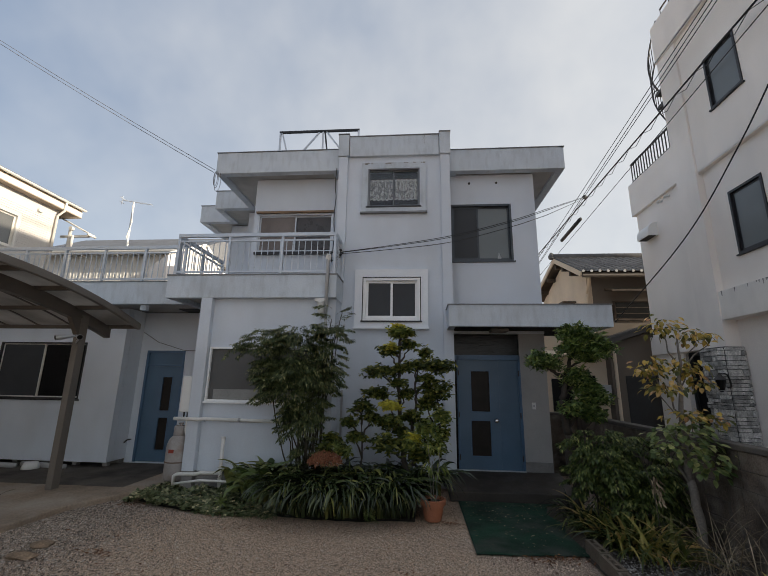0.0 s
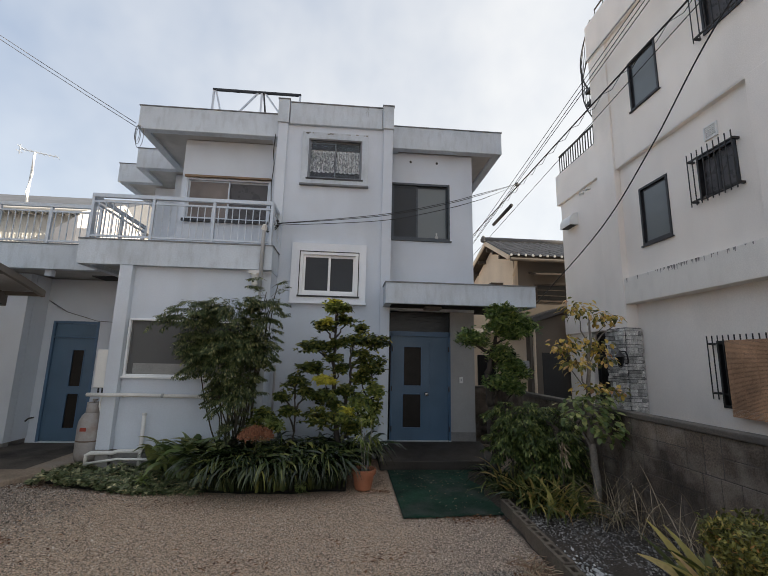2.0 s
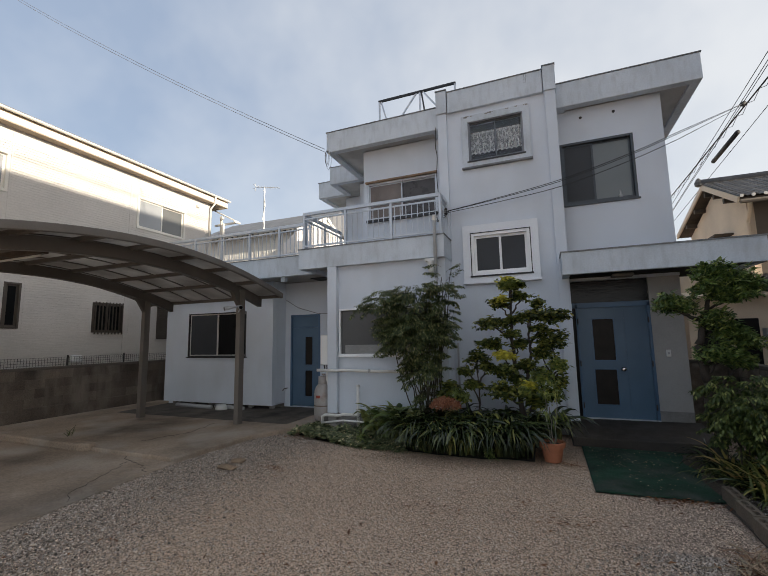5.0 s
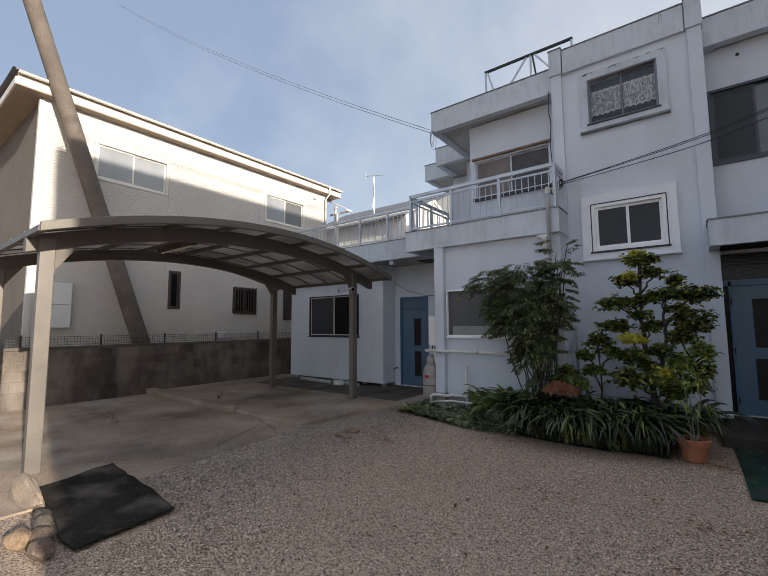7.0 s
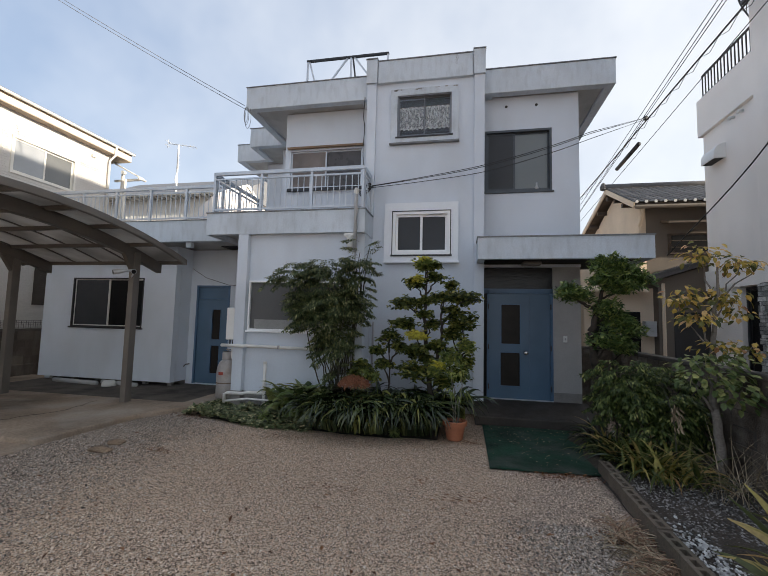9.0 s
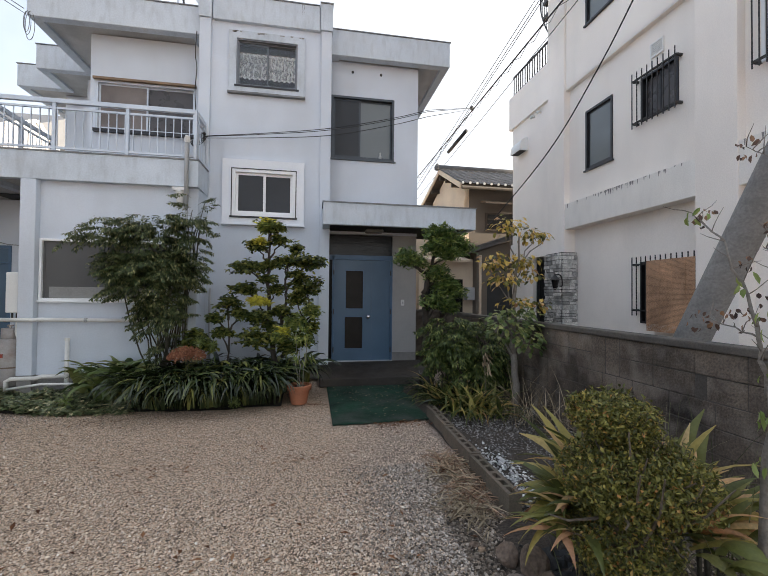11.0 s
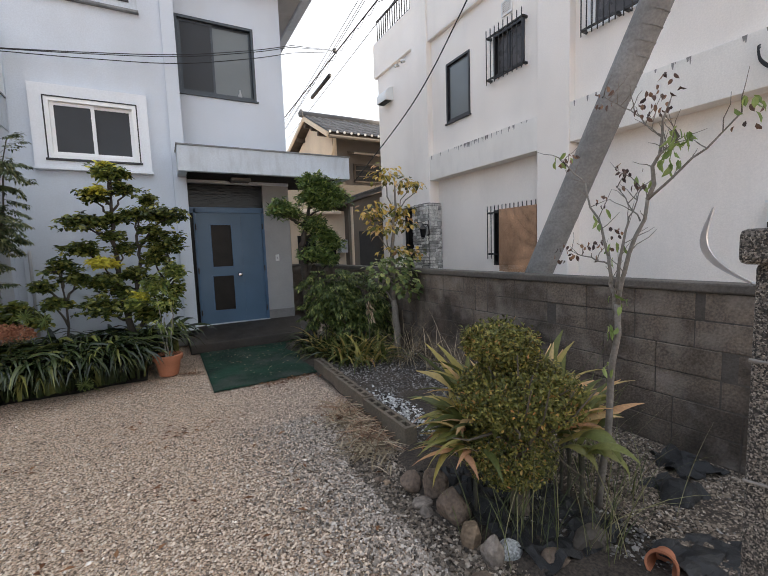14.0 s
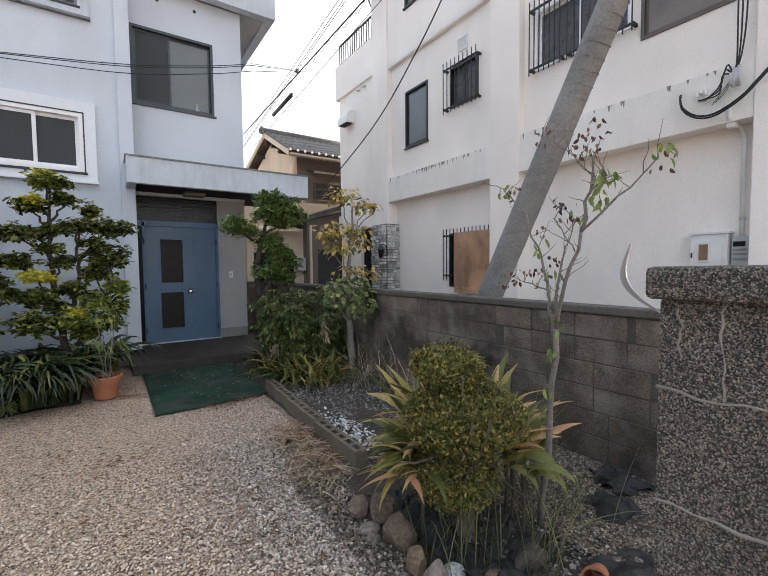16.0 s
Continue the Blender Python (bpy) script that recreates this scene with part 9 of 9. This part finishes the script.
M["pebble"] = pebble_mat("mixed_gravel_stone", [(0.0, (0.12, 0.09, 0.070)), (0.12, (0.36, 0.277, 0.214)), (0.26, (0.63, 0.497, 0.384)), (0.65, (0.78, 0.618, 0.483)), (0.94, (0.855, 0.693, 0.548)), (1.0, (0.90, 0.83, 0.75))])
M["pebble_dark"] = pebble_mat("dark_bed_stone", [(0.0, (0.05, 0.046, 0.043)), (0.6, (0.16, 0.148, 0.138)), (1.0, (0.38, 0.36, 0.34))])
M["pebble_mid"] = pebble_mat("grey_tan_stone", [(0.0, (0.04, 0.033, 0.027)), (0.45, (0.14, 0.11, 0.086)), (0.85, (0.29, 0.232, 0.18)), (1.0, (0.48, 0.41, 0.34))])
M["pebble_grey"] = pebble_mat("cool_grey_stone", [(0.0, (0.075, 0.062, 0.052)), (0.35, (0.28, 0.232, 0.19)), (0.8, (0.48, 0.40, 0.335)), (1.0, (0.68, 0.60, 0.53))])
M["pebble_white"] = pebble_mat("white_marble_chip", [(0.0, (0.28, 0.28, 0.28)), (1.0, (0.72, 0.72, 0.70))])
scatter("gravel_stones", "mixed beige and grey crushed stones of the yard", 115000, near_area, (0.0042, 0.0105), M["pebble"], 71, -0.004)
scatter("bed_gravel_stones", "dark grey stones of the side bed", 12000, lambda r: (r.uniform(2.45, 3.92), r.uniform(0.95, 5.4)), (0.007, 0.016), M["pebble_dark"], 72, 0.035)
scatter("bed_gravel_stones", "grey and tan stones by the block wall", 17000, lambda r: (r.uniform(2.9, 3.92), r.uniform(0.9, 2.4)), (0.006, 0.013), M["pebble_mid"], 73, 0.04)
scatter("bed_edge_stones", "grey and tan stones along the bed edge", 6500, lambda r: (r.uniform(1.9, 2.5), r.uniform(0.95, 2.95)), (0.007, 0.017), M["pebble_mid"], 75, 0.012)
scatter("coarse_gravel", "coarse grey stones of the yard along the bed", 14000, lambda r: (min(2.2, 2.15 - abs(r.gauss(0, 0.35))), r.uniform(1.0, 3.9)), (0.006, 0.013), M["pebble_grey"], 76, -0.001)
scatter("coarse_gravel", "coarse dark grey stones beside the carport slab", 24000, slab_side, (0.005, 0.013), M["pebble_grey"], 77, -0.001)
scatter("white_chips", "white marble chips spilt in the side bed", 260, lambda r: (2.66 + r.gauss(0, 0.09), 3.55 + r.gauss(0, 0.26)), (0.010, 0.020), M["pebble_white"], 74, 0.045)
r = random.Random(88)
g = Geo()
for _ in range(260):
    x, y = near_area(r)
    add_leaf(g, Vector((x, y, 0.014)), Vector((r.uniform(-1, 1), r.uniform(-1, 1), r.uniform(-0.1, 0.25))), Vector((0, 0, 1)), r.uniform(0.03, 0.08), r.uniform(0.012, 0.03), 0.3, 0.1)
for cx, cy, n, w in ((-2.84, 4.65, 40, 0.12), (2.15, 3.7, 40, 0.12), (2.2, 5.05, 50, 0.14), (1.9, 5.02, 50, 0.14), (-0.45, 4.1, 22, 0.16), (1.0, 4.2, 26, 0.2), (0.35, 4.5, 16, 0.2), (-1.6, 5.6, 24, 0.2), (-3.6, 6.3, 40, 0.2), (1.05, 6.05, 30, 0.08)):
    for _ in range(n):
        add_leaf(g, Vector((cx + r.gauss(0, w), cy + r.gauss(0, w * 0.4), 0.016)), Vector((r.uniform(-1, 1), r.uniform(-1, 1), r.uniform(-0.1, 0.3))), Vector((0, 0, 1)), r.uniform(0.03, 0.07), r.uniform(0.012, 0.028), 0.3, 0.1)
solo("fallen_leaves", g, L["brown"], "dead brown leaves scattered over the gravel", "fallen leaves", kind="stuff", fix=False)

# ---- fittings on the house ----
gb = thing("gas_bottle", "grey propane gas bottle with a red mark beside the column", "gas bottle", (-3.55, 7.25, 0.075))
part("body", Geo().lathe([(0.15, 0.0), (0.15, 0.05), (0.165, 0.055), (0.165, 0.075), (0.185, 0.09), (0.195, 0.14), (0.195, 0.58), (0.185, 0.66), (0.15, 0.75), (0.09, 0.81), (0.055, 0.82)], (-3.55, 7.25, 0.075), 28), M["gas"], gb, smooth=True)
part("collar", Geo().lathe([(0.10, 0.775), (0.11, 0.785), (0.105, 0.95), (0.097, 0.95), (0.095, 0.785)], (-3.55, 7.25, 0.075), 22), M["gas"], gb, smooth=True)
part("valve", Geo().tube([(-3.55, 7.25, 0.88), (-3.55, 7.25, 1.06)], 0.018, 10), M["chrome"], gb)
part("hand_wheel", Geo().tube([(-3.55, 7.25, 1.05), (-3.55, 7.25, 1.075)], 0.04, 12), M["gas"], gb)
part("red_mark", Geo().box(-3.61, -3.52, 7.050, 7.062, 0.60, 0.655), M["red"], gb, "small red painted mark")
part("band", Geo().lathe([(0.196, 0.36), (0.199, 0.365), (0.199, 0.375), (0.196, 0.38)], (-3.55, 7.25, 0.075), 28), M["rock_brown"], gb)
wh = thing("water_heater", "white wall-hung gas water heater", "water heater", (-3.45, 7.30, 1.25))
part("case", Geo().box(-3.55, -3.33, 7.12, 7.55, 1.26, 1.87), M["white_box"], wh, bevel=0.015)
for x in (-3.50, -3.44, -3.38):
    part("connection", Geo().tube([(x, 7.2, 1.27), (x, 7.2, 1.14)], 0.013, 8), M["bronze"], wh)
part("flex_hose", Geo().tube([(-3.42, 7.18, 1.14), (-3.41, 7.14, 0.98), (-3.36, 7.10, 0.90), (-3.34, 7.10, 0.82)], 0.018, 8), M["pvc"], wh, smooth=True)
pipe = thing("wall_pipe", "cream lagged pipe running along the wall", "pipe", (-2.7, 7.05, 1.15))
part("run", Geo().tube([(-3.55, 7.00, 1.165), (-3.1, 7.00, 1.16), (-3.05, 7.05, 1.165), (-2.4, 7.10, 1.15), (-1.4, 7.11, 1.14)], 0.030, 12), M["pvc"], pipe, smooth=True)
for x in (-3.05, -2.45, -1.8):
    part("clip", Geo().tube([(x, 7.07, 1.155), (x + 0.03, 7.07, 1.155)], 0.036, 12), M["pvc_grey"], pipe)
vp = thing("standpipe", "short cream plastic standpipe by the wall", "pipe", (-2.66, 7.05, 0.1))
part("upright", Geo().tube([(-2.66, 7.03, 0.05), (-2.66, 7.03, 0.86)], 0.030, 12), M["pvc"], vp, smooth=True)
part("cap", Geo().tube([(-2.66, 7.03, 0.85), (-2.66, 7.03, 0.89)], 0.036, 12), M["pvc"], vp)
part("foot_run", Geo().tube([(-3.42, 6.98, 0.10), (-3.42, 6.98, 0.27), (-3.36, 6.98, 0.30), (-3.05, 7.0, 0.30), (-2.98, 7.0, 0.325), (-2.66, 7.03, 0.32)], 0.030, 12), M["pvc"], vp, smooth=True)
part("foot_run", Geo().tube([(-3.38, 6.93, 0.16), (-2.95, 6.95, 0.22), (-2.2, 6.98, 0.20)], 0.018, 10), M["pvc"], vp, smooth=True)
cd = thing("service_conduit", "grey conduit and meter hood at the balcony corner", "pipe", (-1.03, 7.0, 2.9))
part("conduit", Geo().tube([(-1.02, 7.00, 2.9), (-1.02, 7.00, 3.95), (-0.99, 7.00, 4.02)], 0.032, 12), M["pvc_grey"], cd, smooth=True)
part("weather_head", Geo().tube([(-1.02, 7.0, 3.98), (-1.0, 6.96, 4.06)], [0.05, 0.035], 12), M["pvc"], cd)
part("camera_bracket", Geo().box(-1.22, -1.02, 6.98, 7.16, 3.20, 3.25), M["white_box"], cd)
part("meter_cup", Geo().lathe([(0.045, 0.0), (0.06, 0.02), (0.065, 0.16), (0.08, 0.18), (0.08, 0.20)], (-1.12, 7.06, 3.0), 18), M["white_box"], cd, smooth=True)
part("lower_conduit", Geo().tube([(-1.02, 7.02, 2.9), (-1.02, 7.10, 2.6), (-1.02, 7.13, 0.4)], 0.022, 10), M["pvc_grey"], cd, smooth=True)
solo("wall_conduit", Geo().tube([(-0.80, 7.68, 0.35), (-0.80, 7.68, 1.62), (-0.80, 7.70, 1.66)], 0.02, 10), M["pvc_grey"], "thin grey conduit stub on the tower wall", "pipe", smooth=True)
solo("balcony_cable", Geo().tube(curve([(-1.075, 7.63, 6.15), (-1.09, 7.62, 5.75), (-1.065, 7.63, 5.5), (-1.085, 7.62, 5.1), (-1.07, 7.63, 4.7), (-1.08, 7.62, 4.3)]), 0.009, 6), M["cable"], "black cable hanging down the tower edge", "cable", smooth=True)
solo("door_cable", Geo().tube([(-5.6, 8.8, 2.85), (-5.2, 8.78, 2.62), (-4.6, 8.78, 2.45), (-3.9, 8.78, 2.42), (-3.36, 8.6, 2.35)], 0.007, 6), M["grey_cable"], "thin grey cable sagging over the back door", "cable", smooth=True)
solo("wall_tap", Geo().tube([(-5.55, 8.82, 0.55), (-5.55, 8.70, 0.55), (-5.58, 8.66, 0.50)], 0.014, 8), M["iron"], "small dark garden tap by the back door", "tap", smooth=True)
sw = thing("door_bell", "white bell switch on the entrance wall", "switch", (2.76, 8.18, 1.43))
part("plate", Geo().box(2.725, 2.795, 8.172, 8.188, 1.37, 1.49), M["white_box"], sw, bevel=0.004)
part("button", Geo().box(2.748, 2.772, 8.164, 8.172, 1.41, 1.45), M["pvc_grey"], sw)
# lace curtain behind the upper tower window
lace = thing("lace_curtain", "white half-length lace curtain with a scalloped hem", "curtain", (0.1, 7.86, 5.4))
r = random.Random(3)
for x0, x1 in ((-0.385, 0.09), (0.13, 0.615)):
    g = Geo()
    n, rows = 96, 26
    for i in range(n + 1):
        u = i / n
        x = x0 + (x1 - x0) * u
        y = 7.775 + 0.014 * math.sin(u * 34) + 0.007 * math.sin(u * 83)
        hem = 5.47 + 0.022 * abs(math.sin(u * 17)) - 0.015 * math.sin(u * 3.1)
        for j in range(rows + 1):
            g.v.append((x, y, hem + (5.93 - hem) * j / rows))
    for i in range(n):
        for j in range(rows):
            flower = noise.noise((i * 0.19, j * 0.26, x0 * 9)) > 0.10
            if flower or j > rows - 3 or j < 2 or (i + j) % 2:
                k = i * (rows + 1) + j
                g.f.append((k, k + rows + 1, k + rows + 2, k + 1))
    part("panel", g, M["lace"], lace, fix=False)
part("rod", Geo().tube([(-0.39, 7.775, 5.935), (0.62, 7.775, 5.935)], 0.008, 8), M["chrome"], lace)
solo("window_vase", Geo().lathe([(0.035, 0), (0.04, 0.05), (0.018, 0.10), (0.02, 0.15)], (2.28, 8.24, 4.31), 16), M["pvc_grey"], "small grey vase on the inner sill", "vase", smooth=True)

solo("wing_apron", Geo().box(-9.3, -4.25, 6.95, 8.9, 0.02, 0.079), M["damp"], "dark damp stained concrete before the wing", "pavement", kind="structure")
g = Geo()
q = random.Random(44)
for pts in (((-4.33, 2.9), (-4.67, 3.2), (-4.92, 3.8), (-5.18, 4.22)), ((-4.42, 3.95), (-4.8, 4.15), (-5.2, 4.26), (-5.46, 4.40)), ((-5.9, 5.0), (-5.6, 5.8), (-5.8, 6.6))):
    z = 0.076 if pts[0][1] > 4.6 else 0.013
    for a, b in zip(pts, pts[1:]):
        A, B = Vector((*a, z)), Vector((*b, z))
        way = [A.lerp(B, k / 6) + (Vector((q.uniform(-0.04, 0.04), q.uniform(-0.04, 0.04), 0)) if 0 < k < 6 else Vector((0, 0, 0))) for k in range(7)]
        g.tube(way, 0.0032, 4)
solo("slab_crack", g, M["soil"], "dark hairline cracks in the concrete slab", "crack", kind="structure")
# junk under the raised wing
r = random.Random(6)
for i, (x0, x1) in enumerate(((-8.6, -7.3), (-7.35, -6.3))):
    solo("loose_pipe", Geo().tube([(x0, 8.12 + 0.1 * i, 0.12), (x1, 8.02 + 0.05 * i, 0.115)], 0.05, 10), M["pvc_grey"], "grey plastic pipe lying under the wing", "pipe", "loose pipes", smooth=True)
solo("upturned_bowl", Geo().lathe([(0.15, 0.0), (0.14, 0.06), (0.11, 0.12), (0.10, 0.125)], (-6.95, 8.0, 0.075), 20), M["white_box"], "upturned white plastic bowl", "bowl", smooth=True)
for i in range(6):
    solo("wing_pier", Geo().box(-9.1 + i * 0.66, -9.0 + i * 0.66, 8.42, 8.52, 0.07, 0.20), M["plinth"], "short post under the raised wing", "post", "wing posts")

# cables, lamp and fittings on the cream building
for k in range(3):
    pts = [(6.70, 1.84 + k * 0.04, 5.9), (6.70, 1.835 + k * 0.04, 4.4), (6.70, 1.87 + k * 0.02, 3.85), (6.69, 1.93, 3.66), (6.69, 1.99 + 0.02 * k, 3.76 - 0.05 * k), (6.69, 2.06, 3.55 - 0.04 * k), (6.70, 2.18 + 0.03 * k, 3.46), (6.72, 2.26, 3.47)]
    solo("wall_cable", Geo().tube(curve(pts), 0.008, 6), M["cable"], "black power cable looping down the cream wall", "cable", "wall cables", smooth=True)
for k in range(3):
    pts = [(6.69, 1.95, 3.60), (6.68, 1.99 + 0.02 * k, 3.48), (6.68, 2.06 + 0.03 * k, 3.40 - 0.02 * k)]
    solo("wall_cable", Geo().tube(curve(pts), 0.005, 6), M["grey_cable"], "loose grey cable tail on the cream wall", "cable", "wall cables", smooth=True)
pts = [(6.74, 2.445, 3.60), (6.69, 2.44, 3.56), (6.68, 2.405, 3.42), (6.67, 2.27, 3.29), (6.66, 2.09, 3.255), (6.66, 1.855, 3.367), (6.68, 1.673, 3.56), (6.70, 1.5, 3.75)]
for k in range(2):
    solo("wall_cable", Geo().tube(curve([(x, y, z - 0.025 * k) for x, y, z in pts]), 0.011, 8), M["cable"], "thick black cable bowed across the band", "cable", "wall cables", smooth=True)
clamp = thing("cable_clamp", "taped bundle of grey cable joints on the wall", "cable fitting", (6.7, 1.92, 3.55))
for k in range(4):
    part("sleeve", Geo().tube([(6.70 - 0.01 * k, 1.89 + 0.022 * k, 3.50 + 0.02 * (k % 2)), (6.69, 1.885 + 0.024 * k, 3.72 - 0.02 * k)], 0.017, 8), M["pvc_grey"], clamp, smooth=True)
wl_ = thing("wall_light", "small white porcelain cable bracket on the band", "bracket", (6.75, 2.23, 3.5))
part("base", Geo().box(6.73, 6.78, 2.19, 2.28, 3.47, 3.60), M["white_box"], wl_, bevel=0.01)
for k in range(3):
    part("knob", Geo().lathe([(0.012, 0.0), (0.024, 0.01), (0.024, 0.03), (0.014, 0.04), (0.020, 0.05), (0.008, 0.06)], (6.71, 2.195 + 0.04 * k, 3.50 + 0.03 * (k % 2)), 12), M["white_box"], wl_, smooth=True)
dp = thing("down_pipe", "cream rain pipe on the cream building", "pipe", (6.98, 1.85, 0))
part("pipe", Geo().tube([(7.0, 1.885, 0.0), (7.0, 1.90, 3.0), (6.96, 1.93, 3.10), (6.84, 1.97, 3.14), (6.76, 1.985, 3.2), (6.76, 1.985, 3.34)], 0.024, 10), M["pvc"], dp, smooth=True)
part("elbow", Geo().box(6.80, 6.90, 1.93, 2.02, 3.09, 3.18), M["pvc"], dp, bevel=0.02)
for z in (1.2, 2.05):
    part("bracket", Geo().tube([(7.0, 1.89, z), (7.0, 1.89, z + 0.03)], 0.031, 10), M["pvc_grey"], dp)
M["bright_steel"] = mat("brushed_bright_steel", (0.62, 0.62, 0.64), 0.3, 0.05, 3, 80, 0.03, 0.05, metal=0.9)
# bright curved steel strip on the gate pillar
arc = [(2.30, 0.95 + 0.03 * math.sin(k / 11 * math.pi) - 0.10 * (k / 11) ** 3, 1.618 - 0.222 * (k / 11) ** 0.85) for k in range(12)]
g = Geo()
for k, (x, y, z) in enumerate(arc):
    w = 0.008 * math.sin(math.pi * (k + 0.6) / 12.5) + 0.0015
    g.v += [(x - 0.004, y - w, z + w * 0.5), (x + 0.004, y - w, z + w * 0.5), (x + 0.004, y + w, z - w * 0.2), (x - 0.004, y + w, z - w * 0.2)]
for k in range(11):
    for j in range(4):
        g.f.append((4 * k + j, 4 * k + (j + 1) % 4, 4 * k + 4 + (j + 1) % 4, 4 * k + 4 + j))
g.f += [(0, 1, 2, 3), (44, 45, 46, 47)]
g.tube([arc[-1], (2.32, 0.80, 1.39), (2.34, 0.72, 1.38)], 0.006, 8)
solo("steel_strip", g, M["bright_steel"], "bright curved steel strip fixed behind the gate pillar", "bracket")
